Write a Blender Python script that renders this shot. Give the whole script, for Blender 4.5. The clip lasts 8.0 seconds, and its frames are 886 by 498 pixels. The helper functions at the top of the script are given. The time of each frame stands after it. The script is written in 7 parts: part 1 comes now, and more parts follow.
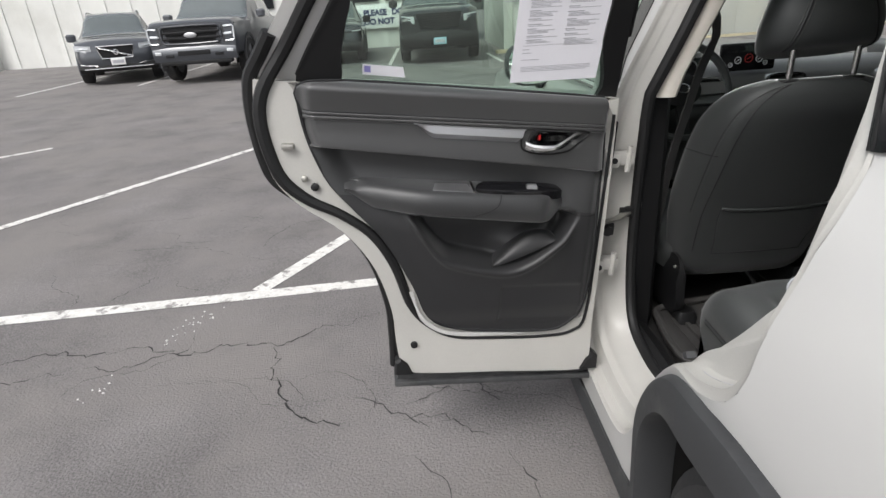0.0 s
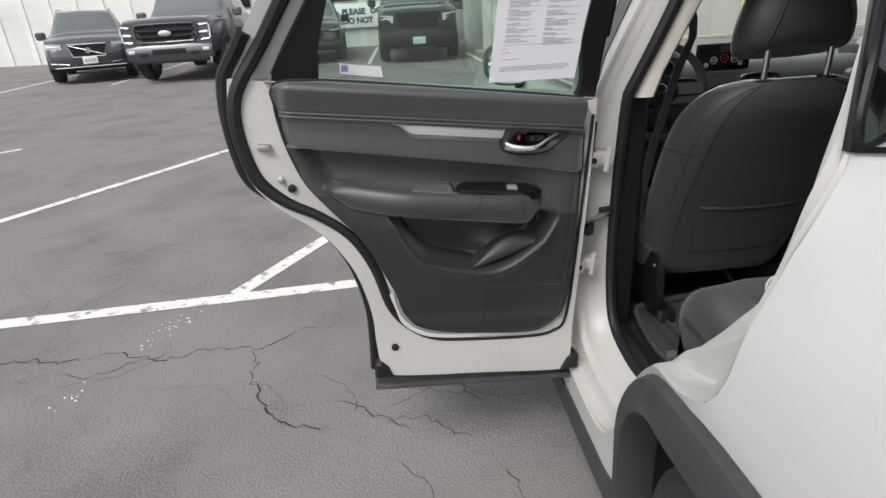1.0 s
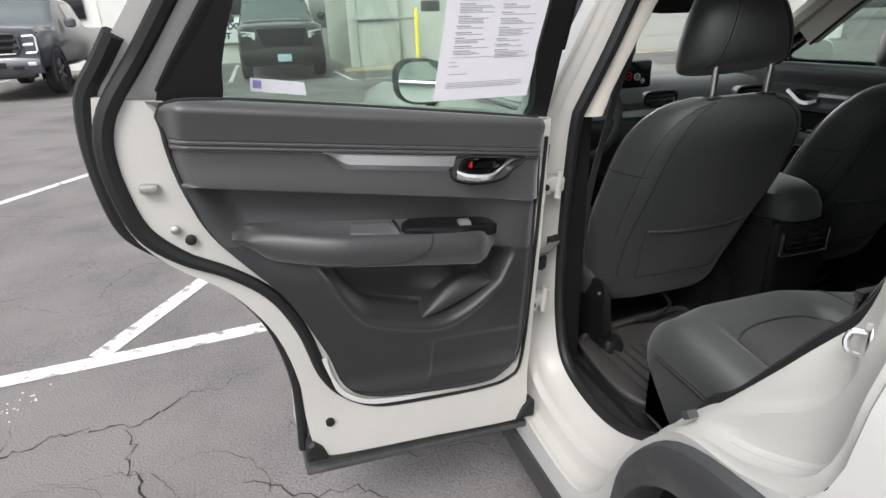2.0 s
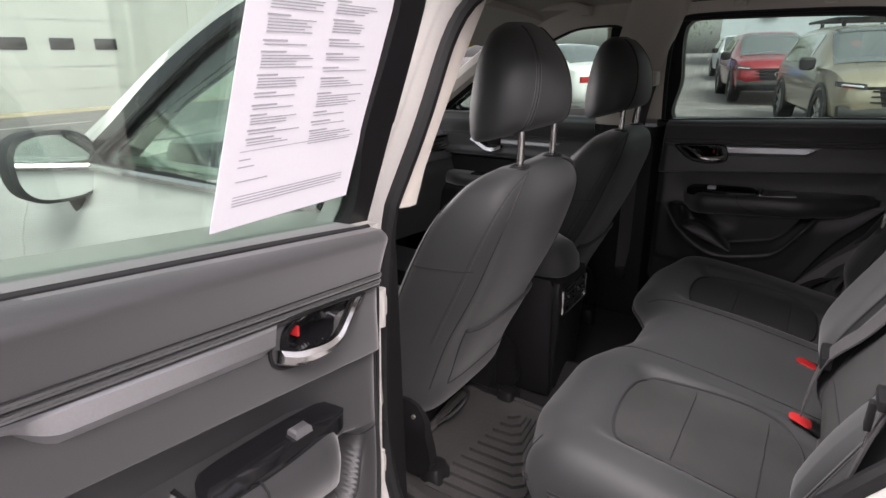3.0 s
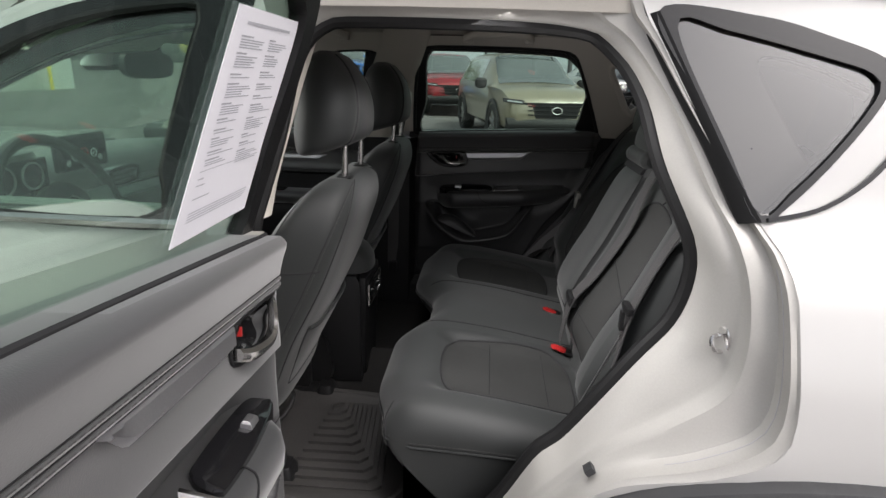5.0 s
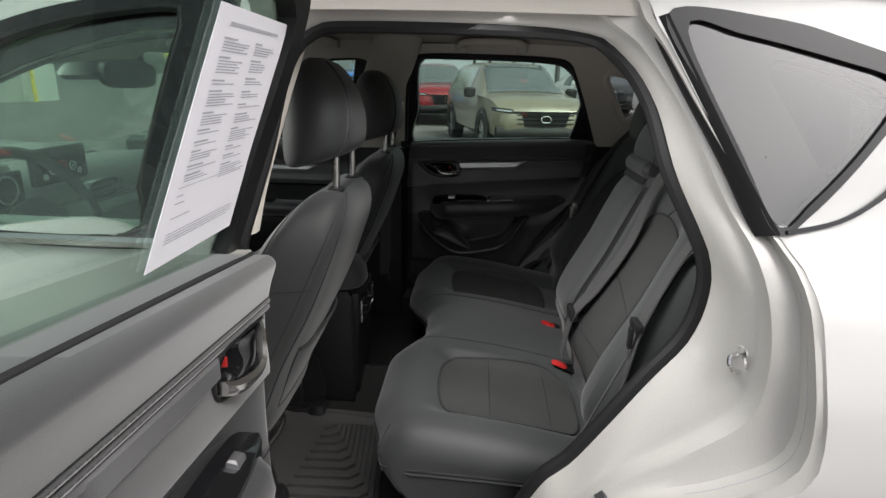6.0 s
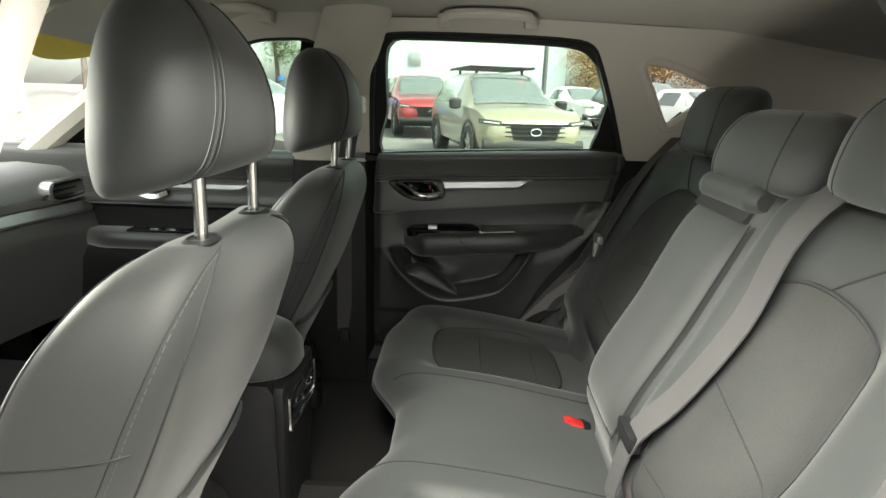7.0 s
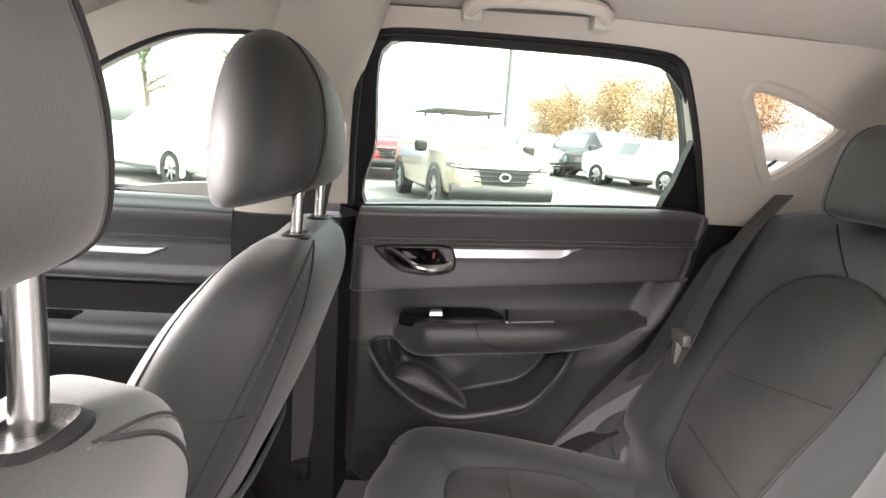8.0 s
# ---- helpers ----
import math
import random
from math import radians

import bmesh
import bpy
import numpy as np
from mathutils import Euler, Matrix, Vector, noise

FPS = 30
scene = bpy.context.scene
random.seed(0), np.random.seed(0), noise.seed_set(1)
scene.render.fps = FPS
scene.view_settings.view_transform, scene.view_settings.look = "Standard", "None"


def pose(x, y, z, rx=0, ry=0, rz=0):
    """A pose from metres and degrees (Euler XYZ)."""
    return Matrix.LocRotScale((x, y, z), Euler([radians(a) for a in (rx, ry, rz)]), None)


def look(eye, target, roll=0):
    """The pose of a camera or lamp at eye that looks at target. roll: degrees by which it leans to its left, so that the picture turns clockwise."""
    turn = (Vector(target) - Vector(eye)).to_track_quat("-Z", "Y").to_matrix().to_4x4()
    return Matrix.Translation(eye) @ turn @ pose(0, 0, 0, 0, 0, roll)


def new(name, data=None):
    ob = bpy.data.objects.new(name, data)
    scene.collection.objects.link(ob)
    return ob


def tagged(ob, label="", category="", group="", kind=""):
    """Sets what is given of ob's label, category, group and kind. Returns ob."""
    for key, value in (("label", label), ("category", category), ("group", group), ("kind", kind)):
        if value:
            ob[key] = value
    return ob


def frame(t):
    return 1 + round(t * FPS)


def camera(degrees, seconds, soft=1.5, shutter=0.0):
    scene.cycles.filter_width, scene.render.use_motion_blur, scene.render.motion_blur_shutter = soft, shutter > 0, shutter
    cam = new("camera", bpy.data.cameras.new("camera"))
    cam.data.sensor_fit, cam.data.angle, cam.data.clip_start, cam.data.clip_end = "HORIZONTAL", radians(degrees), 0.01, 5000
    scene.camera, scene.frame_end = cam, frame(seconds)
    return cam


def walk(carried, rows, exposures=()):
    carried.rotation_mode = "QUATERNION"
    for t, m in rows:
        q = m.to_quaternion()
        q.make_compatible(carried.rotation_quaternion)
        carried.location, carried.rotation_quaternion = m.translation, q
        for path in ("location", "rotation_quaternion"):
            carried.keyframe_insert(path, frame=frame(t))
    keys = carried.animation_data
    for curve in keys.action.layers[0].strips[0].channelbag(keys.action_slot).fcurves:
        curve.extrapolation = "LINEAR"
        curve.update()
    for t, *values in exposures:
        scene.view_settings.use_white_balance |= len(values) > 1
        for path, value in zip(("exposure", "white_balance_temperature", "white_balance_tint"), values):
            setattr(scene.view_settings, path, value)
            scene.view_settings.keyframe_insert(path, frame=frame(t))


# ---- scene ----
cam = camera(76.9, 8.0)
PATH = [
    (0, (-1.316, -0.478, 1.381), (-1.289, 1.364, 0.6), -3.9),
    (0.5, (-1.311, -0.474, 1.377), (-1.27, 1.366, 0.595), -3.8),
    (1, (-1.313, -0.465, 1.38), (-1.219, 1.371, 0.594), -3.6),
    (1.2, (-1.319, -0.456, 1.38), (-1.195, 1.378, 0.592), -3.5),
    (2.3, (-1.458, -0.006, 1.355), (-0.655, 1.681, 0.642), -1.7),
    (2.5, (-1.438, 0.145, 1.357), (-0.428, 1.725, 0.663), -1.5),
    (2.9, (-1.423, 0.373, 1.389), (0.047, 1.556, 0.726), -0.8),
    (3, (-1.433, 0.412, 1.384), (0.135, 1.471, 0.734), -0.9),
    (3.5, (-1.598, 0.523, 1.42), (0.24, 1.013, 0.801), -0.1),
    (4, (-1.668, 0.562, 1.418), (0.216, 0.796, 0.79), 1.1),
    (4.5, (-1.677, 0.568, 1.414), (0.217, 0.733, 0.792), 1.7),
    (6, (-1.618, 0.599, 1.407), (0.293, 0.707, 0.828), 1.3),
    (6.5, (-1.341, 0.567, 1.379), (0.582, 0.652, 0.835), 1.5),
    (7, (-1.027, 0.612, 1.34), (0.9, 0.67, 0.808), 1.7),
    (7.5, (-0.75, 0.677, 1.357), (1.182, 0.625, 0.843), 3.6),
    (8, (-0.489, 0.744, 1.307), (1.473, 0.653, 0.926), 3.6),
]
EXPOSURES = [(0, 0.45, 6400, 10), (1.2, 0.5, 6400, 10), (2.3, 0.9, 6350, 12), (3.0, 1.05, 6600, 22), (3.5, 1.0, 7050, 30), (4.0, 0.8, 6650, 25), (4.5, 0.68, 6550, 16), (6.0, 0.6, 6500, 11), (6.5, 0.75, 6800, 5), (7.0, 2.35, 7000, 4), (7.5, 3.3, 6900, 14), (8.0, 3.7, 6900, 21)]
walk(cam, [(t, look(eye, target, roll)) for t, eye, target, roll in PATH], EXPOSURES)

# ---- world, sun and exposure ----
world = bpy.data.worlds.new("world")
scene.world = world
world.use_nodes = True
wn, wl = world.node_tree.nodes, world.node_tree.links
sky = wn.new("ShaderNodeTexSky")
sky.sky_type = "NISHITA"
sky.sun_disc = False
sky.sun_elevation = radians(48)
sky.sun_rotation = radians(215)
sky.dust_density = 4.0
pale = wn.new("ShaderNodeHueSaturation")
pale.inputs["Saturation"].default_value = 0.22
wl.new(sky.outputs[0], pale.inputs["Color"])
wl.new(pale.outputs[0], wn["Background"].inputs["Color"])
wn["Background"].inputs["Strength"].default_value = 0.15
sun_lamp = bpy.data.lights.new("sun", "SUN")
sun_lamp.energy, sun_lamp.angle, sun_lamp.color = 1.2, radians(25), (1.0, 0.97, 0.93)
sun = new("sun", sun_lamp)
sun.matrix_world = look((-4, -6, 9), (0, 0, 0))


def opening_fill(name, eye, target, width, height, watts, spread):
    """Area lamp added in a car opening, standing in for sky or ground light."""
    lamp = bpy.data.lights.new(name, "AREA")
    lamp.shape, lamp.size, lamp.size_y, lamp.energy, lamp.color, lamp.spread = "RECTANGLE", width, height, watts, (1.0, 0.99, 0.97), radians(spread)
    new(name, lamp).matrix_world = look(eye, target)


opening_fill("door_opening_fill", (-0.64, 0.66, 1.465), (-0.29, 0.34, 0.62), 0.50, 0.19, 2.75, 88)
opening_fill("door_ground_fill", (-0.66, 0.62, 0.84), (-0.22, 0.30, 1.60), 0.44, 0.24, 0.45, 80)
opening_fill("windscreen_fill", (-0.05, 1.74, 1.40), (-0.22, 0.40, 0.75), 0.80, 0.24, 2.35, 66)
opening_fill("front_window_fill", (-0.70, 1.50, 1.36), (0.35, 1.80, 1.0), 0.60, 0.22, 0.45, 84)


# ---- small mesh kit ----
def thing(name, label, category, at=(0, 0, 0), group="", kind=""):
    ob = new(name)
    ob.empty_display_size = 0.1
    ob.matrix_basis = pose(*at) if len(at) == 3 else at
    return tagged(ob, label, category, group, kind)


def part(name, bm, material, parent=None, label="", local=False, sharp=35):
    """Links a bmesh as one mesh under its parent; local: its points are given in the parent's own space."""
    bmesh.ops.recalc_face_normals(bm, faces=bm.faces[:])
    me = bpy.data.meshes.new(name)
    bm.to_mesh(me)
    bm.free()
    me.polygons.foreach_set("use_smooth", [True] * len(me.polygons))
    me.set_sharp_from_angle(angle=radians(sharp))
    me.materials.append(material)
    ob = new(name, me)
    if parent:
        ob.parent = parent
        if not local:
            m = Matrix()
            up = parent
            while up:
                m = up.matrix_parent_inverse @ up.matrix_basis @ m
                up = up.parent
            ob.matrix_parent_inverse = m.inverted()
    if label:
        ob["label"] = label
    return ob


def smooth_curve(points, n, closed=False):
    """n points along a Catmull-Rom curve through the given points, evenly by length."""
    p = [Vector(q) for q in points]
    k = len(p)
    fine = []
    for i in range(k if closed else k - 1):
        a, b, c, d = (p[(i + j) % k] if closed else p[min(max(i + j, 0), k - 1)] for j in (-1, 0, 1, 2))
        for s in range(12):
            t = s / 12
            fine.append(0.5 * ((2 * b) + (c - a) * t + (2 * a - 5 * b + 4 * c - d) * t * t + (3 * b - a - 3 * c + d) * t ** 3))
    fine.append(p[0] if closed else p[-1])
    run = [0.0]
    for a, b in zip(fine, fine[1:]):
        run.append(run[-1] + (b - a).length)
    out, j = [], 0
    for i in range(n):
        want = run[-1] * i / (n if closed else n - 1)
        while j < len(run) - 2 and run[j + 1] < want:
            j += 1
        f = (want - run[j]) / max(run[j + 1] - run[j], 1e-9)
        out.append(fine[j].lerp(fine[j + 1], min(f, 1)))
    return out


def from_faces(verts, faces):
    bm = bmesh.new()
    vs = [bm.verts.new(v) for v in verts]
    for f in faces:
        if len(set(f)) > 2:
            try:
                bm.faces.new([vs[i] for i in f])
            except ValueError:
                pass
    return bm


def loft(rings, caps=True, closed=True):
    """A skin over rings of equal count."""
    n = len(rings[0])
    verts = [v for r in rings for v in r]
    faces = []
    for i in range(len(rings) - 1):
        for j in range(n if closed else n - 1):
            k = (j + 1) % n
            faces.append((i * n + j, i * n + k, (i + 1) * n + k, (i + 1) * n + j))
    if caps:
        faces += [tuple(range(n)), tuple(range((len(rings) - 1) * n, len(rings) * n))]
    return from_faces(verts, faces)


def tube(points, r, n=8, closed=False):
    p = [Vector(q) for q in points]
    rings = []
    side = None
    for i, q in enumerate(p):
        a = p[i - 1] if i or closed else q
        b = p[(i + 1) % len(p)] if i < len(p) - 1 or closed else q
        d = (b - a).normalized()
        if side is None:
            side = d.orthogonal().normalized()
        side = (side - d * side.dot(d)).normalized()
        up = d.cross(side)
        rr = r[i] if isinstance(r, (list, tuple)) else r
        rings.append([q + rr * (side * math.cos(2 * math.pi * k / n) + up * math.sin(2 * math.pi * k / n)) for k in range(n)])
    if closed:
        rings.append(rings[0])
    return loft(rings, caps=not closed)


def ribbon(points, width, thick, normal):
    """A flat strap along points; normal: the direction its face looks, one for all or one per point."""
    p = [Vector(q) for q in points]
    rings = []
    for i, q in enumerate(p):
        d = (p[min(i + 1, len(p) - 1)] - p[max(i - 1, 0)]).normalized()
        nn = Vector(normal[i] if isinstance(normal, list) else normal)
        nn = (nn - d * nn.dot(d)).normalized()
        s = d.cross(nn)
        w, t = width / 2, thick / 2
        rings.append([q + s * w + nn * t, q - s * w + nn * t, q - s * w - nn * t, q + s * w - nn * t])
    return loft(rings)


def box(x0, x1, y0, y1, z0, z1, bevel=0.0, segments=2):
    bm = from_faces([(x, y, z) for x in (x0, x1) for y in (y0, y1) for z in (z0, z1)],
                    [(0, 1, 3, 2), (4, 6, 7, 5), (0, 4, 5, 1), (2, 3, 7, 6), (0, 2, 6, 4), (1, 5, 7, 3)])
    if bevel:
        bmesh.ops.bevel(bm, geom=bm.edges[:], offset=bevel, segments=segments, profile=0.6, affect="EDGES")
    return bm


def inside(q, poly):
    x, y = q
    hit = False
    for (x0, y0), (x1, y1) in zip(poly, poly[1:] + poly[:1]):
        if (y0 > y) != (y1 > y) and x < (x1 - x0) * (y - y0) / (y1 - y0) + x0:
            hit = not hit
    return hit


def region(outer, holes, place, step, back=None, grid=True):
    """A sheet over a plan outline with holes. place(a, b): its point in space; back(a, b): the point behind it, which makes it a closed shell."""
    from mathutils.geometry import delaunay_2d_cdt
    outer = [tuple(p[:2]) for p in outer]
    holes = [[tuple(p[:2]) for p in h] for h in holes]
    pts, edges = [], []
    for loop in [outer] + holes:
        s = len(pts)
        pts += loop
        edges += [(s + i, s + (i + 1) % len(loop)) for i in range(len(loop))]
    if grid:
        xs, ys = [p[0] for p in outer], [p[1] for p in outer]
        nx, ny = int((max(xs) - min(xs)) / step) + 1, int((max(ys) - min(ys)) / step) + 1
        for i in range(nx):
            for j in range(ny):
                q = (min(xs) + step * (i + 0.5 + 0.25 * (j % 2)), min(ys) + step * (j + 0.5))
                if inside(q, outer) and not any(inside(q, h) for h in holes):
                    if min((q[0] - p[0]) ** 2 + (q[1] - p[1]) ** 2 for loop in [outer] + holes for p in loop) > (0.35 * step) ** 2:
                        pts.append(q)
    v, _, f, _, _, _ = delaunay_2d_cdt([Vector(p) for p in pts], edges, [], 0, 1e-6)
    keep = []
    for t in f:
        c = (sum(v[i][0] for i in t) / len(t), sum(v[i][1] for i in t) / len(t))
        if inside(c, outer) and not any(inside(c, h) for h in holes):
            keep.append(tuple(t))
    verts = [place(p[0], p[1]) for p in v]
    faces = list(keep)
    if back:
        n = len(verts)
        verts += [back(p[0], p[1]) for p in v]
        faces += [tuple(n + i for i in reversed(t)) for t in keep]
        count = {}
        for t in keep:
            for a, b in zip(t, t[1:] + t[:1]):
                count[(min(a, b), max(a, b))] = count.get((min(a, b), max(a, b)), 0) + 1
        faces += [(a, b, n + b, n + a) for (a, b), c in count.items() if c == 1]
    bm = from_faces(verts, faces)
    loose = [q for q in bm.verts if not q.link_faces]
    bmesh.ops.delete(bm, geom=loose, context="VERTS")
    return bm


def sheet(place, nu, nv, back=None):
    """A grid over the unit square, closed by its back if that is given."""
    verts = [place(i / nu, j / nv) for i in range(nu + 1) for j in range(nv + 1)]
    w = nv + 1
    faces = [(i * w + j, (i + 1) * w + j, (i + 1) * w + j + 1, i * w + j + 1) for i in range(nu) for j in range(nv)]
    if back:
        n = len(verts)
        verts += [back(i / nu, j / nv) for i in range(nu + 1) for j in range(nv + 1)]
        faces += [tuple(n + k for k in reversed(f)) for f in faces]
        rim = [(i, 0) for i in range(nu)] + [(nu, j) for j in range(nv)] + [(i, nv) for i in range(nu, 0, -1)] + [(0, j) for j in range(nv, 0, -1)]
        ids = [i * w + j for i, j in rim]
        faces += [(a, b, n + b, n + a) for a, b in zip(ids, ids[1:] + ids[:1])]
    return from_faces(verts, faces)


def join(*bms):
    out = bms[0]
    for b in bms[1:]:
        me = bpy.data.meshes.new("join")
        b.to_mesh(me)
        b.free()
        out.from_mesh(me)
        bpy.data.meshes.remove(me)
    return out


def ease(a, b, x):
    t = min(max((x - a) / (b - a), 0), 1)
    return t * t * (3 - 2 * t)


def hump(a, b, x):
    return math.sin(math.pi * min(max((x - a) / (b - a), 0), 1)) ** 2 if a < x < b else 0.0


def mirrored(bm):
    bmesh.ops.scale(bm, vec=(-1, 1, 1), verts=bm.verts[:])
    return bm


# ---- materials ----
def stitches(points, r=0.0007, on=0.0065, off=0.0035):
    """A dashed line of thread along a path."""
    out, run, d = [], 0.0, []
    for a, b in zip(points, points[1:]):
        a, b = Vector(a), Vector(b)
        n = max(1, int((b - a).length / 0.003))
        d += [a.lerp(b, k / n) for k in range(n)]
    k = 0
    step = max(1, round((on + off) / 0.003))
    while k + 2 < len(d):
        out.append(tube([d[k], d[k + 2]], r, 4))
        k += step
    return join(*out)


def material(name, colour, rough=0.5, metal=0.0, vary=0.12, grain=60, bump=0.15, depth=0.001, stain=None, stain_at=(0.5, 0.7), stain_scale=3.0, coat=0.0, spec=0.5, kind="noise", rand=0.0, sheen=0.0, sheen_rough=0.5):
    m = bpy.data.materials.new(name)
    m.use_nodes = True
    nt = m.node_tree
    n, link = nt.nodes, nt.links.new
    b = n["Principled BSDF"]
    b.inputs["Metallic"].default_value = metal
    b.inputs["Coat Weight"].default_value = coat
    b.inputs["Coat Roughness"].default_value = 0.05
    b.inputs["Specular IOR Level"].default_value = spec
    b.inputs["Sheen Weight"].default_value = sheen
    b.inputs["Sheen Roughness"].default_value = sheen_rough
    co = n.new("ShaderNodeTexCoord")
    big, fine = n.new("ShaderNodeTexNoise"), n.new("ShaderNodeTexNoise")
    big.inputs["Scale"].default_value, big.inputs["Detail"].default_value = stain_scale, 5
    fine.inputs["Scale"].default_value, fine.inputs["Detail"].default_value = grain, 3
    for q in (big, fine):
        link(co.outputs["Object"], q.inputs["Vector"])
    mix = n.new("ShaderNodeMath")
    mix.operation = "ADD"
    link(big.outputs[0], mix.inputs[0])
    link(fine.outputs[0], mix.inputs[1])
    span = n.new("ShaderNodeMapRange")
    span.inputs["From Min"].default_value, span.inputs["From Max"].default_value = 0.6, 1.4
    span.inputs["To Min"].default_value, span.inputs["To Max"].default_value = 1 - vary, 1 + vary
    link(mix.outputs[0], span.inputs[0])
    hsv = n.new("ShaderNodeHueSaturation")
    hsv.inputs["Color"].default_value = (*colour, 1)
    value = span.outputs[0]
    if rand:
        info = n.new("ShaderNodeObjectInfo")
        r = n.new("ShaderNodeMapRange")
        r.inputs["To Min"].default_value, r.inputs["To Max"].default_value = 1 - rand, 1 + rand
        link(info.outputs["Random"], r.inputs[0])
        mul = n.new("ShaderNodeMath")
        mul.operation = "MULTIPLY"
        link(value, mul.inputs[0])
        link(r.outputs[0], mul.inputs[1])
        value = mul.outputs[0]
    link(value, hsv.inputs["Value"])
    out = hsv.outputs[0]
    if stain:
        ramp = n.new("ShaderNodeMapRange")
        ramp.inputs["From Min"].default_value, ramp.inputs["From Max"].default_value = stain_at
        wide = n.new("ShaderNodeTexNoise")
        wide.inputs["Scale"].default_value, wide.inputs["Detail"].default_value = stain_scale * 0.6, 8
        wide.inputs["Roughness"].default_value = 0.65
        link(co.outputs["Object"], wide.inputs["Vector"])
        link(wide.outputs[0], ramp.inputs[0])
        mm = n.new("ShaderNodeMix")
        mm.data_type = "RGBA"
        mm.inputs["B"].default_value = (*stain, 1)
        link(ramp.outputs[0], mm.inputs["Factor"])
        link(out, mm.inputs["A"])
        out = mm.outputs["Result"]
    link(out, b.inputs["Base Color"])
    rr = n.new("ShaderNodeMapRange")
    rr.inputs["To Min"].default_value, rr.inputs["To Max"].default_value = max(rough - (0.01 if coat else 0.08), 0.02), min(rough + (0.01 if coat else 0.08), 1)
    link(big.outputs[0], rr.inputs[0])
    link(rr.outputs[0], b.inputs["Roughness"])
    if bump:
        bp = n.new("ShaderNodeBump")
        bp.inputs["Strength"].default_value, bp.inputs["Distance"].default_value = bump, depth
        if kind == "noise":
            link(fine.outputs[0], bp.inputs["Height"])
        else:
            vo = n.new("ShaderNodeTexVoronoi")
            vo.inputs["Scale"].default_value = grain
            link(co.outputs["Object"], vo.inputs["Vector"])
            link(vo.outputs["Distance"], bp.inputs["Height"])
        link(bp.outputs[0], b.inputs["Normal"])
    return m


def glass(name, tint, rough=0.0, gloss=0.08):
    """A thin pane: tinted light goes through, and the sky is mirrored by Fresnel."""
    m = bpy.data.materials.new(name)
    m.use_nodes = True
    n, link = m.node_tree.nodes, m.node_tree.links.new
    n.remove(n["Principled BSDF"])
    clear, mirror, mix, lw = n.new("ShaderNodeBsdfTransparent"), n.new("ShaderNodeBsdfGlossy"), n.new("ShaderNodeMixShader"), n.new("ShaderNodeLayerWeight")
    power, fr = n.new("ShaderNodeMath"), n.new("ShaderNodeMapRange")
    clear.inputs[0].default_value = (*tint, 1)
    mirror.inputs["Roughness"].default_value = rough
    lw.inputs["Blend"].default_value = 0.5
    power.operation, power.inputs[1].default_value = "POWER", 5
    fr.inputs["To Min"].default_value, fr.inputs["To Max"].default_value = gloss, 1.0
    link(lw.outputs["Facing"], power.inputs[0])
    link(power.outputs[0], fr.inputs[0])
    link(fr.outputs[0], mix.inputs[0])
    link(clear.outputs[0], mix.inputs[1])
    link(mirror.outputs[0], mix.inputs[2])
    link(mix.outputs[0], n["Material Output"].inputs[0])
    return m


M_WHITE = material("pearl_white_paint", (0.49, 0.486, 0.472), 0.32, vary=0.008, grain=900, bump=0, coat=0.8)
M_JAMB = material("white_jamb_paint", (0.42, 0.41, 0.385), 0.48, vary=0.05, grain=300, bump=0.05, depth=0.0004, coat=0.15, stain=(0.36, 0.345, 0.31), stain_at=(0.62, 0.85), stain_scale=7)
M_CLAD = material("black_plastic_cladding", (0.036, 0.037, 0.039), 0.62, vary=0.2, grain=700, bump=0.35, depth=0.0006, stain=(0.09, 0.09, 0.088), stain_at=(0.55, 0.8), stain_scale=9)
M_SOFT = material("charcoal_soft_trim", (0.0215, 0.0215, 0.0225), 0.46, spec=0.9, sheen=0.5, sheen_rough=0.5, vary=0.12, grain=800, bump=0.16, depth=0.0005, kind="cell", stain=(0.022, 0.022, 0.023), stain_at=(0.5, 0.9), stain_scale=5)
M_HARD = material("black_grained_plastic", (0.008, 0.008, 0.0085), 0.5, spec=0.3, vary=0.15, grain=500, bump=0.3, depth=0.0006, kind="cell")
M_DOORPAD = material("black_padded_door_skin", (0.017, 0.0175, 0.0185), 0.48, spec=0.7, sheen=0.3, vary=0.12, grain=800, bump=0.14, depth=0.0005, kind="cell")
M_DOORLOW = material("black_door_plastic", (0.0115, 0.0115, 0.0125), 0.48, spec=0.5, sheen=0.15, vary=0.12, grain=600, bump=0.2, depth=0.0005, kind="cell")
M_LEATHER = material("black_leatherette", (0.0165, 0.0186, 0.0184), 0.62, spec=0.45, sheen=0.14, vary=0.14, grain=620, bump=0.13, depth=0.0006, kind="cell", stain=(0.022, 0.023, 0.0235), stain_at=(0.5, 0.85), stain_scale=6)
M_SUEDE = material("charcoal_suede_cloth", (0.0265, 0.0272, 0.0265), 0.85, vary=0.25, grain=420, bump=0.4, depth=0.0008, stain=(0.033, 0.0335, 0.0325), stain_at=(0.48, 0.8), stain_scale=11, spec=0.25)
M_THREAD = material("grey_thread", (0.060, 0.060, 0.058), 0.8, vary=0.2, bump=0)
M_SEAM = material("dark_seam", (0.009, 0.009, 0.010), 0.8, vary=0.1, bump=0)
M_CARPET = material("black_carpet", (0.015, 0.0145, 0.014), 0.95, vary=0.4, grain=380, bump=0.8, depth=0.003, spec=0.2)
M_RUBBER = material("black_rubber", (0.009, 0.009, 0.0095), 0.55, spec=0.35, vary=0.2, grain=200, bump=0.2)
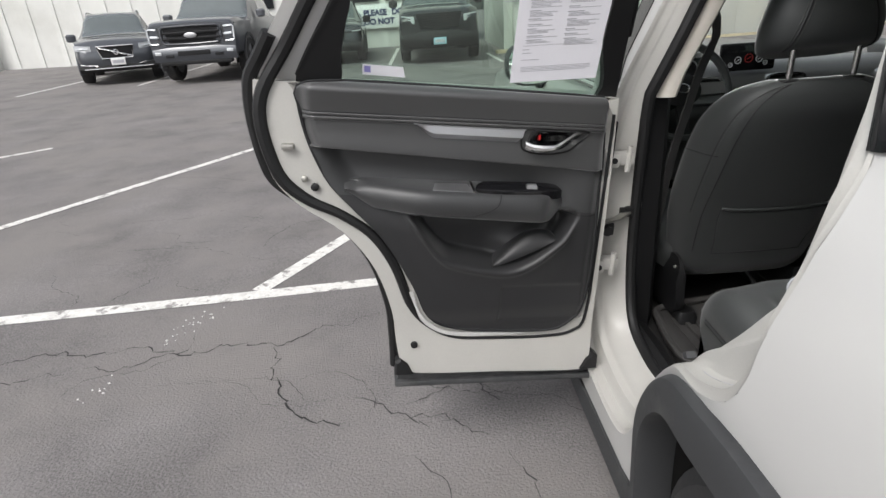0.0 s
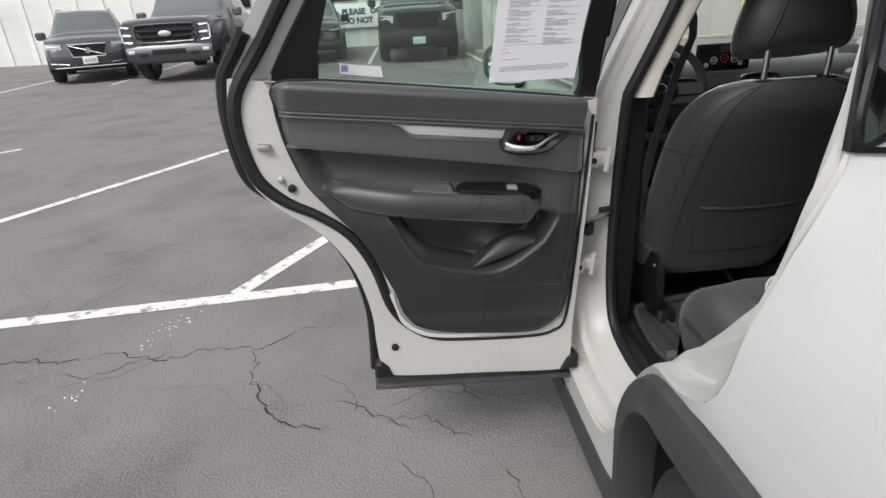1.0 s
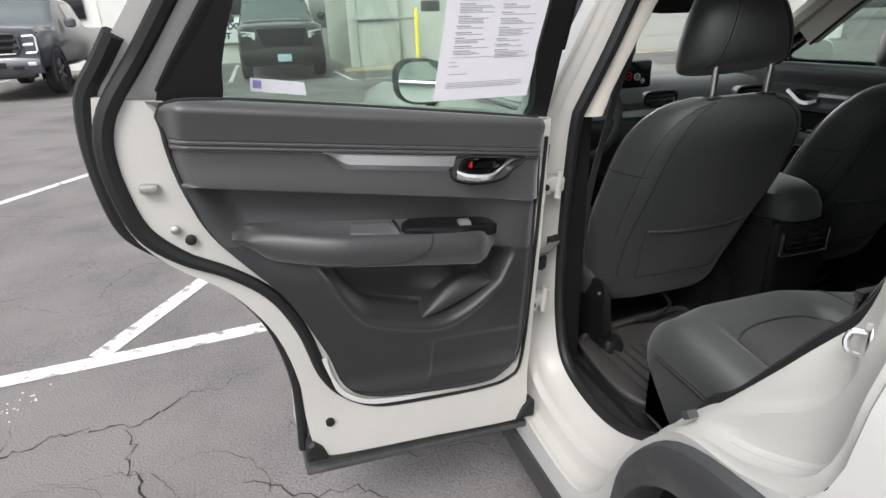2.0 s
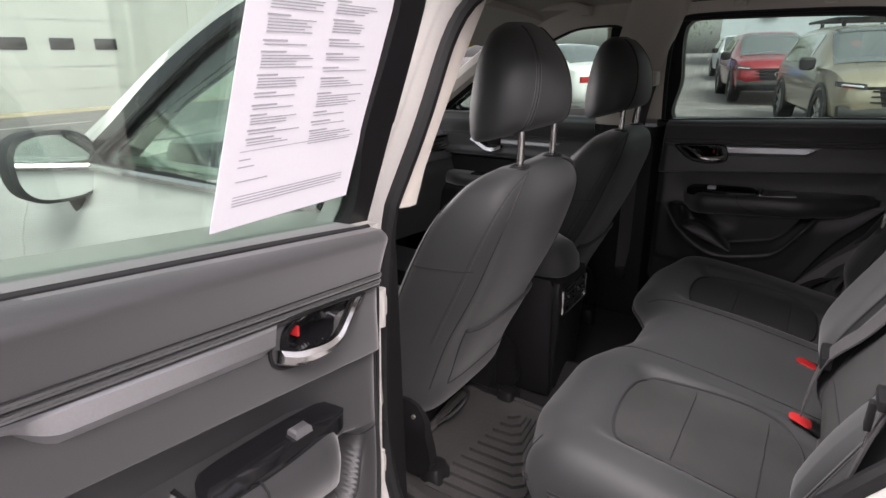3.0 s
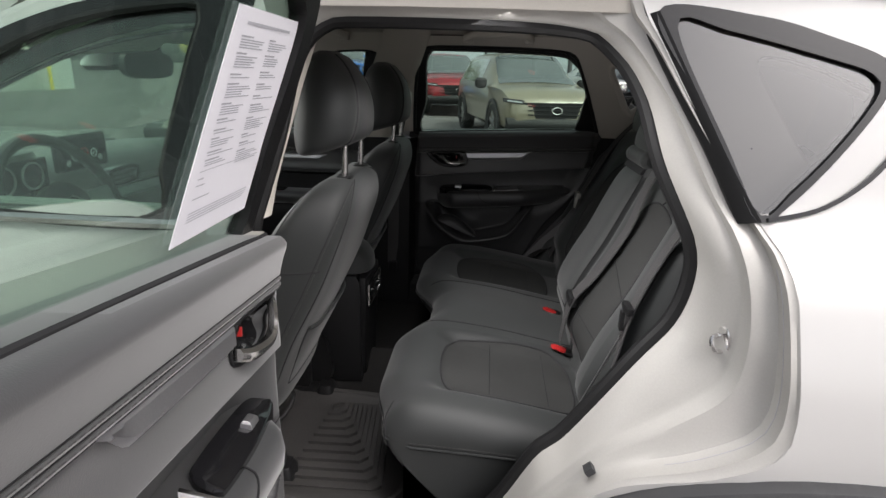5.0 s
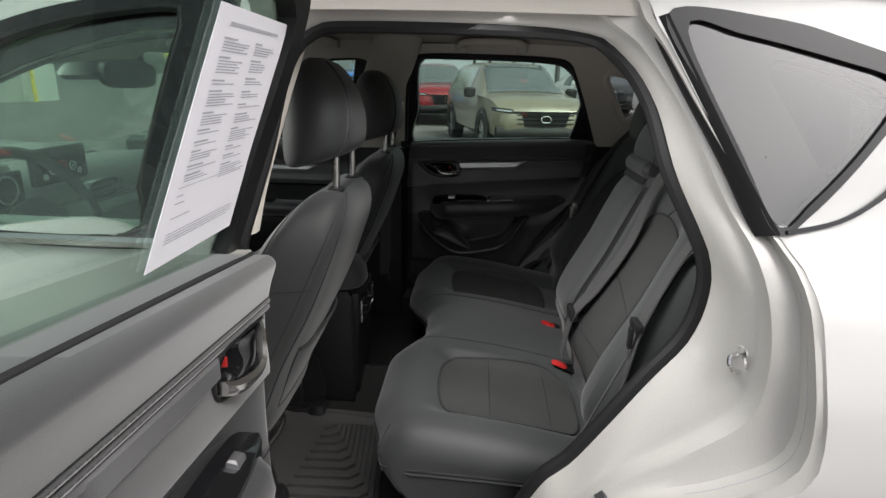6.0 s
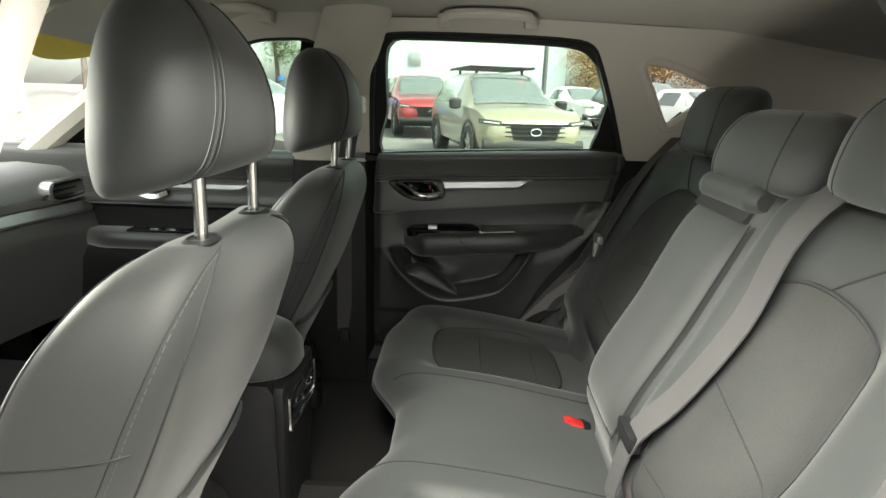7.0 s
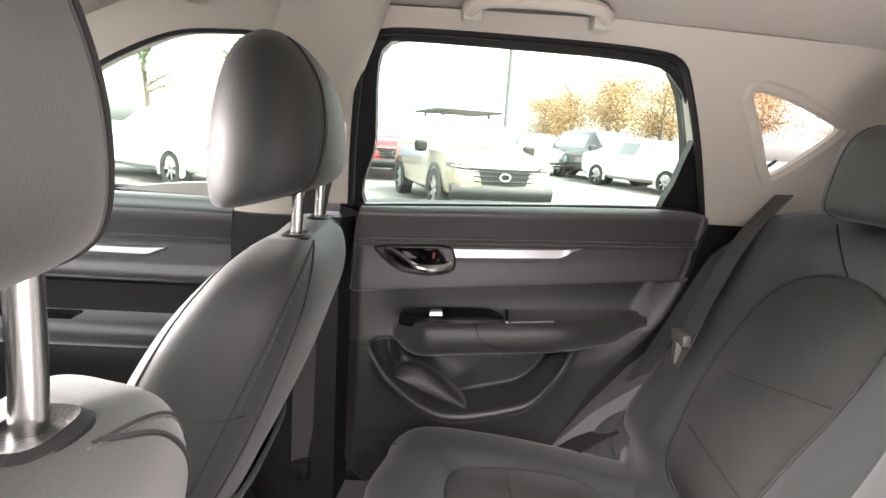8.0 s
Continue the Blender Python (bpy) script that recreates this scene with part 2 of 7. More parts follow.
M_MAT = material("ribbed_rubber_mat", (0.034, 0.0325, 0.0315), 0.6, vary=0.25, grain=160, bump=0.3, depth=0.001, stain=(0.05, 0.048, 0.046), stain_at=(0.5, 0.8), stain_scale=9)
M_GLOSS = material("piano_black", (0.008, 0.008, 0.009), 0.08, vary=0.1, bump=0)
M_CHROME = material("satin_chrome", (0.72, 0.71, 0.70), 0.2, 1.0, vary=0.05, bump=0.02)
M_SILVER = material("brushed_silver_trim", (0.40, 0.40, 0.41), 0.34, 0.85, vary=0.06, grain=400, bump=0.05)
M_STEEL = material("galvanised_steel", (0.42, 0.41, 0.38), 0.42, 0.9, vary=0.15, grain=120, bump=0.1)
M_BEIGE = material("light_grey_headliner", (0.50, 0.475, 0.43), 0.9, vary=0.06, grain=500, bump=0.3, depth=0.0006, spec=0.2)
M_PILLAR = material("light_grey_pillar_trim", (0.52, 0.49, 0.44), 0.6, vary=0.05, grain=450, bump=0.2, depth=0.0005)
M_RED = material("red_plastic", (0.36, 0.018, 0.018), 0.35, vary=0.08, bump=0)
M_PAPER = material("white_paper", (0.80, 0.79, 0.83), 0.8, vary=0.02, grain=300, bump=0.03)
M_INK = material("grey_print", (0.42, 0.42, 0.45), 0.8, vary=0.1, bump=0)
M_BELT = material("grey_belt_webbing", (0.046, 0.0445, 0.045), 0.6, vary=0.15, grain=700, bump=0.6, depth=0.0008)
M_TYRE = material("tyre_rubber", (0.020, 0.020, 0.021), 0.75, vary=0.2, grain=90, bump=0.4, depth=0.002, stain=(0.06, 0.056, 0.05), stain_at=(0.5, 0.8), stain_scale=12)
M_RIM = material("alloy_rim", (0.45, 0.45, 0.46), 0.3, 0.9, vary=0.08, bump=0)
M_ASPHALT = material("asphalt", (0.172, 0.162, 0.159), 0.86, vary=0.48, grain=105, bump=0.9, depth=0.006, stain=(0.200, 0.187, 0.179), stain_at=(0.45, 0.62), stain_scale=1.7, spec=0.3)
M_LINE = material("white_road_paint", (0.66, 0.645, 0.615), 0.75, vary=0.22, grain=60, bump=0.4, depth=0.002, stain=(0.24, 0.225, 0.215), stain_at=(0.535, 0.62), stain_scale=22)
M_CRACK = material("tar_crack", (0.022, 0.021, 0.021), 0.9, vary=0.3, bump=0)
M_CHALK = material("white_sealant_crumbs", (0.6, 0.59, 0.57), 0.8, vary=0.2, bump=0)
M_WINDOW = glass("greenish_window_glass", (0.83, 0.935, 0.87), 0.0, 0.10)
M_CLEAR = glass("windscreen_glass", (0.88, 0.93, 0.90))
M_QUARTER = glass("tinted_quarter_glass", (0.30, 0.30, 0.30), 0.0, 0.15)
# Same glass as M_QUARTER, its tint lightened so the far side looks lit.
M_FARQUARTER = glass("brightened_quarter_glass", (0.62, 0.65, 0.63), 0.0, 0.08)
M_PRIVACY = glass("dark_privacy_glass", (0.20, 0.20, 0.21))
M_YELLOW = material("yellow_plastic", (0.80, 0.62, 0.02), 0.5, vary=0.05, bump=0)
M_TRIM = material("grey_side_trim", (0.085, 0.082, 0.084), 0.6, vary=0.1, grain=450, bump=0.2, depth=0.0005)

# ---- the white car: its body ----
def half_width(z):
    """Half the car's width at a height: sills, flank, shoulder, then the cabin leaning in."""
    if z > 1.16:
        return 0.805 - 0.38 * (z - 1.16)
    return 0.805 + 0.088 * ease(1.19, 0.88, z) - 0.02 * ease(0.70, 0.35, z) - 0.006 * hump(0.86, 0.99, z)


def inner_edge(z):
    return 0.74 - 0.38 * max(0.0, z - 1.15)


def haunch(y, z):
    """The body swells over the rear wheels."""
    return 0.045 * ease(0.46, 0.14, y) * ease(-0.95, -0.45, y) * ease(0.55, 0.78, z) * ease(1.21, 1.09, z)


def flank(side, out=0.0):
    return lambda y, z: Vector((side * (half_width(z) + haunch(y, z) + out - 0.05 * ease(2.3, 3.5, y) - 0.16 * ease(-0.2, -0.95, y)), y, z))


car = thing("white_suv", "pearl white crossover car with an open rear door on asphalt", "car", (0, 1.2, 0))
DOOR_OUT = [(1.03, 1.12), (1.05, 0.75), (1.04, 0.45), (0.99, 0.36), (0.80, 0.33), (0.66, 0.345), (0.58, 0.42), (0.53, 0.52), (0.46, 0.648), (0.35, 0.768), (0.205, 0.824),
            (0.112, 0.885), (0.104, 1.01), (0.112, 1.13), (0.15, 1.20), (0.25, 1.36), (0.33, 1.50), (0.40, 1.555), (0.84, 1.567), (0.925, 1.515), (0.985, 1.32)]
DOOR_IN = [(1.01, 1.06), (1.035, 0.80), (1.03, 0.60), (0.98, 0.47), (0.85, 0.43), (0.72, 0.44), (0.60, 0.50), (0.523, 0.579), (0.454, 0.70), (0.40, 0.755), (0.29, 0.92),
           (0.235, 1.0), (0.215, 1.08), (0.225, 1.15), (0.28, 1.27), (0.315, 1.38), (0.37, 1.455), (0.456, 1.49), (0.81, 1.497), (0.895, 1.482), (0.937, 1.42), (0.962, 1.28)]
FRONT_OUT = [(1.11, 1.10), (1.12, 0.75), (1.10, 0.40), (1.16, 0.34), (1.9, 0.33), (2.10, 0.37), (2.13, 0.70), (2.12, 1.11), (1.92, 1.165), (1.79, 1.240), (1.65, 1.346), (1.555, 1.405), (1.46, 1.453), (1.37, 1.489), (1.28, 1.513), (1.16, 1.530), (1.02, 1.540), (0.995, 1.52), (1.022, 1.44), (1.062, 1.27)]
QUARTER = {-1: [(0.152, 1.198), (0.193, 1.273), (0.249, 1.381), (0.316, 1.515), (0.156, 1.508), (0.044, 1.478), (-0.042, 1.442), (-0.036, 1.390), (0.025, 1.308), (0.10, 1.230)],
           1: [(0.025, 1.19), (0.085, 1.345), (0.175, 1.495), (0.10, 1.498), (0.0, 1.48), (-0.16, 1.455), (-0.27, 1.40), (-0.20, 1.27), (-0.07, 1.20)]}
QUARTER_GLASS = {-1: [(0.149, 1.210), (0.200, 1.305), (0.285, 1.492), (0.198, 1.483), (0.043, 1.444), (-0.016, 1.424), (-0.024, 1.394), (0.031, 1.318), (0.10, 1.246)],
                 1: [(0.012, 1.215), (0.068, 1.345), (0.148, 1.478), (0.10, 1.480), (0.0, 1.462), (-0.15, 1.435), (-0.24, 1.39), (-0.18, 1.285), (-0.06, 1.22)]}
WHEEL_Y, WHEEL_Z, WHEEL_R = 0.0, 0.368, 0.368
FRONT_Y = 2.70


def arch(y, r, n=24, a0=-20, a1=200):
    """A squarish wheel arch."""
    a, b = 0.475 + (r - 0.375) * 0.5, 0.38 + (r - 0.375) * 1.125
    out = []
    for i in range(n + 1):
        t = radians(a0 + (a1 - a0) * i / n)
        c, d = math.cos(t), math.sin(t)
        out.append((y + a * math.copysign(abs(c) ** 0.833, c), 0.37 + b * math.copysign(abs(d) ** 0.833, d)))
    return out


def loop2(points, n):
    return [(p[0], p[1]) for p in smooth_curve([(a, b, 0) for a, b in points], n, True)]


def far_edge(loop, shift):
    """The far side's door opening reaches further back at the window."""
    return [(y - (shift * ease(0.92, 1.10, z) * ease(0.62, 0.40, y)), z) for y, z in loop]


def body_side(side):
    name = "flank"
    outline = [(-0.95, 0.45), (-0.43, 0.30)] + arch(WHEEL_Y, 0.40)[::-1] + [(0.45, 0.24), (1.2, 0.235), (2.26, 0.24)] + arch(FRONT_Y, 0.40)[::-1] + \
              [(3.14, 0.30), (3.45, 0.45), (3.52, 0.75), (3.42, 0.98), (2.9, 1.08), (2.25, 1.12), (1.95, 1.185), (1.81, 1.270), (1.65, 1.376), (1.55, 1.436), (1.46, 1.484), (1.37, 1.524), (1.2, 1.580), (0.8, 1.61), (0.2, 1.595), (-0.4, 1.53), (-0.72, 1.45), (-0.80, 1.25), (-0.95, 1.0), (-1.0, 0.7)]
    door_out, door_in = (DOOR_OUT, DOOR_IN) if side < 0 else (far_edge(DOOR_OUT, 0.115), far_edge(DOOR_IN, 0.115))
    holes = [loop2(door_out, 110), loop2(QUARTER[side], 60)]
    holes.append(loop2(FRONT_OUT, 60))
    part(name, region(outline, holes, flank(side), 0.045, flank(side, -0.012)), M_WHITE, car)
    # jamb between the outer and the inner edge of the door opening
    n = 132
    out, inn = loop2(door_out, n), loop2(door_in, n)
    rings = []
    for f, g in ((0.0, 0.0), (0.03, 0.03), (0.11, 0.05), (0.125, 0.17), (0.14, 0.25), (0.26, 0.30), (0.42, 0.335), (0.485, 0.36), (0.515, 0.42), (0.54, 0.485), (0.575, 0.515), (0.64, 0.54), (0.74, 0.60), (0.84, 0.68), (0.91, 0.77), (0.96, 0.88), (1.0, 1.02), (1.02, 1.18)):
        ring = []
        for a, b in zip(out, inn):
            y, z = a[0] + (b[0] - a[0]) * f, a[1] + (b[1] - a[1]) * f
            xo, xi = abs(flank(side)(a[0], a[1])[0]), inner_edge(b[1])
            ring.append((side * (xo + (xi - xo) * g), y, z))
        rings.append(ring)
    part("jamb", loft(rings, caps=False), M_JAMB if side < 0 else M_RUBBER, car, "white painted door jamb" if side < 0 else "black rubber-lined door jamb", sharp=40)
    if side < 0:
        part("sealer_line", tube([Vector(rings[3][k]) + Vector((-0.0005, 0, 0)) for k in range(n) if out[k][0] < 0.3 and 0.80 < out[k][1] < 1.15], 0.0008, 4), M_INK, car, "thin grey sealer line")
    seal = [(side * (inner_edge(z) - 0.010), y, z) for y, z in inn]
    part("door_seal", tube(seal, 0.016, 10, True), M_RUBBER, car, "black rubber door seal")
    # rear quarter window with its gloss frame
    q = loop2(QUARTER[side], 60)
    frame_in = loop2(QUARTER_GLASS[side], 60)
    part("quarter_window_frame", region(q, [frame_in], flank(side, 0.004), 0.05, flank(side, -0.02), grid=False), M_GLOSS, car, "gloss black quarter window frame")
    pane = part("quarter_window", region(frame_in, [], flank(side, -0.004), 0.06), M_QUARTER if side < 0 else M_FARQUARTER, car, "dark tinted privacy quarter window")
    # bright strip along the window's lower edge
    strip = smooth_curve([flank(side, 0.006)(y, z) for y, z in ((0.139, 1.203), (0.062, 1.222), (-0.003, 1.262), (-0.05, 1.31))], 16)
    part("window_strip", ribbon(strip, 0.007, 0.004, (side, 0, 0.3)), M_GLOSS, car, "dark strip below the quarter window")
    if side < 0:
        near_edge = smooth_curve([flank(side, 0.006)(y, z) for y, z in ((0.148, 1.200), (0.191, 1.273), (0.247, 1.381), (0.314, 1.513))], 24)
        deep_edge = smooth_curve([flank(side, -0.028)(y, z) for y, z in ((0.178, 1.190), (0.226, 1.292), (0.282, 1.390), (0.343, 1.500))], 24)
        part("window_gasket", loft([[p, p.lerp(q, 0.35) + Vector((-0.006, 0.004, 0)), p.lerp(q, 0.75) + Vector((-0.006, 0.006, 0)), q, q + Vector((0.03, 0, 0)), p + Vector((0.03, 0, 0))] for p, q in zip(near_edge, deep_edge)]), M_RUBBER, car, "wide black window gasket")
    # wheel arch lips, wheels and sill
    for yy in (WHEEL_Y, FRONT_Y):
        inner, outer = arch(yy, 0.375, 40), arch(yy, 0.455, 40)
        prof = []
        for (ya, za), (yb, zb) in zip(inner, outer):
            ring = []
            for f, o in ((0.0, -0.06), (0.0, 0.018), (0.08, 0.028), (0.75, 0.026), (0.93, 0.018), (1.0, 0.0), (1.0, -0.02)):
                y, z = ya + (yb - ya) * f, za + (zb - za) * f
                ring.append(flank(side, o)(y, max(z, 0.2)))
            prof.append(ring)
        part("arch_cladding", loft(prof), M_CLAD, car, "black plastic wheel arch cladding")
        liner = []
        for ya, za in arch(yy, 0.39, 30, -10, 190):
            liner.append([(side * x, ya, za) for x in (0.86, 0.60)])
        part("arch_liner", loft(liner, caps=False, closed=False), M_CARPET, car, "black felt wheel arch liner")
        make_wheel(side, yy, car)
    part("sill_cladding", region([(0.43, 0.18), (2.29, 0.18), (2.29, 0.262), (1.3, 0.255), (0.62, 0.26), (0.47, 0.29)], [], flank(side, 0.008), 0.05, flank(side, -0.02)), M_CLAD, car, "black plastic sill cladding")


def make_wheel(side, yy, parent):
    x1, x0, r = 0.895, 0.69, WHEEL_R
    prof = [(x0, r * 0.62), (x0, r * 0.9), (x0 + 0.02, r * 0.985), (x0 + 0.05, r), (x1 - 0.05, r), (x1 - 0.02, r * 0.985), (x1, r * 0.9), (x1 - 0.01, r * 0.64)]
    rings = [[(side * x, yy + q * math.cos(2 * math.pi * k / 48), WHEEL_Z + q * math.sin(2 * math.pi * k / 48)) for x, q in prof] for k in range(48)]
    tyre = part("tyre", loft(rings + [rings[0]], caps=False), M_TYRE, parent, "dusty black tyre")
    spokes = []
    for k in range(10):
        a = 2 * math.pi * k / 10
        d, e = Vector((0, math.cos(a), math.sin(a))), Vector((0, -math.sin(a), math.cos(a)))
        c = Vector((side * (x1 - 0.03), yy, WHEEL_Z))
        spokes.append(loft([[c + d * q + e * w * s + Vector((side * h, 0, 0)) for s, h in ((-1, 0), (1, 0), (1, -0.03), (-1, -0.03))] for q, w in ((0.03, 0.03), (0.21, 0.014))]))
    rim = [[(side * x, yy + q * math.cos(2 * math.pi * k / 32), WHEEL_Z + q * math.sin(2 * math.pi * k / 32)) for x, q in ((x0 + 0.03, 0.20), (x1 - 0.02, 0.20), (x1 - 0.015, 0.222), (x0 + 0.03, 0.222))] for k in range(32)]
    part("rim", join(loft(rim + [rim[0]], caps=False), *spokes), M_RIM, tyre, "alloy rim")


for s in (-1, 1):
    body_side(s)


def roof_at(x, y, drop=0.0):
    edge = 1.60 + 0.012 * hump(-0.2, 1.6, y) - 0.08 * ease(0.1, -0.75, y) - 0.09 * ease(1.15, 1.55, y) - 0.06 * ease(1.4, 1.6, y)
    return Vector((x, y, edge + 0.055 * (1 - (x / 0.70) ** 2) - drop))


def roof_half(y):
    return 0.695 - 0.045 * ease(0.95, 1.35, y)


part("roof", sheet(lambda a, b: roof_at((2 * a - 1) * roof_half(-0.75 + 2.25 * b), -0.75 + 2.25 * b), 16, 30, lambda a, b: roof_at((2 * a - 1) * roof_half(-0.75 + 2.25 * b), -0.75 + 2.25 * b, 0.02)), M_WHITE, car)
for s in (-1, 1):
    rail = smooth_curve([(s * 0.645, 1.30, 1.63), (s * 0.655, 0.9, 1.675), (s * 0.655, 0.2, 1.672), (s * 0.65, -0.35, 1.60)], 24)
    part("roof_gutter", tube([(p[0], p[1], p[2] - 0.035) for p in rail], 0.012, 6), M_RUBBER, car, "black roof gutter strip")


# windscreen, scuttle, bonnet, tail
def screen_at(a, b, out=0.0):
    x = -1 + 2 * a
    y, z = 1.50 + 0.84 * b, 1.545 - 0.43 * b
    return Vector((x * (0.60 + 0.12 * b), y - 0.07 * x * x * (0.5 + 0.5 * b) + out, z - 0.03 * x * x + out))


part("windscreen", sheet(screen_at, 14, 14), M_CLEAR, car, "clear windscreen")
# Shade band made deeper than needed, to stand in for the dark roof behind.
part("windscreen_band", sheet(lambda a, b: screen_at(a, -0.02 + 0.17 * b, 0.004), 14, 4), M_RUBBER, car, "dark windscreen shade band, deepened to stand in for the dark roof")
part("bonnet", sheet(lambda a, b: Vector(((-1 + 2 * a) * (0.80 - 0.06 * b), 2.28 + 1.05 * b, 1.10 - 0.10 * b - 0.05 * (-1 + 2 * a) ** 2 - 0.06 * ease(0.75, 1, b))), 14, 14,
                     lambda a, b: Vector(((-1 + 2 * a) * (0.80 - 0.06 * b), 2.28 + 1.05 * b, 1.07 - 0.10 * b - 0.05 * (-1 + 2 * a) ** 2 - 0.06 * ease(0.75, 1, b)))), M_WHITE, car)
part("nose", loft([[(x, 3.52 - 0.12 * (x / 0.8) ** 2 + d, z) for x in np.linspace(-0.80, 0.80, 17)] for z, d in ((0.22, -0.05), (0.35, 0.02), (0.6, 0.03), (0.8, 0.02), (0.95, -0.06), (1.0, -0.20))], caps=False, closed=False), M_CLAD, car, "dark grille and bumper")
part("tailgate", loft([[(x, d + 0.10 * (x / 0.75) ** 2, z) for x in np.linspace(-0.76 + max(0, z - 1.1) * 0.35, 0.76 - max(0, z - 1.1) * 0.35, 17)] for z, d in ((0.28, -0.98), (0.6, -1.03), (0.95, -1.0), (1.10, -0.97))], caps=False, closed=False), M_WHITE, car)
part("rear_window", loft([[(x, d + 0.08 * (x / 0.75) ** 2, z) for x in np.linspace(-0.76 + max(0, z - 1.1) * 0.35, 0.76 - max(0, z - 1.1) * 0.35, 17)] for z, d in ((1.10, -0.97), (1.3, -0.88), (1.545, -0.73))], caps=False, closed=False), M_PRIVACY, car, "dark tinted rear window")
part("underbody", box(-0.80, 0.80, -0.9, 3.4, 0.22, 0.34, 0.03), M_HARD, car, "dark underbody")
# floor pan, tunnel, inner sills and bulkheads
part("floor_pan", sheet(lambda a, b: Vector((-0.74 + 1.48 * a, 0.55 + 1.75 * b, 0.40 + 0.11 * hump(0.40, 0.60, a) + 0.10 * ease(0.85, 1, b))), 40, 20, lambda a, b: Vector((-0.74 + 1.48 * a, 0.55 + 1.75 * b, 0.345))), M_CARPET, car, "black carpeted floor")
part("rear_floor", box(-0.72, 0.72, -0.90, 0.56, 0.36, 0.46, 0.02), M_CARPET, car, "black carpeted floor")
part("firewall", box(-0.76, 0.76, 2.26, 2.30, 0.34, 1.08, 0.01), M_HARD, car)
for s in (-1, 1):
    part("sill_trim", loft([[(s * x, y, z) for x, z in (((0.748, 0.40), (0.745, 0.428), (0.70, 0.450), (0.665, 0.43), (0.655, 0.40)) if s < 0 else ((0.76, 0.40), (0.76, 0.53), (0.685, 0.522), (0.655, 0.49), (0.65, 0.40)))] for y in np.linspace(0.56, 1.06, 12)]), M_HARD, car, "black scuff plate")
    part("pillar_foot", loft([[(s * x, y, z) for x, y in (((0.742, 1.03), (0.742, 1.10), (0.66, 1.13), (0.63, 1.09), (0.66, 1.04)) if s < 0 else ((0.742, 0.884), (0.742, 1.10), (0.66, 1.13), (0.63, 1.09), (0.645, 0.905), (0.685, 0.884)))] for z in (0.42, 0.55, 0.8, 1.0, 1.14)]), M_HARD, car, "black lower pillar trim")
    lean = 0.62 if s < 0 else 1.0
    section = loop2([(0.715, 1.005), (0.722, 1.10), (0.68, 1.13), (0.650, 1.09), (0.660, 0.99)] if s < 0 else [(0.700, 0.955), (0.715, 1.00), (0.722, 1.10), (0.68, 1.135), (0.655, 1.10), (0.648, 1.04), (0.664, 0.975)], 20)
    part("pillar_trim", loft([[(s * (x - 0.38 * max(0, z - 1.16)), y + d, z) for x, y in section] for z, d in ((1.14, 0.0), (1.20, -0.015 * lean), (1.25, -0.03 * lean), (1.32, -0.054 * lean), (1.38, -0.075 * lean), (1.44, -0.10 * lean), (1.50, -0.125 * lean), (1.575, -0.155 * lean))]), M_PILLAR, car, "light grey pillar trim")
    part("centre_pillar", loft([[(s * (x - 0.38 * max(0, z - 1.16)), y + d, z) for x, y in ((0.755, 1.045), (half_width(z) - 0.012 + 0.38 * max(0, z - 1.16), 1.05), (half_width(z) - 0.010 + 0.38 * max(0, z - 1.16), 1.105), (0.76, 1.12), (0.735, 1.11), (0.735, 1.05))] for z, d in ((0.34, 0.0), (0.6, 0.012), (0.9, 0.0), (1.16, -0.01), (1.3, -0.06 * lean), (1.45, -0.115 * lean), (1.56, -0.16 * lean))]), M_JAMB if s < 0 else M_HARD, car, "white painted centre pillar" if s < 0 else "black centre pillar")
    # upper inner skin round the windows: light trim
    wall = lambda y, z, s=s: Vector((s * (half_width(z) - 0.120 + 0.02 * ease(1.3, 1.55, z)), y, z))
    back = lambda y, z, s=s: Vector((s * (half_width(z) - 0.07), y, z))
    edge = {-1: [(0.21, 1.165), (0.24, 1.2), (0.28, 1.29), (0.315, 1.39), (0.37, 1.465), (0.456, 1.50), (0.81, 1.507), (0.89, 1.492), (0.938, 1.43), (0.970, 1.29)],
            1: [(0.135, 1.165), (0.142, 1.19), (0.19, 1.31), (0.245, 1.435), (0.275, 1.478), (0.34, 1.492), (0.52, 1.498), (0.80, 1.497), (0.850, 1.475), (0.868, 1.43), (0.882, 1.30), (0.89, 1.165)]}[s]
    hole_q = loop2([(0.128, 1.425), (0.112, 1.450), (0.04, 1.438), (-0.05, 1.405), (-0.090, 1.385), (-0.082, 1.358), (-0.03, 1.305), (0.018, 1.268), (0.045, 1.280), (0.092, 1.36)], 60)
    edge = [(p[0], p[1]) for p in smooth_curve([(a, b, 0) for a, b in edge], 70)]
    fore = [(1.015, 1.165), (1.02, 1.16), (1.005, 1.25), (0.985, 1.42), (0.94, 1.535)] if s < 0 else [(0.99, 1.165), (1.0, 1.16), (0.97, 1.25), (0.90, 1.42), (0.85, 1.535)]
    part("rear_side_trim", region(fore + [ (0.4, 1.54), (-0.2, 1.52), (-0.62, 1.44), (-0.70, 1.30), (-0.75, 1.165)] + edge, [hole_q], wall, 0.05, back), M_PILLAR, car, "light grey rear side trim")
    if s > 0:
        part("window_lip", tube([wall(y, z) + Vector((0.004, 0, 0)) for y, z in edge], 0.0075, 8), M_RUBBER, car, "black rubber window lip")
    part("quarter_window_lip", tube([wall(y, z) + Vector((s * 0.026, 0, 0)) for y, z in hole_q], 0.006, 6, True), M_RUBBER, car, "thin black window edge")
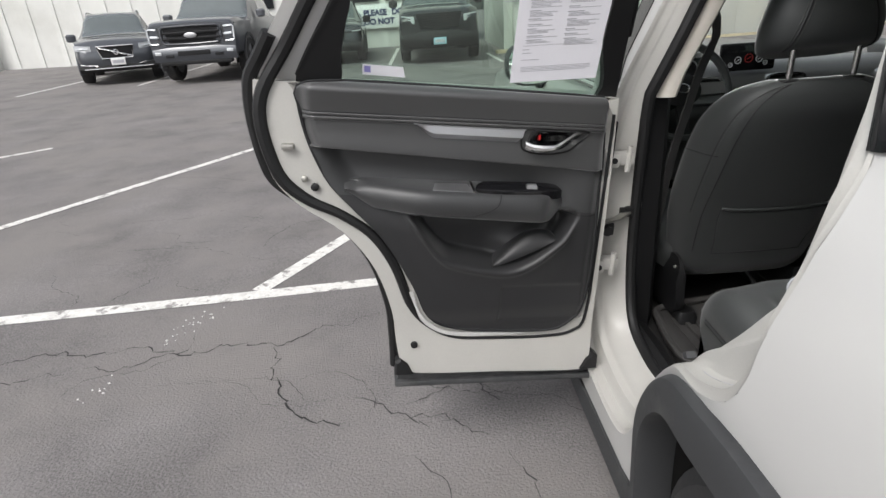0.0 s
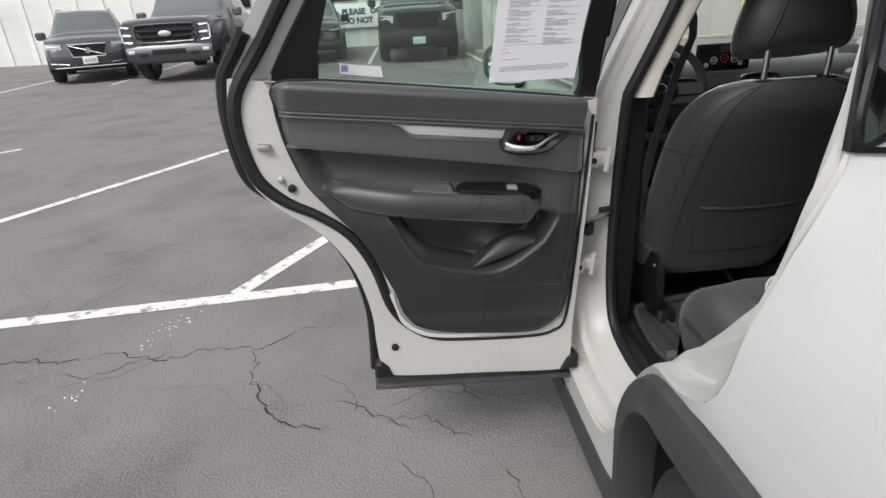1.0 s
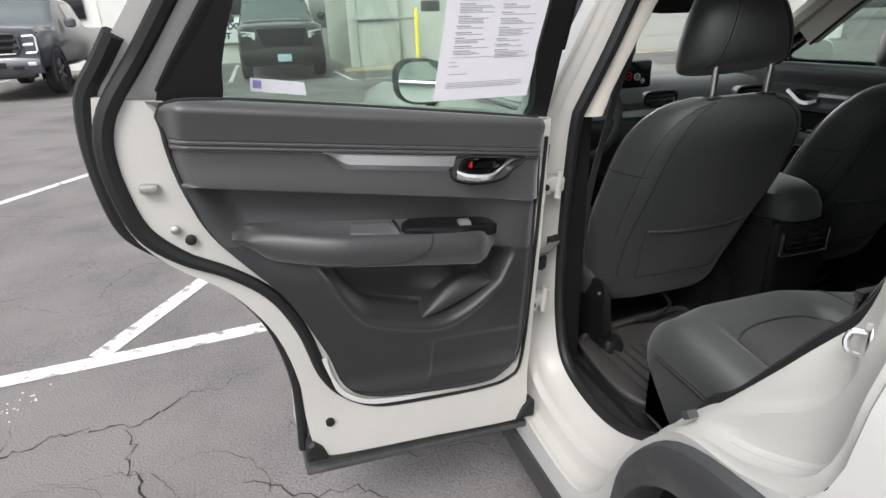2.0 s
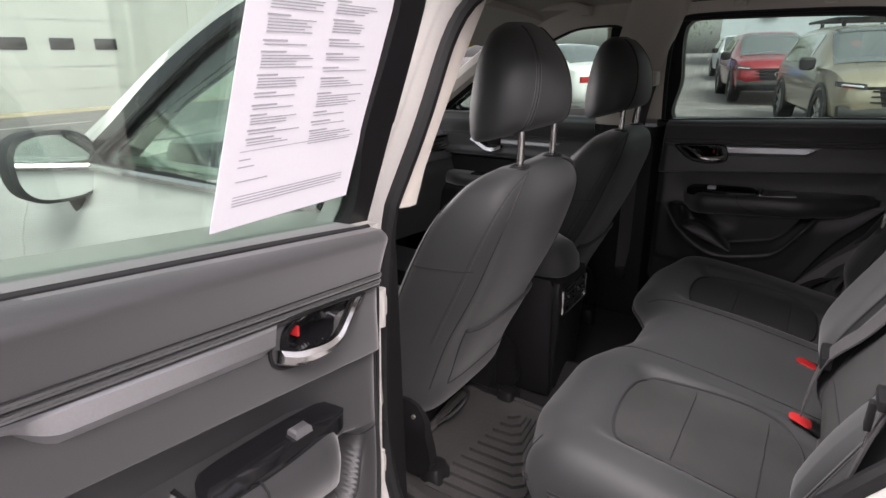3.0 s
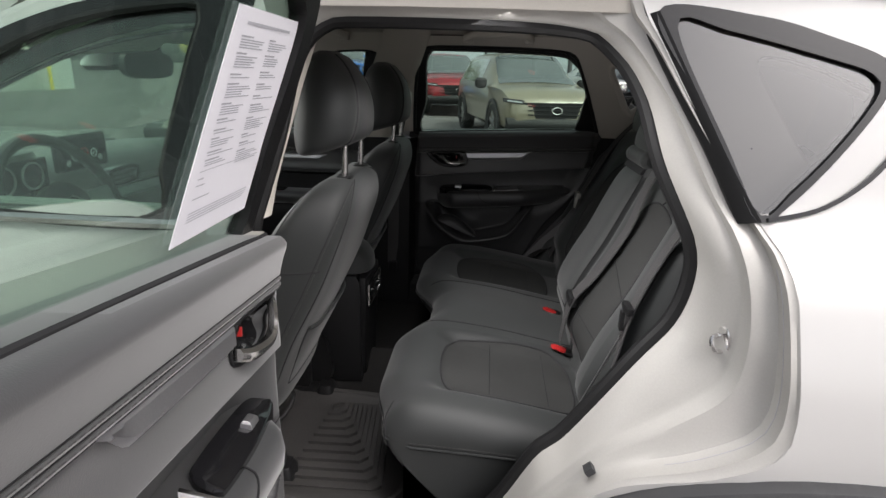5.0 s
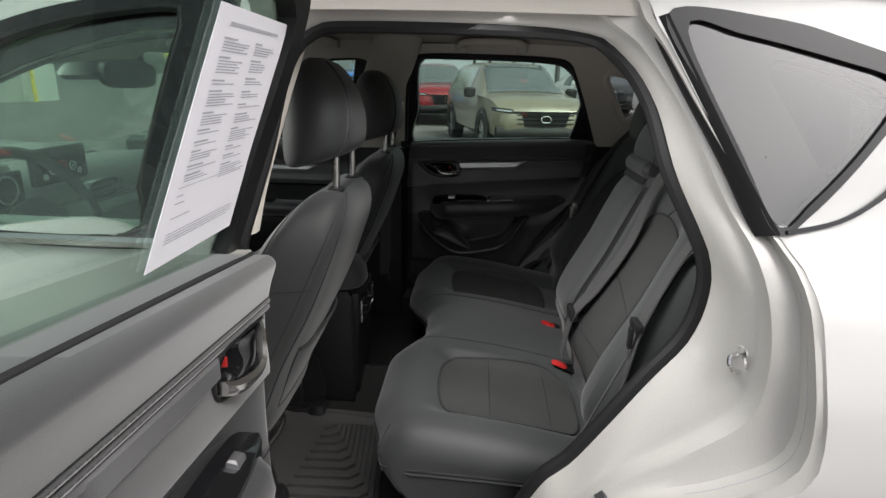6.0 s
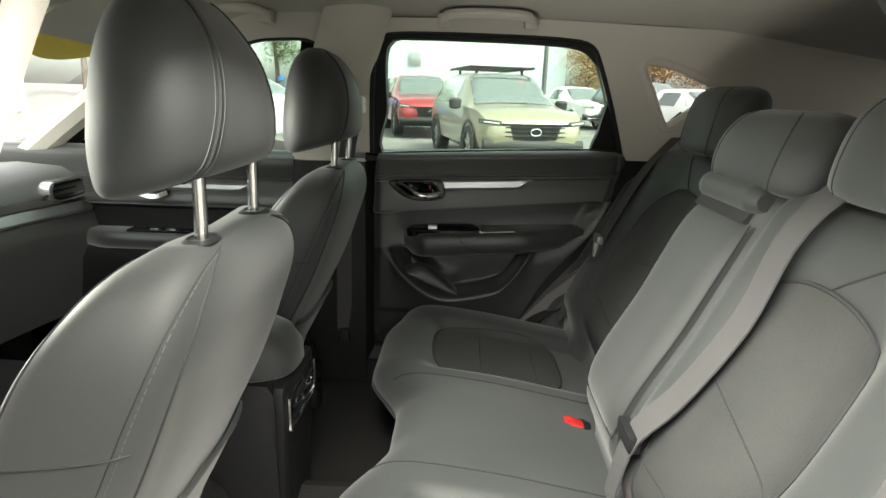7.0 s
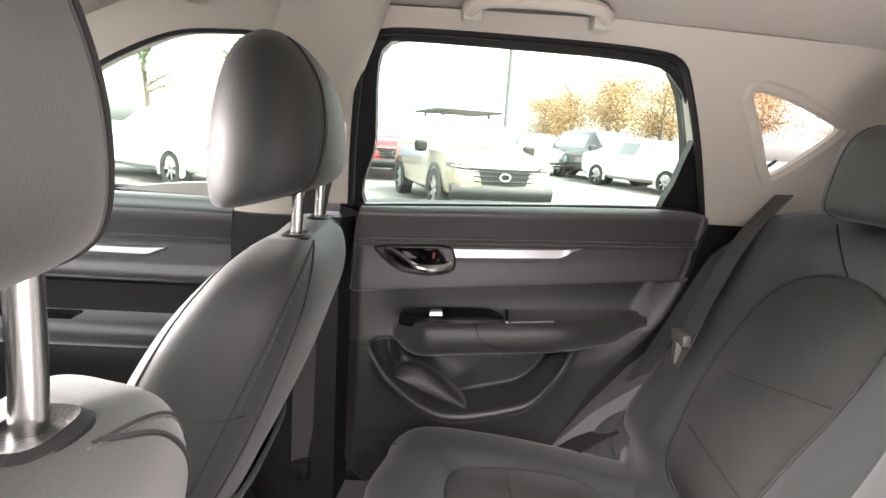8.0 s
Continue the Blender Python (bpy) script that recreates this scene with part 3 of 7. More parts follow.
    arc = smooth_curve(([(1.70, 1.270, 0), (1.56, 1.343, 0), (1.44, 1.402, 0), (1.335, 1.441, 0), (1.20, 1.470, 0)] if s < 0 else [(1.62, 1.235, 0), (1.50, 1.315, 0), (1.399, 1.380, 0), (1.303, 1.430, 0), (1.20, 1.468, 0)]) + [ (1.106, 1.477, 0), (1.045, 1.475, 0), (1.015, 1.455, 0), (1.000, 1.42, 0)], 50)
    front_wall = lambda y, z, s=s: Vector((s * (half_width(z) - 0.105), y, z))
    part("front_side_trim", region([(p[0], p[1]) for p in arc] + [(0.985, 1.43), (0.965, 1.50), (0.94, 1.553), (1.20, 1.553), (1.40, 1.505), (1.55, 1.415), (1.68, 1.31)], [], front_wall, 0.05, lambda y, z, s=s: Vector((s * (half_width(z) - 0.06), y, z))), M_PILLAR, car, "light grey trim above the front window")
    # Black sheet added over the light trim's outer face so it reads as shaded.
    part("trim_shade_sheet", region([(1.86, 1.15), (1.747, 1.225), (1.627, 1.294), (1.50, 1.358), (1.388, 1.416), (1.286, 1.452), (1.18, 1.478), (1.05, 1.486), (0.99, 1.50), (0.985, 1.54), (1.16, 1.531), (1.28, 1.514), (1.37, 1.490), (1.46, 1.454), (1.555, 1.406), (1.65, 1.347), (1.79, 1.241), (1.92, 1.15)], [], lambda y, z, s=s: Vector((s * (half_width(z) - 0.056), y, z)), 0.05, lambda y, z, s=s: Vector((s * (half_width(z) - 0.048), y, z))), M_HARD, car, "black sheet added to make the trim behind the window look shaded")
    part("front_window_lip", tube([front_wall(p[0], p[1]) + Vector((s * 0.004, 0, 0)) for p in arc], 0.006, 6), M_RUBBER, car, "black rubber window lip")
    part("quarter_window_rim", tube([wall(y, z) + Vector((s * 0.012, 0, 0)) for y, z in hole_q], 0.016, 8, True), M_PILLAR, car, "light grey window surround")
    lower = [(0.26, 0.46), (0.36, 0.78), (0.28, 0.90), (0.225, 1.0), (0.205, 1.08), (0.215, 1.163)] if s < 0 else [(0.45, 0.46), (0.43, 0.66), (0.33, 0.80), (0.255, 0.92), (0.175, 1.0), (0.14, 1.1), (0.135, 1.163)]
    part("lower_side_trim", region(lower + [(-0.75, 1.163), (-0.78, 0.46)], [], lambda y, z, s=s: Vector((s * ((half_width(1.0) - 0.17) if s < 0 else 0.688), y, z)), 0.05, lambda y, z, s=s: Vector((s * (half_width(1.0) - 0.11), y, z))), M_HARD, car, "black lower side trim")
part("bench_side_trim", region([(0.43, 0.46), (0.42, 0.62), (0.33, 0.74), (0.25, 0.835), (0.18, 0.900), (0.05, 0.93), (0.05, 0.46)], [], lambda y, z: Vector((0.685 - 0.14 * ease(0.44, 0.12, y), y, z)), 0.03, lambda y, z: Vector((0.688, y, z))), M_TRIM, car, "grey plastic side trim beside the bench")
for s in (-1, 1):
    apil = [(s * 0.60, 1.38, 1.505), (s * 0.635, 1.56, 1.395), (s * 0.67, 1.76, 1.27), (s * 0.70, 1.98, 1.12)]
    body_line = [(s * (half_width(z) - 0.028), y, z) for y, z in ((1.30, 1.528), (1.38, 1.496), (1.46, 1.456), (1.56, 1.402), (1.65, 1.346), (1.80, 1.246), (1.95, 1.155), (2.10, 1.10))]
    part("front_pillar_trim", tube(smooth_curve(apil, 12), 0.040, 8), M_PILLAR, car, "light grey front pillar trim")
    part("front_pillar", tube(smooth_curve(body_line, 30), 0.028, 10), M_WHITE, car)
part("headliner", sheet(lambda a, b: roof_at(-0.655 + 1.31 * a, -0.70 + 2.20 * b, 0.075 + 0.03 * (abs(2 * a - 1) ** 6)), 24, 30, lambda a, b: roof_at(-0.655 + 1.31 * a, -0.70 + 2.20 * b, 0.05)), M_BEIGE, car, "light grey woven headliner")

# ---- doors ----
HINGE_X, HINGE_Y, DOOR_Z = 0.7575, 0.997, 0.27
PANEL = [(0.128, 1.150), (0.112, 1.0), (0.106, 0.876), (0.101, 0.70), (0.115, 0.58), (0.15, 0.53), (0.2, 0.508), (0.35, 0.510), (0.49, 0.527), (0.556, 0.570), (0.594, 0.66), (0.670, 0.795),
         (0.750, 0.885), (0.805, 0.950), (0.838, 1.02), (0.858, 1.08), (0.867, 1.14), (0.866, 1.182), (0.76, 1.192), (0.46, 1.18), (0.16, 1.164)]
REAR_Z = [0.53, 0.66, 0.795, 0.885, 0.95, 1.02, 1.08, 1.14, 1.19]
REAR_U = [0.49, 0.594, 0.670, 0.750, 0.805, 0.838, 0.858, 0.867, 0.866]
SHELL = [(0.085, 1.16), (0.075, 0.9), (0.070, 0.55), (0.069, 0.385), (0.10, 0.362), (0.35, 0.368), (0.58, 0.375), (0.625, 0.40), (0.643, 0.48), (0.655, 0.58), (0.70, 0.71), (0.78, 0.815), (0.88, 0.885), (0.935, 0.945), (0.962, 1.02), (0.974, 1.10), (0.968, 1.19)]
SKIN = [(0.0, 1.16), (-0.005, 0.8), (0.0, 0.38), (0.02, 0.335), (0.2, 0.328), (0.60, 0.330), (0.648, 0.345), (0.655, 0.44), (0.668, 0.57), (0.728, 0.71), (0.81, 0.815), (0.94, 0.895), (0.985, 0.95), (1.007, 1.05), (1.016, 1.16)]
PANE = [(0.152, 1.150), (0.156, 1.30), (0.161, 1.444), (0.192, 1.485), (0.275, 1.490), (0.506, 1.487), (0.690, 1.483), (0.742, 1.45), (0.785, 1.37), (0.812, 1.28), (0.815, 1.182), (0.5, 1.172)]
FRAME = [(0.080, 1.12), (0.098, 1.30), (0.115, 1.46), (0.150, 1.515), (0.215, 1.532), (0.5, 1.530), (0.70, 1.52), (0.775, 1.475), (0.86, 1.35), (0.94, 1.22), (0.96, 1.12)]

# the open door's own window edge: the black garnish tapers upwards and leaves a white flange
PANE_OPEN = PANE[:6] + [(0.620, 1.485), (0.690, 1.445), (0.745, 1.370), (0.783, 1.280), (0.800, 1.182), (0.5, 1.172)]
FRAME_OPEN = FRAME[:6] + [(0.640, 1.520), (0.705, 1.462), (0.768, 1.372), (0.803, 1.315), (0.838, 1.257), (0.872, 1.195), (0.880, 1.12)]


def window_w(z):
    return 0.014 + 0.38 * (z - 1.15)


POCKET = smooth_curve([(0.10, 0.92, 0), (0.15, 0.862, 0), (0.201, 0.797, 0), (0.281, 0.732, 0), (0.355, 0.711, 0), (0.483, 0.735, 0), (0.534, 0.765, 0), (0.592, 0.843, 0), (0.66, 0.93, 0)], 60)


def slope(q):
    """The piping and the crease of the lining run at slightly different slants."""
    return 0.037 + 0.048 * min(1.0, max(0.0, (1.087 - q) / 0.105))


def level(u, z):
    q = z
    for _ in range(6):
        q = z - slope(q) * (u - 0.136)
    return q


def trim_w(u, z):
    """How far the door lining stands inside the hinge line: padded top, piping, crease, hollow, lower pocket."""
    q = level(u, z)
    w = 0.094 + 0.018 * hump(1.085, 1.27, q) - 0.05 * ease(1.150, 1.190, q)
    w -= 0.005 * ease(1.0805, 1.0785, q)
    w += 0.004 * ease(1.05, 0.986, q) * ease(0.980, 0.985, q)
    rear = float(np.interp(z, REAR_Z, REAR_U))
    fade = ease(rear, rear - 0.075, u)
    w -= 0.046 * ease(0.984, 0.978, q) * ease(0.78, 0.945, q) * (0.25 + 0.75 * fade) * (0.12 + 0.88 * ease(0.13, 0.30, u))
    w -= 0.022 * ease(rear - 0.030, rear, u) * ease(0.978, 0.99, q)
    # handle dish
    w -= 0.030 * ease(1.0, 0.35, math.hypot((u - 0.242) / 0.070, (z - 1.060) / 0.024))
    # pocket hollow with a raised lip, and the padded wedge at its front
    low = float(np.interp(u, [p[0] for p in POCKET], [p[1] for p in POCKET]))
    inside_u = ease(0.155, 0.20, u) * ease(0.63, 0.575, u)
    w -= 0.070 * inside_u * ease(low, low + 0.026, z) * ease(0.878, 0.85, z)
    w += 0.010 * inside_u * hump(low - 0.030, low + 0.010, z) + 0.006 * inside_u * ease(low - 0.11, low - 0.01, z) * ease(low + 0.02, low, z)
    w += 0.028 * ease(0.19, 0.235, u) * ease(0.41, 0.29, u) * ease(low + 0.002, low + 0.026, z) * ease(low + 0.10, low + 0.05, z)
    # speaker field, lower edge
    w -= 0.005 * ease(0.125, 0.135, u) * ease(0.36, 0.35, u) * ease(0.535, 0.545, z) * ease(0.665, 0.655, z)
    w -= 0.020 * ease(0.60, 0.52, z)
    w -= 0.018 * ease(0.135, 0.105, u)
    return w


def rear_door(side, place, open_state):
    s = -side  # lining looks towards the middle of the car
    label = "white rear door standing wide open, black lining" if open_state else "closed white rear door with black lining"
    door = thing("rear_door", label, "car door", place, "rear doors")

    def D(u, w, z):
        return Vector((s * w, -u, z - DOOR_Z))

    def flat(w):
        return lambda u, z: D(u, w, z)

    curve = lambda pts, n: loop2(pts, n)
    outer = smooth_curve([(a, b, 0) for a, b in SKIN], 60)
    skin = [(p[0], p[1]) for p in outer]
    skin_w = lambda u, z: D(u, -(half_width(z) - HINGE_X), z)
    part("outer_skin", region(skin, [], skin_w, 0.06, lambda u, z: D(u, -(half_width(z) - HINGE_X) + 0.012, z)), M_WHITE, door, local=True)
    shell = [(p[0], p[1]) for p in smooth_curve([(a, b, 0) for a, b in SHELL], 70)]

    core = [(0.13 + (u - 0.13) * 0.90 + 0.012, 0.86 + (z - 0.86) * 0.92) for u, z in PANEL]

    def edge_w(u, z):
        return 0.0 if inside((u, z), core) else 0.058 + 0.008 * ease(0.50, 0.42, z)

    part("inner_shell", region(shell, [], lambda u, z: D(u, edge_w(u, z), z), 0.05, lambda u, z: D(u, -0.085, z)), M_JAMB if side < 0 else M_HARD, door, "white painted inner door shell" if side < 0 else "black inner door shell", local=True)
    # two rubber gaskets round the shell, with the white flange between them
    inner = ([(0.775, 1.445), (0.833, 1.356), (0.864, 1.305), (0.897, 1.252)] if side < 0 else [(0.885, 1.245)]) + [(0.934, 1.195), (0.953, 1.155), (0.960, 1.105), (0.950, 1.036), (0.920, 0.955), (0.858, 0.900), (0.78, 0.862), (0.702, 0.804), (0.645, 0.714), (0.602, 0.597), (0.557, 0.532), (0.483, 0.490), (0.372, 0.481), (0.20, 0.481), (0.125, 0.497), (0.094, 0.55), (0.090, 0.8), (0.092, 1.12)]
    rows_in = smooth_curve([D(u, max(0.060, window_w(z) + 0.004), z) for u, z in inner], 120)
    seal_r = [0.0045 + (0.0115 if side < 0 else 0.0085) * ease(0.50, 0.62, p[2] + DOOR_Z) * ease(0.15, 0.30, -p[1]) * (0.72 + 0.28 * ease(0.86, 0.94, p[2] + DOOR_Z)) for p in rows_in]
    part("seal", loft([[p + Vector((s * r * 0.9 * math.cos(a), 0, 0)) + (Vector((0, -(q - o)[2], (q - o)[1])).normalized() * r * math.sin(a)) for a in np.linspace(0, 2 * math.pi, 8, endpoint=False)]
                       for p, r, q, o in zip(rows_in, seal_r, rows_in[1:] + rows_in[-1:], rows_in[:1] + rows_in[:-1])]), M_RUBBER, door, "black rubber seal", local=True)
    strip = [(0.922, 1.292), (0.950, 1.245), (0.978, 1.20), (0.988, 1.155), (0.988, 1.085), (0.974, 1.005), (0.952, 0.945), (0.905, 0.903), (0.794, 0.826), (0.711, 0.724), (0.664, 0.589), (0.652, 0.48), (0.648, 0.375)]
    part("edge_strip", tube(smooth_curve([D(u, max(0.018, window_w(z) - 0.008), z) for u, z in strip], 70), [0.017 - 0.005 * ease(1.20, 1.05, q[1]) for q in smooth_curve([(u, z, 0) for u, z in strip], 70)], 8), M_RUBBER, door, "black rubber strip", local=True)
    part("bottom_strip", join(box(*sorted((s * -0.115, s * 0.056)), -0.647, -0.035, 0.050, 0.068, 0.005), box(*sorted((s * -0.115, s * 0.040)), -0.640, -0.040, 0.066, 0.088, 0.003)), M_CLAD, door, "black plastic bottom strip", local=True)
    part("shell_plate", ribbon(smooth_curve([D(u, 0.0655, z) for u, z in ((0.603, 0.640), (0.584, 0.578), (0.548, 0.532), (0.49, 0.505), (0.40, 0.4985), (0.272, 0.501))], 40), 0.012, 0.003, (s, 0, 0)), M_WHITE, door, "thin white plate along the lining", local=True)
    for u, z in ((0.065, 0.392), (0.622, 0.398)):
        k = 1 if u > 0.3 else -1
        pts = ((-0.028, -0.026), (0.026, -0.026), (0.024, 0.020), (0.010, 0.030), (-0.012, 0.010))
        part("corner_seal", loft([[D(u + k * a * f, h, z + b * f) for a, b in pts] for h, f in ((0.040, 1.0), (0.068, 1.0), (0.076, 0.8))]), M_RUBBER, door, "black rubber corner piece", local=True)
    for u, z, r in ((0.842, 0.937, 0.010), (0.592, 0.470, 0.010), (0.866, 0.958, 0.008)):
        part("screw", loft([[D(u + q * math.cos(a), 0.0655 + h, z + q * math.sin(a)) for a in np.linspace(0, 2 * math.pi, 12, endpoint=False)] for q, h in ((r, -0.004), (r, 0.003), (r * 0.6, 0.005))]), M_STEEL if r < 0.009 else M_RUBBER, door, local=True)
    # latch slot on the shut face
    part("bumper_stop", box(*sorted((s * 0.045, s * 0.075)), -0.915, -0.885, 1.03 - DOOR_Z, 1.045 - DOOR_Z, 0.004), M_STEEL, door, "metal stop", local=True)
    # window frame: white outside edge, black inside
    pane = loop2(PANE_OPEN if side < 0 else PANE, 80)
    fr = [(p[0], p[1]) for p in smooth_curve([(a, b, 0) for a, b in (FRAME_OPEN if side < 0 else FRAME)], 70)]
    part("window_frame", region(fr, [pane], lambda u, z: D(u, window_w(z) + 0.020, z), 0.05, lambda u, z: D(u, window_w(z) - 0.004, z), grid=False), M_HARD, door, "black window frame", local=True)
    wf = [(p[0], p[1]) for p in smooth_curve([(a + (0.028 if a > 0.6 else -0.006), b + (0.014 if b > 1.4 else 0.0), 0) for a, b in FRAME], 70)]
    part("frame_edge", region(wf, [pane], lambda u, z: D(u, window_w(z) - 0.006, z), 0.05, lambda u, z: D(u, window_w(z) - 0.035, z), grid=False), M_WHITE if side < 0 else M_RUBBER, door, "white painted frame edge", local=True)
    part("frame_seal", tube([D(p[0], window_w(p[1]) + 0.010, p[1]) for p in smooth_curve([(a + (0.014 if a > 0.6 and side > 0 else -0.004), b + 0.006, 0) for a, b in (FRAME_OPEN if side < 0 else FRAME)[1:-1]], 60)], 0.010 if side > 0 else 0.007, 6), M_RUBBER, door, "black rubber seal", local=True)
    part("window_pane", region(pane, [], lambda u, z: D(u, window_w(z) + 0.006, z), 0.08, lambda u, z: D(u, window_w(z) + 0.002, z)), M_WINDOW, door, "greenish window glass", local=True).visible_shadow = False
    part("corner_garnish", region(loop2(([(0.772, 1.185), (0.764, 1.25), (0.752, 1.31), (0.738, 1.362), (0.752, 1.372), (0.783, 1.322), (0.822, 1.262), (0.864, 1.195), (0.84, 1.182)] if side < 0 else [(0.774, 1.185), (0.782, 1.25), (0.790, 1.31), (0.800, 1.350), (0.822, 1.33), (0.86, 1.27), (0.905, 1.20), (0.86, 1.18)]), 40), [], lambda u, z: D(u, window_w(z) + 0.040, z), 0.05, lambda u, z: D(u, window_w(z) + 0.012, z)), M_HARD, door, "black corner garnish", local=True)
    part("glass_channel", tube([D(u, window_w(z) + 0.012, z) for u, z in ((0.15, 1.158), (0.35, 1.168), (0.6, 1.180), (0.80, 1.188))], 0.006, 6), M_RUBBER, door, "black glass seal", local=True)
    # lining
    panel = loop2(PANEL, 110)
    uq = [(u, level(u, z)) for u, z in panel]

    def span_at(q):
        cut = []
        for (a0, b0), (a1, b1) in zip(uq, uq[1:] + uq[:1]):
            if (b0 > q) != (b1 > q):
                cut.append(a0 + (a1 - a0) * (q - b0) / (b1 - b0))
        return min(cut), max(cut)

    qs = sorted(set(list(np.linspace(min(b for a, b in uq) + 0.0008, max(b for a, b in uq) - 0.0008, 120)) + list(np.linspace(1.076, 1.107, 36)) + list(np.linspace(0.974, 0.990, 16))))
    rows = []
    for q in qs:
        lo, hi = span_at(q)
        rows.append([lo + (hi - lo) * k / 120 for k in range(121)])

    def lin_at(a, b):
        i, k = round(a * (len(qs) - 1)), round(b * 120)
        return rows[i][k], qs[i] + slope(qs[i]) * (rows[i][k] - 0.136)

    cut = max(i for i, q in enumerate(qs) if q < 0.872)

    def strip_of(i0, i1):
        at = lambda a, b: (rows[i0 + round(a * (i1 - i0))][round(b * 120)], qs[i0 + round(a * (i1 - i0))])
        pos = lambda a, b: (at(a, b)[0], at(a, b)[1] + slope(at(a, b)[1]) * (at(a, b)[0] - 0.136))
        return sheet(lambda a, b: D(pos(a, b)[0], trim_w(*pos(a, b)), pos(a, b)[1]), i1 - i0, 120, lambda a, b: D(pos(a, b)[0], 0.012, pos(a, b)[1]))

    crease = max(i for i, q in enumerate(qs) if q < 0.979)
    lining = part("lining", strip_of(crease, len(qs) - 1), M_SOFT, door, "charcoal padded door lining", local=True, sharp=60)
    part("middle_lining", strip_of(cut, crease), M_DOORPAD, door, "black leatherette middle field of the door lining", local=True, sharp=60)
    part("lower_lining", strip_of(0, cut), M_DOORLOW, door, "black plastic lower door lining with pocket", local=True, sharp=60)
    part("lining_edge", tube([D(u, min(trim_w(u, z), 0.074), z) for u, z in panel], 0.0045, 6, True), M_SEAM, lining, "dark lining edge", local=True)
    along = lambda q, out: [D(u, trim_w(u, q + slope(q) * (u - 0.136)) + out, q + slope(q) * (u - 0.136)) for u in np.linspace(0.126, 0.857, 100)]
    for q in (1.0965, 1.0872):
        pipe = part("piping", tube(along(q, -0.0008), 0.0036, 8), M_SOFT, lining, "padded piping", local=True)
        part("stitching", stitches(along(q + 0.0006, 0.0026), 0.0006), M_THREAD, lining, "grey stitching", local=True)
    for q in (1.1012, 1.0919, 1.0826):
        part("piping_seam", tube(along(q, 0.0004), 0.0009, 4), M_SEAM, lining, local=True)
    part("seam", tube([D(u, trim_w(u, 0.859) + 0.0004, 0.859) for u in np.linspace(0.112, 0.205, 12)], 0.0012, 4), M_SEAM, lining, local=True)
    # silver bar from a pointed tip to the handle
    bar = []
    for i in range(33):
        f = i / 32
        u = 0.345 + 0.255 * f
        hi, lo = 1.089 + 0.012 * f, 1.053 + 0.012 * f + 0.034 * ease(0.80, 1.0, f)
        zz = (hi, hi - (hi - lo) * 0.12, hi - (hi - lo) * 0.60, hi - (hi - lo) * 0.72, lo)
        bar.append([D(u - (0.022 * (1 - k / 4) if f == 0 else 0), trim_w(u, z) + h, z) for k, (z, h) in enumerate(zip(zz, (-0.002, 0.008, 0.011, 0.007, -0.002)))])
    part("silver_bar", loft(bar), M_SILVER, door, "brushed silver trim bar", local=True)
    bezel = loop2([(0.322, 1.086), (0.25, 1.088), (0.168, 1.082), (0.172, 1.068), (0.190, 1.050), (0.216, 1.034), (0.258, 1.027), (0.300, 1.029), (0.332, 1.043)], 50)
    hollow = [(0.252 + (u - 0.252) * 0.80, 1.061 + (z - 1.061) * 0.74) for u, z in bezel]
    dish = part("handle_dish", region(hollow, [], lambda u, z: D(u, trim_w(u, z) + 0.0015, z), 0.007, lambda u, z: D(u, trim_w(u, z) - 0.008, z)), M_GLOSS, door, "black handle recess", local=True)
    part("dish_rim", tube([D(u, trim_w(u, z) + 0.002, z) for u, z in bezel], 0.0028, 6, True), M_HARD, dish, local=True)
    lever = smooth_curve([D(0.326, 0.098, 1.050), D(0.306, 0.108, 1.044), D(0.275, 0.116, 1.044), D(0.250, 0.117, 1.050), D(0.228, 0.112, 1.064), D(0.205, 0.104, 1.075), D(0.182, 0.094, 1.079)], 30)
    part("door_handle", loft([[p + Vector((s * a * 0.007, 0, b * h)) for a, b in ((1, 0.35), (1, -0.35), (0.3, -1), (-1, -0.8), (-1, 0.8), (0.3, 1))] for p, h in zip(lever, [0.0090 - 0.0045 * ease(0.15, 0.75, i / 29) for i in range(30)])]), M_CHROME, door, "chrome door handle", local=True)
    part("lock_mark", box(*sorted((s * 0.070, s * 0.090)), -0.290, -0.286, 1.060 - DOOR_Z, 1.073 - DOOR_Z, 0.001), M_RED, door, "red lock mark", local=True)
    # armrest
    arm = []
    for i in range(49):
        f = i / 48
        u = 0.208 + 0.562 * f
        tip = ease(-0.02, 0.13, f) * (1 - ease(0.60, 1.0, f) * 0.82)
        top, low = 0.924 + 0.026 * f, 0.846 + 0.042 * f + 0.030 * ease(0.85, 1, f) + 0.02 * ease(0.06, 0, f)
        wi, wo = 0.048, 0.072 + 0.066 * tip
        m = (top + low) / 2
        arm.append([D(u, w, z) for w, z in ((wi, top + 0.010), (wi + 0.30 * (wo - wi), top + 0.006), (wo - 0.026, top + 0.002), (wo - 0.012, top - 0.003), (wo - 0.004, top - 0.013), (wo, m + 0.004), (wo - 0.003, low + 0.014), (wo - 0.016, low + 0.003), (wo - 0.030, low), (wi, low - 0.003))])
    rest = part("armrest", loft(arm), M_DOORPAD, door, "padded armrest", local=True, sharp=50)
    part("seam", tube(smooth_curve([D(0.383, 0.112, 0.937), D(0.385, 0.134, 0.926), D(0.393, 0.1388, 0.905), D(0.42, 0.1392, 0.889), D(0.47, 0.1386, 0.880), D(0.60, 0.1383, 0.886), D(0.64, 0.1366, 0.888)], 40), 0.0014, 4), M_SEAM, rest, local=True)
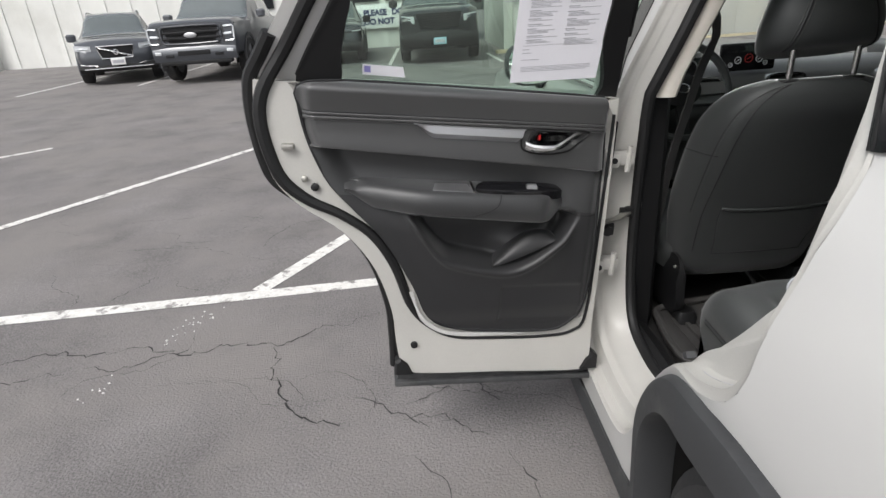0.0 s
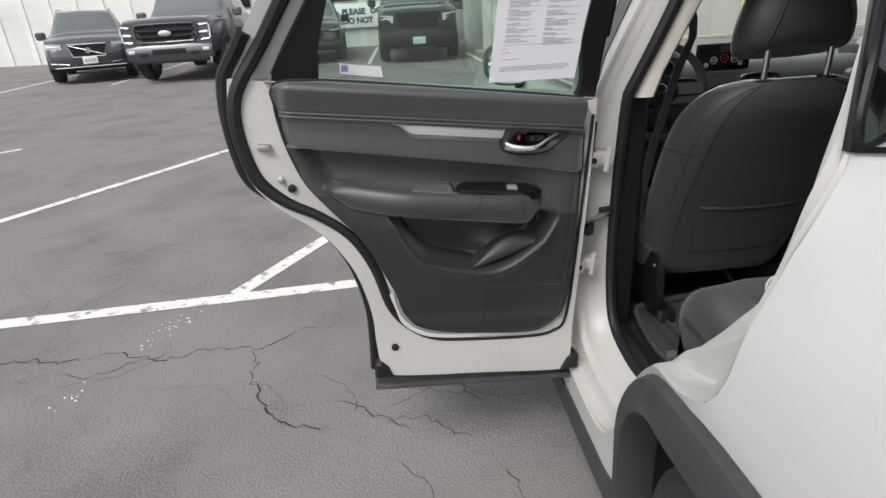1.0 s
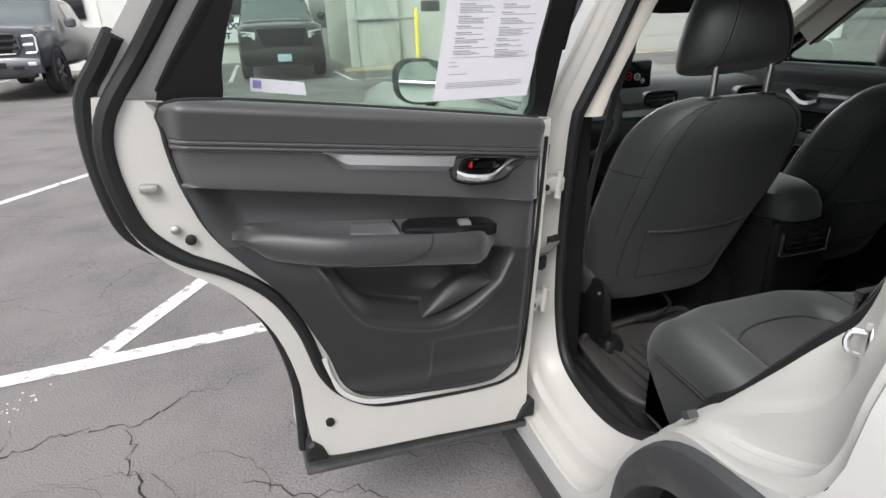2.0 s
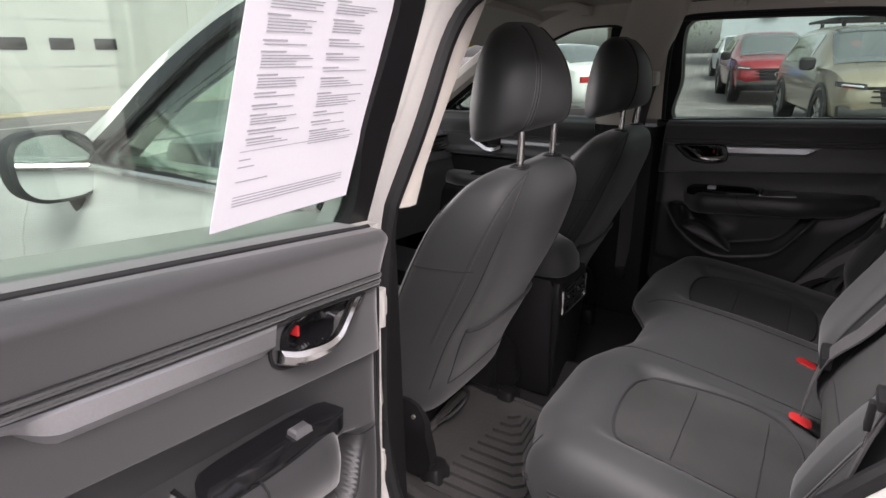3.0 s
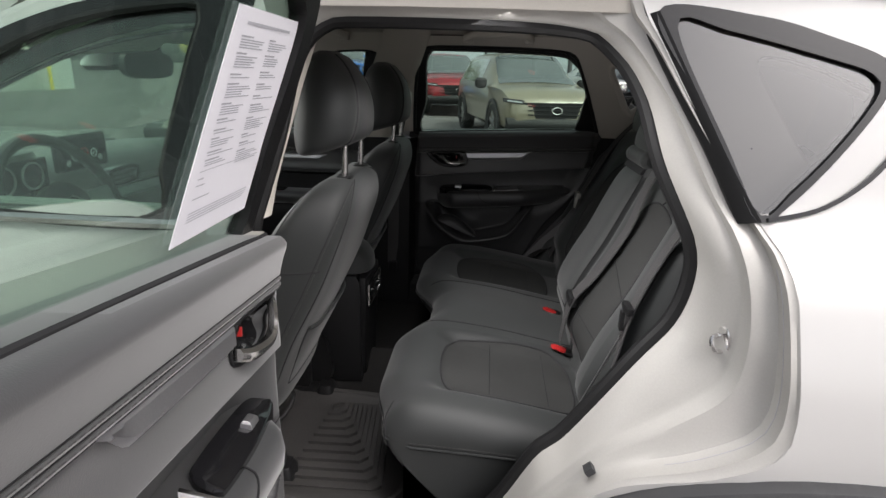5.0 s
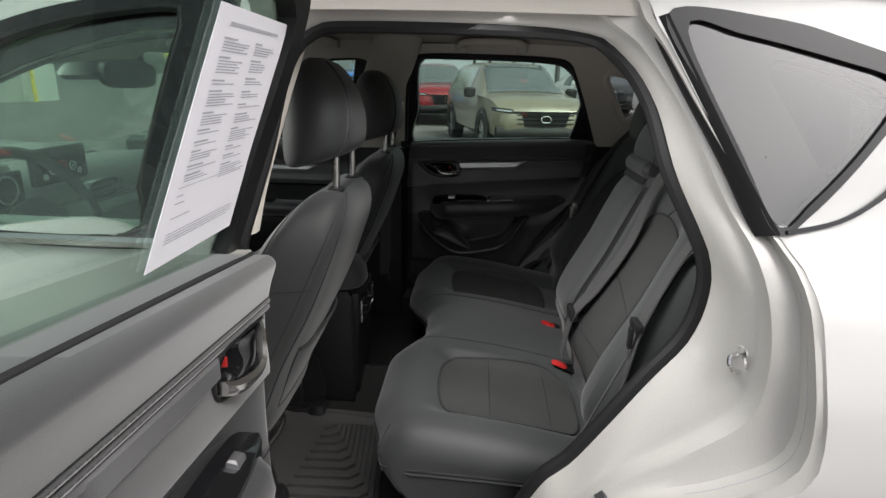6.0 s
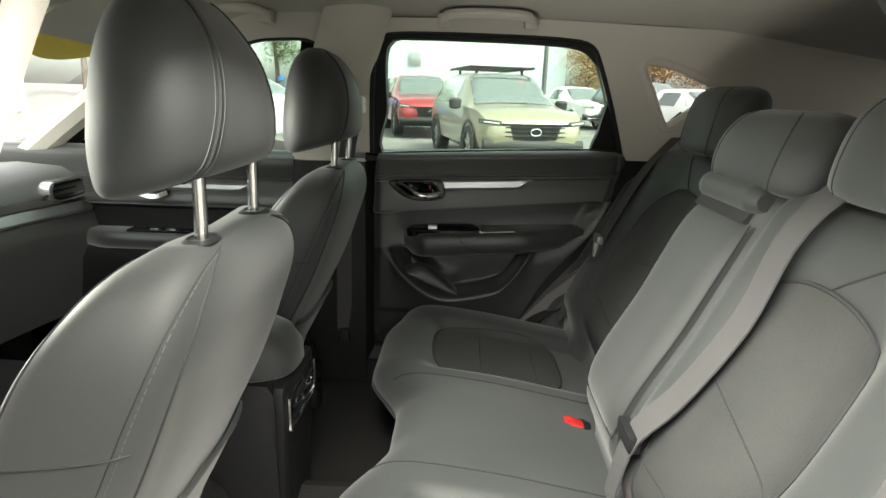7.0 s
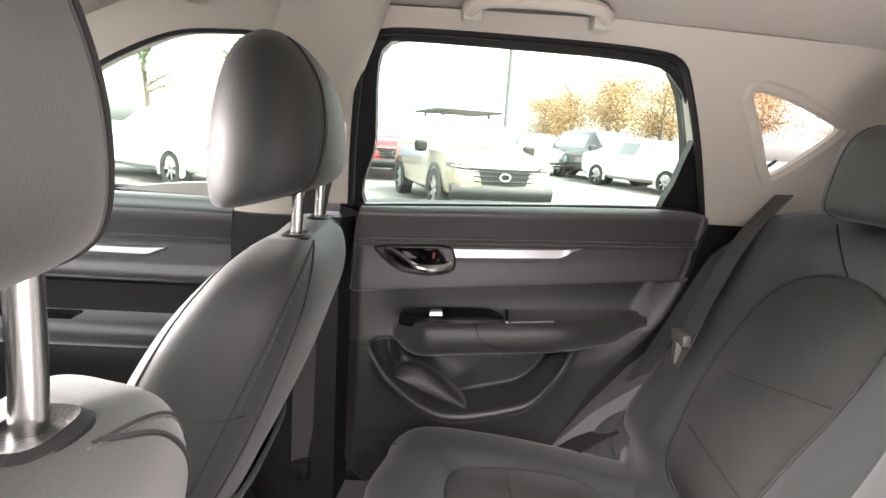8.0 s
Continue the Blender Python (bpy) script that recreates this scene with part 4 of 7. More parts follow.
    def pad(a, b):
        t, c = 0.02 + 0.96 * a, 2 * b - 1
        half = 0.034 * math.sin(math.pi * t) ** 0.7
        return D(0.385 - 0.172 * t - 0.45 * half * c, 0.086 - 0.022 * b + 0.006 * (1 - c * c), 0.722 + 0.072 * t + 0.014 * math.sin(math.pi * t) + 0.89 * half * c)

    part("pocket_pad", sheet(pad, 24, 10, lambda a, b: pad(a, b) - Vector((s * 0.03, 0, 0))), M_DOORLOW, door, "padded leaf at the front of the pocket", local=True, sharp=60)
    plate_top = lambda u, w: 0.933 + 0.040 * (u - 0.208) + 0.22 * (0.120 - w)
    sw = loop2([(0.225, 0.088), (0.232, 0.108), (0.33, 0.119), (0.425, 0.119), (0.445, 0.112), (0.434, 0.082), (0.40, 0.070), (0.25, 0.070)], 36)
    plate = part("switch_plate", loft([[D(u, w, plate_top(u, w) - 0.022) for u, w in sw], [D(u, w, plate_top(u, w) - 0.0015) for u, w in sw], [D(0.33 + (u - 0.33) * 0.97, 0.095 + (w - 0.095) * 0.94, plate_top(u, w)) for u, w in sw]]), M_GLOSS, door, "gloss black switch plate", local=True)
    part("window_switch", loft([[D(u, w, plate_top(u, w) + h) for u, w in ((0.286 + d, 0.090 + d), (0.314 - d, 0.090 + d), (0.314 - d, 0.106 - d), (0.286 + d, 0.106 - d))] for h, d in ((-0.002, 0), (0.006, 0.001), (0.009, 0.004))]), M_SILVER, plate, "grey window switch", local=True)
    part("pull_cup", loft([[D(u, w, z + h) for u, w, z in ((0.452, 0.118, 0.936), (0.553, 0.115, 0.944), (0.545, 0.080, 0.950), (0.462, 0.074, 0.946))] for h in (-0.02, 0.0)]), M_SILVER, door, "grey pull cup", local=True)
    part("cup_end", loft([[D(u, w, z + h) for u, w, z in ((0.448, 0.119, 0.937), (0.453, 0.119, 0.937), (0.459, 0.078, 0.951), (0.452, 0.076, 0.951))] for h in (-0.02, 0.003)]), M_CHROME, door, "bright cup edge", local=True)
    # hinges, and a black strip that stands for the shade in the gap beside them
    part("gap_shade", box(*sorted((s * 0.020, s * 0.046)), -0.086, -0.070, 0.46 - DOOR_Z, 1.10 - DOOR_Z, 0.004), M_RUBBER, door, "black strip standing for the shade in the hinge-side gap", local=True)
    for z in (0.995, 0.685):
        hinge = part("hinge", join(box(*sorted((s * -0.02, s * 0.035)), -0.079, -0.046, z - DOOR_Z - 0.019, z - DOOR_Z + 0.019, 0.004), box(*sorted((s * -0.02, s * 0.015)), -0.045, 0.004, z - DOOR_Z - 0.018, z - DOOR_Z + 0.018, 0.005), tube([D(0.012, 0.012, z - 0.034), D(0.012, 0.012, z + 0.034)], 0.008, 10)), M_JAMB, door, "white painted hinge", local=True)
        part("hinge_bolt", tube([D(0.062, 0.034, z), D(0.062, 0.040, z)], 0.008, 8), M_RUBBER, hinge, local=True)
    part("check_block", join(box(*sorted((s * -0.01, s * 0.030)), -0.075, -0.030, 0.780 - DOOR_Z, 0.815 - DOOR_Z, 0.006), tube([D(0.055, 0.0, 0.798), D(0.055, 0.045, 0.798)], 0.014, 10)), M_RUBBER, door, "black rubber check block", local=True)
    return door


OPEN = 85.7
TILT_DOOR = pose(0, -0.13, 1.085 - DOOR_Z) @ pose(0, 0, 0, -5.2, 0, 0) @ pose(0, 0.13, DOOR_Z - 1.085)
near_door = rear_door(-1, pose(-HINGE_X, HINGE_Y, DOOR_Z, 0, 0, -OPEN) @ TILT_DOOR, True)
far_door = rear_door(1, pose(HINGE_X, HINGE_Y, DOOR_Z), False)
# check strap between pillar and open door
strap = thing("door_check_strap", "metal door check strap bolted to the white pillar", "door strap", (-0.74, 1.03, 0.81))
part("strap_arm", ribbon([(-0.735, 1.045, 0.817), (-0.80, 0.985, 0.813), (-0.90, 0.93, 0.82)], 0.022, 0.006, (0, 0, 1)), M_STEEL, strap)
part("strap_bracket", box(-0.76, -0.735, 1.02, 1.05, 0.802, 0.832, 0.005), M_RUBBER, strap)
part("strap_bolt", tube([(-0.775, 1.030, 0.817), (-0.735, 1.035, 0.817)], 0.013, 12), M_RUBBER, strap)

# ---- seats ----
def ring_at(cx, cy, z, a, b, n=32, power=3.0, front=0.0, flare=0.0, lean=0.0):
    out = []
    for k in range(n):
        t = 2 * math.pi * k / n
        c, d = math.cos(t), math.sin(t)
        x = a * math.copysign(abs(c) ** (2 / power), c)
        y = b * math.copysign(abs(d) ** (2 / power), d)
        if d > 0:
            y -= front * max(0, 1 - (x / a) ** 2)
        out.append(Vector((cx + x * (1 + flare * y / max(b, 1e-6)), cy + y, z - lean * y)))
    return out


def spread(rows, n):
    """Rows of numbers, smoothed to n rows by Catmull-Rom, even in index."""
    out = []
    k = len(rows)
    for i in range(n):
        f = (k - 1) * i / (n - 1)
        j = min(int(f), k - 2)
        t = f - j
        a, b, c, d = (np.array(rows[min(max(j + m, 0), k - 1)]) for m in (-1, 0, 1, 2))
        out.append(0.5 * (2 * b + (c - a) * t + (2 * a - 5 * b + 4 * c - d) * t * t + (3 * b - a - 3 * c + d) * t ** 3))
    return out


BACK = [(0.565, 0.170, 0.050, 1.135), (0.60, 0.198, 0.078, 1.137), (0.68, 0.216, 0.096, 1.121), (0.80, 0.232, 0.108, 1.083), (0.93, 0.240, 0.108, 1.021), (1.03, 0.238, 0.100, 0.976), (1.09, 0.226, 0.088, 0.950), (1.135, 0.200, 0.068, 0.931), (1.160, 0.165, 0.050, 0.921), (1.175, 0.115, 0.030, 0.914)]
SEAM_X = 0.102
HEAD = [(1.231, 0.100, 0.050, 0.942), (1.234, 0.122, 0.070, 0.942), (1.246, 0.137, 0.081, 0.942), (1.275, 0.1405, 0.085, 0.942), (1.31, 0.137, 0.084, 0.943), (1.36, 0.121, 0.076, 0.946), (1.402, 0.099, 0.061, 0.950), (1.432, 0.073, 0.041, 0.953), (1.447, 0.042, 0.018, 0.954)]


def front_seat(cx, label, low=0.0):
    seat = thing("front_seat", label, "car seat", (cx, 1.2, 0.40), "front seats")
    rows = spread(BACK, 48)
    P, FLARE = 3.8, 0.10

    def dent(x, z):
        """The middle of the back is a shallow flat panel between the padded edges."""
        return 0.007 * ease(0.205, 0.165, abs(x)) * ease(1.12, 1.02, z) * ease(0.60, 0.68, z)

    def surf(z, phi, k=1, out=0.0):
        a, b, c = [float(np.interp(z, [r[0] for r in rows], [r[j] for r in rows])) for j in (1, 2, 3)]
        t = radians(phi)
        u, v = math.cos(t), math.sin(t)
        x, y = a * abs(u) ** (2 / P), b * math.copysign(abs(v) ** (2 / P), v)
        if v > 0:
            y -= 0.02 * max(0.0, 1 - (x / a) ** 2)
        x *= 1 + FLARE * y / b
        x = math.copysign(x, u)
        if v < 0:
            y += dent(x, z)
        return Vector((cx + k * (x + out * u), c + y + out * v, z))

    def on_rear(x, z, k=1, out=0.0):
        lo, hi = -90.0, -1.0
        for _ in range(22):
            m = (lo + hi) / 2
            if abs(surf(z, m)[0] - cx) < x:
                lo = m
            else:
                hi = m
        return surf(z, lo, k, out)

    n = 64
    back = part("backrest", loft([[surf(r[0], -90 + 360 * (q + 0.5) / n) for q in range(n)] for r in rows]), M_LEATHER, seat, sharp=70)
    for k in (-1, 1):
        corner = [on_rear(p[0], p[1], k, 0.0004) for p in smooth_curve([(0.088, 1.168, 0), (0.130, 1.148, 0), (0.166, 1.108, 0), (0.186, 1.05, 0), (0.197, 0.96, 0), (0.198, 0.80, 0), (0.184, 0.66, 0)], 60)]
        part("seam", tube(corner, 0.0017, 5), M_SEAM, back)
        top = smooth_curve([(-62, 1.169, 0), (-40, 1.152, 0), (-24, 1.11, 0), (-17, 1.04, 0), (-14, 0.94, 0), (-12, 0.80, 0)], 60)
        part("seam", tube([surf(p[1], p[0], k, 0.0002) for p in top], 0.0011, 5), M_SEAM, back)
        part("stitching", stitches([surf(p[1], p[0] - 3.5, k, 0.0006) for p in top], 0.0007), M_THREAD, back, "grey stitching")
        front = smooth_curve([(40, 1.166, 0), (30, 1.13, 0), (24, 1.05, 0), (22, 0.92, 0), (22, 0.75, 0)], 50)
        part("seam", tube([surf(p[1], p[0], k, 0.0003) for p in front], 0.0014, 5), M_SEAM, back)
        part("seam", tube([surf(0.988, phi, k, 0.0004) for phi in np.linspace(-24, 24, 24)], 0.0013, 5), M_SEAM, back)
        post_x = cx + k * 0.080
        post = part("headrest_post", tube([(post_x, 0.905, 1.15), (post_x, 0.902, 1.20), (post_x, 0.900, 1.275)], 0.0075, 12), M_CHROME, seat, "chrome headrest post")
        part("post_collar", loft([ring_at(post_x, 0.903, z, a, b, 24) for z, a, b in ((1.150, 0.026, 0.019), (1.1745, 0.026, 0.019), (1.178, 0.021, 0.014), (1.1765, 0.012, 0.011))]), M_HARD, post, "black plastic collar")
    # map pocket: a panel that stands off the back, open along its upper edge
    PZ0, PZ1 = 0.655, 0.818
    half = lambda z: 0.135 + 0.022 * ease(PZ0, PZ1, z)

    def pocket_at(a, b, out):
        z = PZ0 + (PZ1 - PZ0) * b + 0.006 * (2 * a - 1) ** 2 * b
        x = (2 * a - 1) * half(z)
        p = on_rear(abs(x), z, 1 if x > 0 else -1)
        return Vector((cx + x, p[1] - out * (0.3 + 0.7 * (1 - abs(2 * a - 1) ** 5)) * ease(-0.05, 0.9, b), z))

    pocket = part("map_pocket", sheet(lambda a, b: pocket_at(a, b, 0.013), 28, 14, lambda a, b: pocket_at(a, b, 0.008)), M_LEATHER, seat, "black map pocket", sharp=60)
    part("pocket_hem", tube([pocket_at(a, 1.0, 0.0115) for a in np.linspace(0, 1, 30)], 0.0042, 8), M_LEATHER, pocket)
    part("seam", tube([pocket_at(a, 0.955, 0.0140) for a in np.linspace(0, 1, 30)], 0.0009, 4), M_SEAM, pocket)
    part("seam", tube([pocket_at(0, b, 0.001) for b in np.linspace(1, 0, 14)] + [pocket_at(a, 0, 0.001) for a in np.linspace(0.04, 1, 24)] + [pocket_at(1, b, 0.001) for b in np.linspace(0.05, 1, 14)], 0.0016, 5), M_SEAM, pocket)
    hrows = spread([(q[0] - low, *q[1:]) for q in HEAD], 60)
    head = part("headrest", loft([ring_at(cx, c, z, a, b, 44, 2.4, 0, 0, 0.28 * ease(1.45, 1.30, z)) for z, a, b, c in hrows[::2] + hrows[-1:]]), M_LEATHER, seat, sharp=75)

    def head_at(r, x):
        g = max(0.0, 1 - abs(x / r[1]) ** 2.4) ** (1 / 2.4)
        return (cx + x, r[3] - r[2] * g - 0.0004, r[0] + 0.28 * ease(1.45, 1.30, r[0]) * r[2] * g)

    for k in (-1, 1):
        wide = lambda z: SEAM_X - 0.062 * (z - 1.236 + low) / 0.21
        part("seam", tube([head_at(r, k * wide(r[0])) for r in hrows[5:-5]], 0.0020, 5), M_SEAM, head)
        for d in (-0.0065, 0.0065):
            part("stitching", stitches([head_at(r, k * (wide(r[0]) + d)) for r in hrows[5:-6]], 0.0006, 0.0042, 0.0028), M_THREAD, head, "grey stitching")
    # cushion, plastic side and rails
    cush = []
    for y, z0, z1, a in ((1.12, 0.58, 0.64, 0.19), (1.15, 0.53, 0.675, 0.235), (1.28, 0.52, 0.69, 0.250), (1.42, 0.53, 0.71, 0.250), (1.54, 0.55, 0.72, 0.242), (1.60, 0.60, 0.69, 0.22)):
        m, h = (z0 + z1) / 2, (z1 - z0) / 2
        cush.append([Vector((cx + a * math.copysign(abs(math.cos(t)) ** 0.6, math.cos(t)), y, m + h * math.copysign(abs(math.sin(t)) ** 0.6, math.sin(t)) - 0.015 * max(0, math.sin(t)) * (1 - abs(math.cos(t))))) for t in np.linspace(0, 2 * math.pi, 28, endpoint=False)])
    part("seat_cushion", loft(cush), M_LEATHER, seat, sharp=70)
    for k in (-1, 1):
        cover = loop2([(1.055, 0.455), (1.050, 0.58), (1.066, 0.612), (1.095, 0.632), (1.14, 0.628), (1.19, 0.60), (1.35, 0.585), (1.50, 0.57), (1.52, 0.48), (1.30, 0.45)], 50)
        side = part("side_cover", region(cover, [], lambda y, z: Vector((cx + k * (0.232 - 0.018 * ease(0.56, 0.63, z)), y, z)), 0.03, lambda y, z: Vector((cx + k * 0.205, y, z))), M_HARD, seat, "black plastic side cover", sharp=50)
        part("cover_bolt", tube([(cx + k * 0.218, 1.085, 0.600), (cx + k * 0.226, 1.085, 0.600)], 0.005, 10), M_STEEL, side, "steel bolt")
        part("seat_rail", box(cx + k * 0.19 - 0.025, cx + k * 0.19 + 0.025, 1.05, 1.60, 0.405, 0.455, 0.006), M_HARD, seat, "black seat rail")
        part("seat_leg", box(cx + k * 0.19 - 0.018, cx + k * 0.19 + 0.018, 1.10, 1.55, 0.45, 0.56, 0.006), M_HARD, seat)
        part("rail_cap", loft([ring_at(cx + k * 0.19, 1.050, z, a, b, 16, 4) for z, a, b in ((0.404, 0.034, 0.030), (0.445, 0.033, 0.028), (0.462, 0.026, 0.020))]), M_HARD, seat, "black plastic rail end cap")
    part("wiring", tube(smooth_curve([(cx + 0.02, 1.14, 0.56), (cx + 0.06, 1.11, 0.50), (cx + 0.02, 1.12, 0.46), (cx - 0.05, 1.16, 0.43)], 20), 0.006, 6), M_RUBBER, seat, "loom under the seat")
    return seat


front_seat(-0.3465, "black leatherette driver seat with raised headrest")
front_seat(0.3165, "black leatherette passenger seat with raised headrest", 0.014)


# rear bench
def front_edge(x):
    return 0.738 + 0.082 * ease(0.06, 0.26, abs(x)) - 0.035 * ease(0.45, 0.60, abs(x))


CUSH = [(0.0, -0.13, 0.44), (0.0, -0.065, 0.53), (0.0, -0.015, 0.60), (0.0, 0.0, 0.640), (0.0, -0.020, 0.678), (0.0, -0.085, 0.703), (0.5, 0.0, 0.688), (1.0, 0.10, 0.662), (1.0, 0.0, 0.642), (1.0, -0.05, 0.635)]
CUSH_ROWS = spread(CUSH, 44)
END_X, END_R = 0.590, 0.062


def cushion_at(x, b):
    """A point of the cushion's skin; b runs from the lower front over the roll to the back."""
    i = min(max(b, 0), 1) * (len(CUSH_ROWS) - 1)
    j = min(int(i), len(CUSH_ROWS) - 2)
    r = CUSH_ROWS[j] * (1 - (i - j)) + CUSH_ROWS[j + 1] * (i - j)
    y = (1 - r[0]) * front_edge(x) + r[0] * 0.30 + r[1]
    z = r[2]
    top = ease(0.35, 0.55, b)
    well = ease(0.205, 0.255, abs(x)) * ease(0.545, 0.49, abs(x)) * ease(0.705, 0.645, y)
    z += top * (0.009 * hump(-0.22, 0.22, x) - 0.024 * well + 0.006 * hump(0.49, 0.66, abs(x)))
    return Vector((x, y, z))


def cushion_end(s, b):
    """The whole cushion by s from 0 to 1 across the car; both ends roll over and drop to the floor."""
    e = max(0.0, 1 - min(s, 1 - s) / 0.10)
    k = -1 if s < 0.5 else 1
    p = cushion_at(k * END_X if e > 0 else -END_X + 2 * END_X * (s - 0.10) / 0.80, b)
    if e > 0:
        t = min(e / 0.6, 1.0) * math.pi / 2
        drop = END_R * (1 - math.cos(t)) + max(0.0, e - 0.6) / 0.4 * 0.17
        f = min(1.0, drop / 0.25)
        p = Vector((k * (END_X + END_R * math.sin(t)), p[1] - 0.055 * (1 - math.cos(t)) * (1 - ease(0.35, 0.75, b)), 0.44 + (p[2] - 0.44) * (1 - f)))
    return p


def solve_low(f, lo, hi, want):
    """Where a function that rises from lo to hi takes a value."""
    for _ in range(24):
        m = (lo + hi) / 2
        if f(m) < want:
            lo = m
        else:
            hi = m
    return lo


bench = thing("rear_bench", "black leatherette and suede rear bench with three headrests", "car seat", (0, 0.45, 0.44))
cushion = part("bench_cushion", sheet(cushion_end, 150, 76, lambda s, b: Vector((cushion_end(s, b)[0] * 0.97, 0.28 + (front_edge(0) - 0.40) * (1 - b), 0.43))), M_LEATHER, bench, sharp=75)


def on_cushion(x, y):
    """Height of the cushion's top at a place."""
    lo, hi = 0.42, 0.93
    for _ in range(20):
        m = (lo + hi) / 2
        if cushion_at(x, m)[1] > y:
            lo = m
        else:
            hi = m
    return cushion_at(x, lo)[2]


for k in (-1, 1):
    plan = loop2([(k * 0.262, 0.655), (k * 0.37, 0.672), (k * 0.478, 0.655), (k * 0.506, 0.59), (k * 0.508, 0.37), (k * 0.375, 0.33), (k * 0.232, 0.37), (k * 0.235, 0.59)], 70)
    part("seat_insert", region(plan, [], lambda x, y: Vector((x, y, on_cushion(x, y) + 0.0030)), 0.02, lambda x, y: Vector((x, y, on_cushion(x, y) - 0.004))), M_SUEDE, cushion, "charcoal suede seat insert", sharp=70)
    part("seam", tube([(x, y, on_cushion(x, y) + 0.0026) for x, y in plan], 0.0032, 6, True), M_SEAM, cushion)
    for yy in (0.545, 0.40):
        part("seam", tube([(k * x, yy, on_cushion(k * x, yy) + 0.0035) for x in np.linspace(0.238, 0.503, 30)], 0.0013, 5), M_SEAM, cushion)
    # piped seam round the front and the end
    ss = [0.5 + k * q for q in np.linspace(0.06, 0.43, 70)]
    line = []
    for s in ss:
        b = solve_low(lambda q: cushion_end(s, q)[2], 0.05, 0.46, 0.628)
        line.append(cushion_end(s, b))
    for b in np.linspace(0.47, 0.93, 40):
        s = 0.5 + k * solve_low(lambda q: -cushion_end(0.5 + k * q, b)[2], 0.40, 0.50, -0.624 + 0.02 * ease(0.5, 0.9, b))
        line.append(cushion_end(s, b))
    line = smooth_curve(line, 150)
    c0 = Vector((k * 0.30, 0.45, 0.60))
    line = [p + (p - c0).normalized() * 0.0012 for p in line]
    part("piping", tube(line, 0.0028, 6), M_LEATHER, cushion, "leatherette piping")
    for d in (0.006, -0.005):
        part("seam", tube([p + Vector((0, 0, d)) for p in line], 0.0010, 4), M_SEAM, cushion)
    part("stitching", stitches([p + Vector((0, 0, 0.010)) for p in line]), M_THREAD, cushion, "grey stitching")
    bend = [cushion_end(0.5 + k * (0.432 - 0.045 * f), 0.30 + 0.155 * f ** 0.8) + Vector((k * 0.001, 0.001, 0.001)) for f in np.linspace(0, 1, 20)]
    part("seam", tube(bend, 0.0012, 4), M_SEAM, cushion)
    part("stitching", stitches([p + Vector((0, 0.005, 0.003)) for p in bend]), M_THREAD, cushion, "grey stitching")
    part("seam", tube([cushion_at(k * 0.165, b) + Vector((0, 0, 0.001)) for b in np.linspace(0.46, 0.93, 40)], 0.0014, 5), M_SEAM, cushion)


SPLIT = 0.048


def back_at(x, z, out=0.0):
    """Front face of the bench's backrest; the far part is tilted further back."""
    y = 0.318 - 0.43 * (z - 0.80)
    if x > SPLIT:
        y = 0.238 - 0.545 * (z - 0.80)
    m = abs(x + 0.018)
    d = 0.024 * ease(0.44, 0.56, m) - 0.014 * ease(0.205, 0.26, m) * ease(0.52, 0.47, m) * ease(1.15, 1.09, z)
    d -= 0.05 * ease(1.17, 1.255, z) ** 2 + 0.03 * ease(0.60, 0.665, m) ** 2
    d += 0.010 * hump(0.70, 1.0, z) - 0.075 * ease(0.775, 0.64, z)
    return Vector((x, y + d + out, z))


def back_section(x0, x1, label):
    top = lambda x: 1.235 - 0.035 * ease(0.46, 0.62, abs(x))
    f = lambda a, b: back_at(x0 + (x1 - x0) * a, 0.60 + (top(x0 + (x1 - x0) * a) - 0.60) * b)
    g = lambda a, b: f(a, b) + Vector((0, -0.10, -0.045))

    def pillow(a, b):
        e = min(a, 1 - a) * (x1 - x0)
        return f(a, b) + Vector((0, -0.016 * (1 - ease(0, 0.022, e)), 0))

    return part("backrest", sheet(pillow, 44, 44, g), M_LEATHER, bench, label, sharp=70)


left = back_section(-0.625, -0.184, "black leatherette backrest")
right = back_section(SPLIT + 0.003, 0.625, "black leatherette backrest, tilted further back")
centre = back_section(-0.182, SPLIT - 0.001, "black leatherette centre backrest with folded armrest")
AX0, AX1 = -0.172, 0.038
rest_at = lambda a, b, out: back_at(AX0 + (AX1 - AX0) * a, 0.775 + 0.385 * b, out)
rest = part("folded_armrest", sheet(lambda a, b: rest_at(a, b, 0.020 - 0.014 * abs(2 * a - 1) ** 6 - 0.016 * abs(2 * b - 1) ** 9), 24, 30, lambda a, b: rest_at(a, b, -0.01)), M_LEATHER, centre, "folded-up black centre armrest")
part("seam", tube([rest_at(a, b, 0.0035) for a, b in [(0, q) for q in np.linspace(1, 0, 24)] + [(q, 0) for q in np.linspace(0.05, 1, 12)] + [(1, q) for q in np.linspace(0.05, 1, 24)]], 0.0016, 5), M_SEAM, rest)
# Flush dark strip, painted in place of the shade inside the finger slot.
part("slot_shade", sheet(lambda a, b: back_at(AX0 + 0.012 + (AX1 - AX0 - 0.024) * a, 1.160 + 0.016 * b, 0.0105 - 0.004 * b), 10, 2, lambda a, b: back_at(AX0 + 0.012 + (AX1 - AX0 - 0.024) * a, 1.160 + 0.016 * b, 0.0)), M_SEAM, centre, "dark strip painted as the shade in the finger slot")
part("top_roll", tube([back_at(x, 1.195, 0.002) for x in np.linspace(AX0, AX1, 14)], [0.014] + [0.024] * 12 + [0.014], 14), M_LEATHER, centre, "padded roll above the armrest")
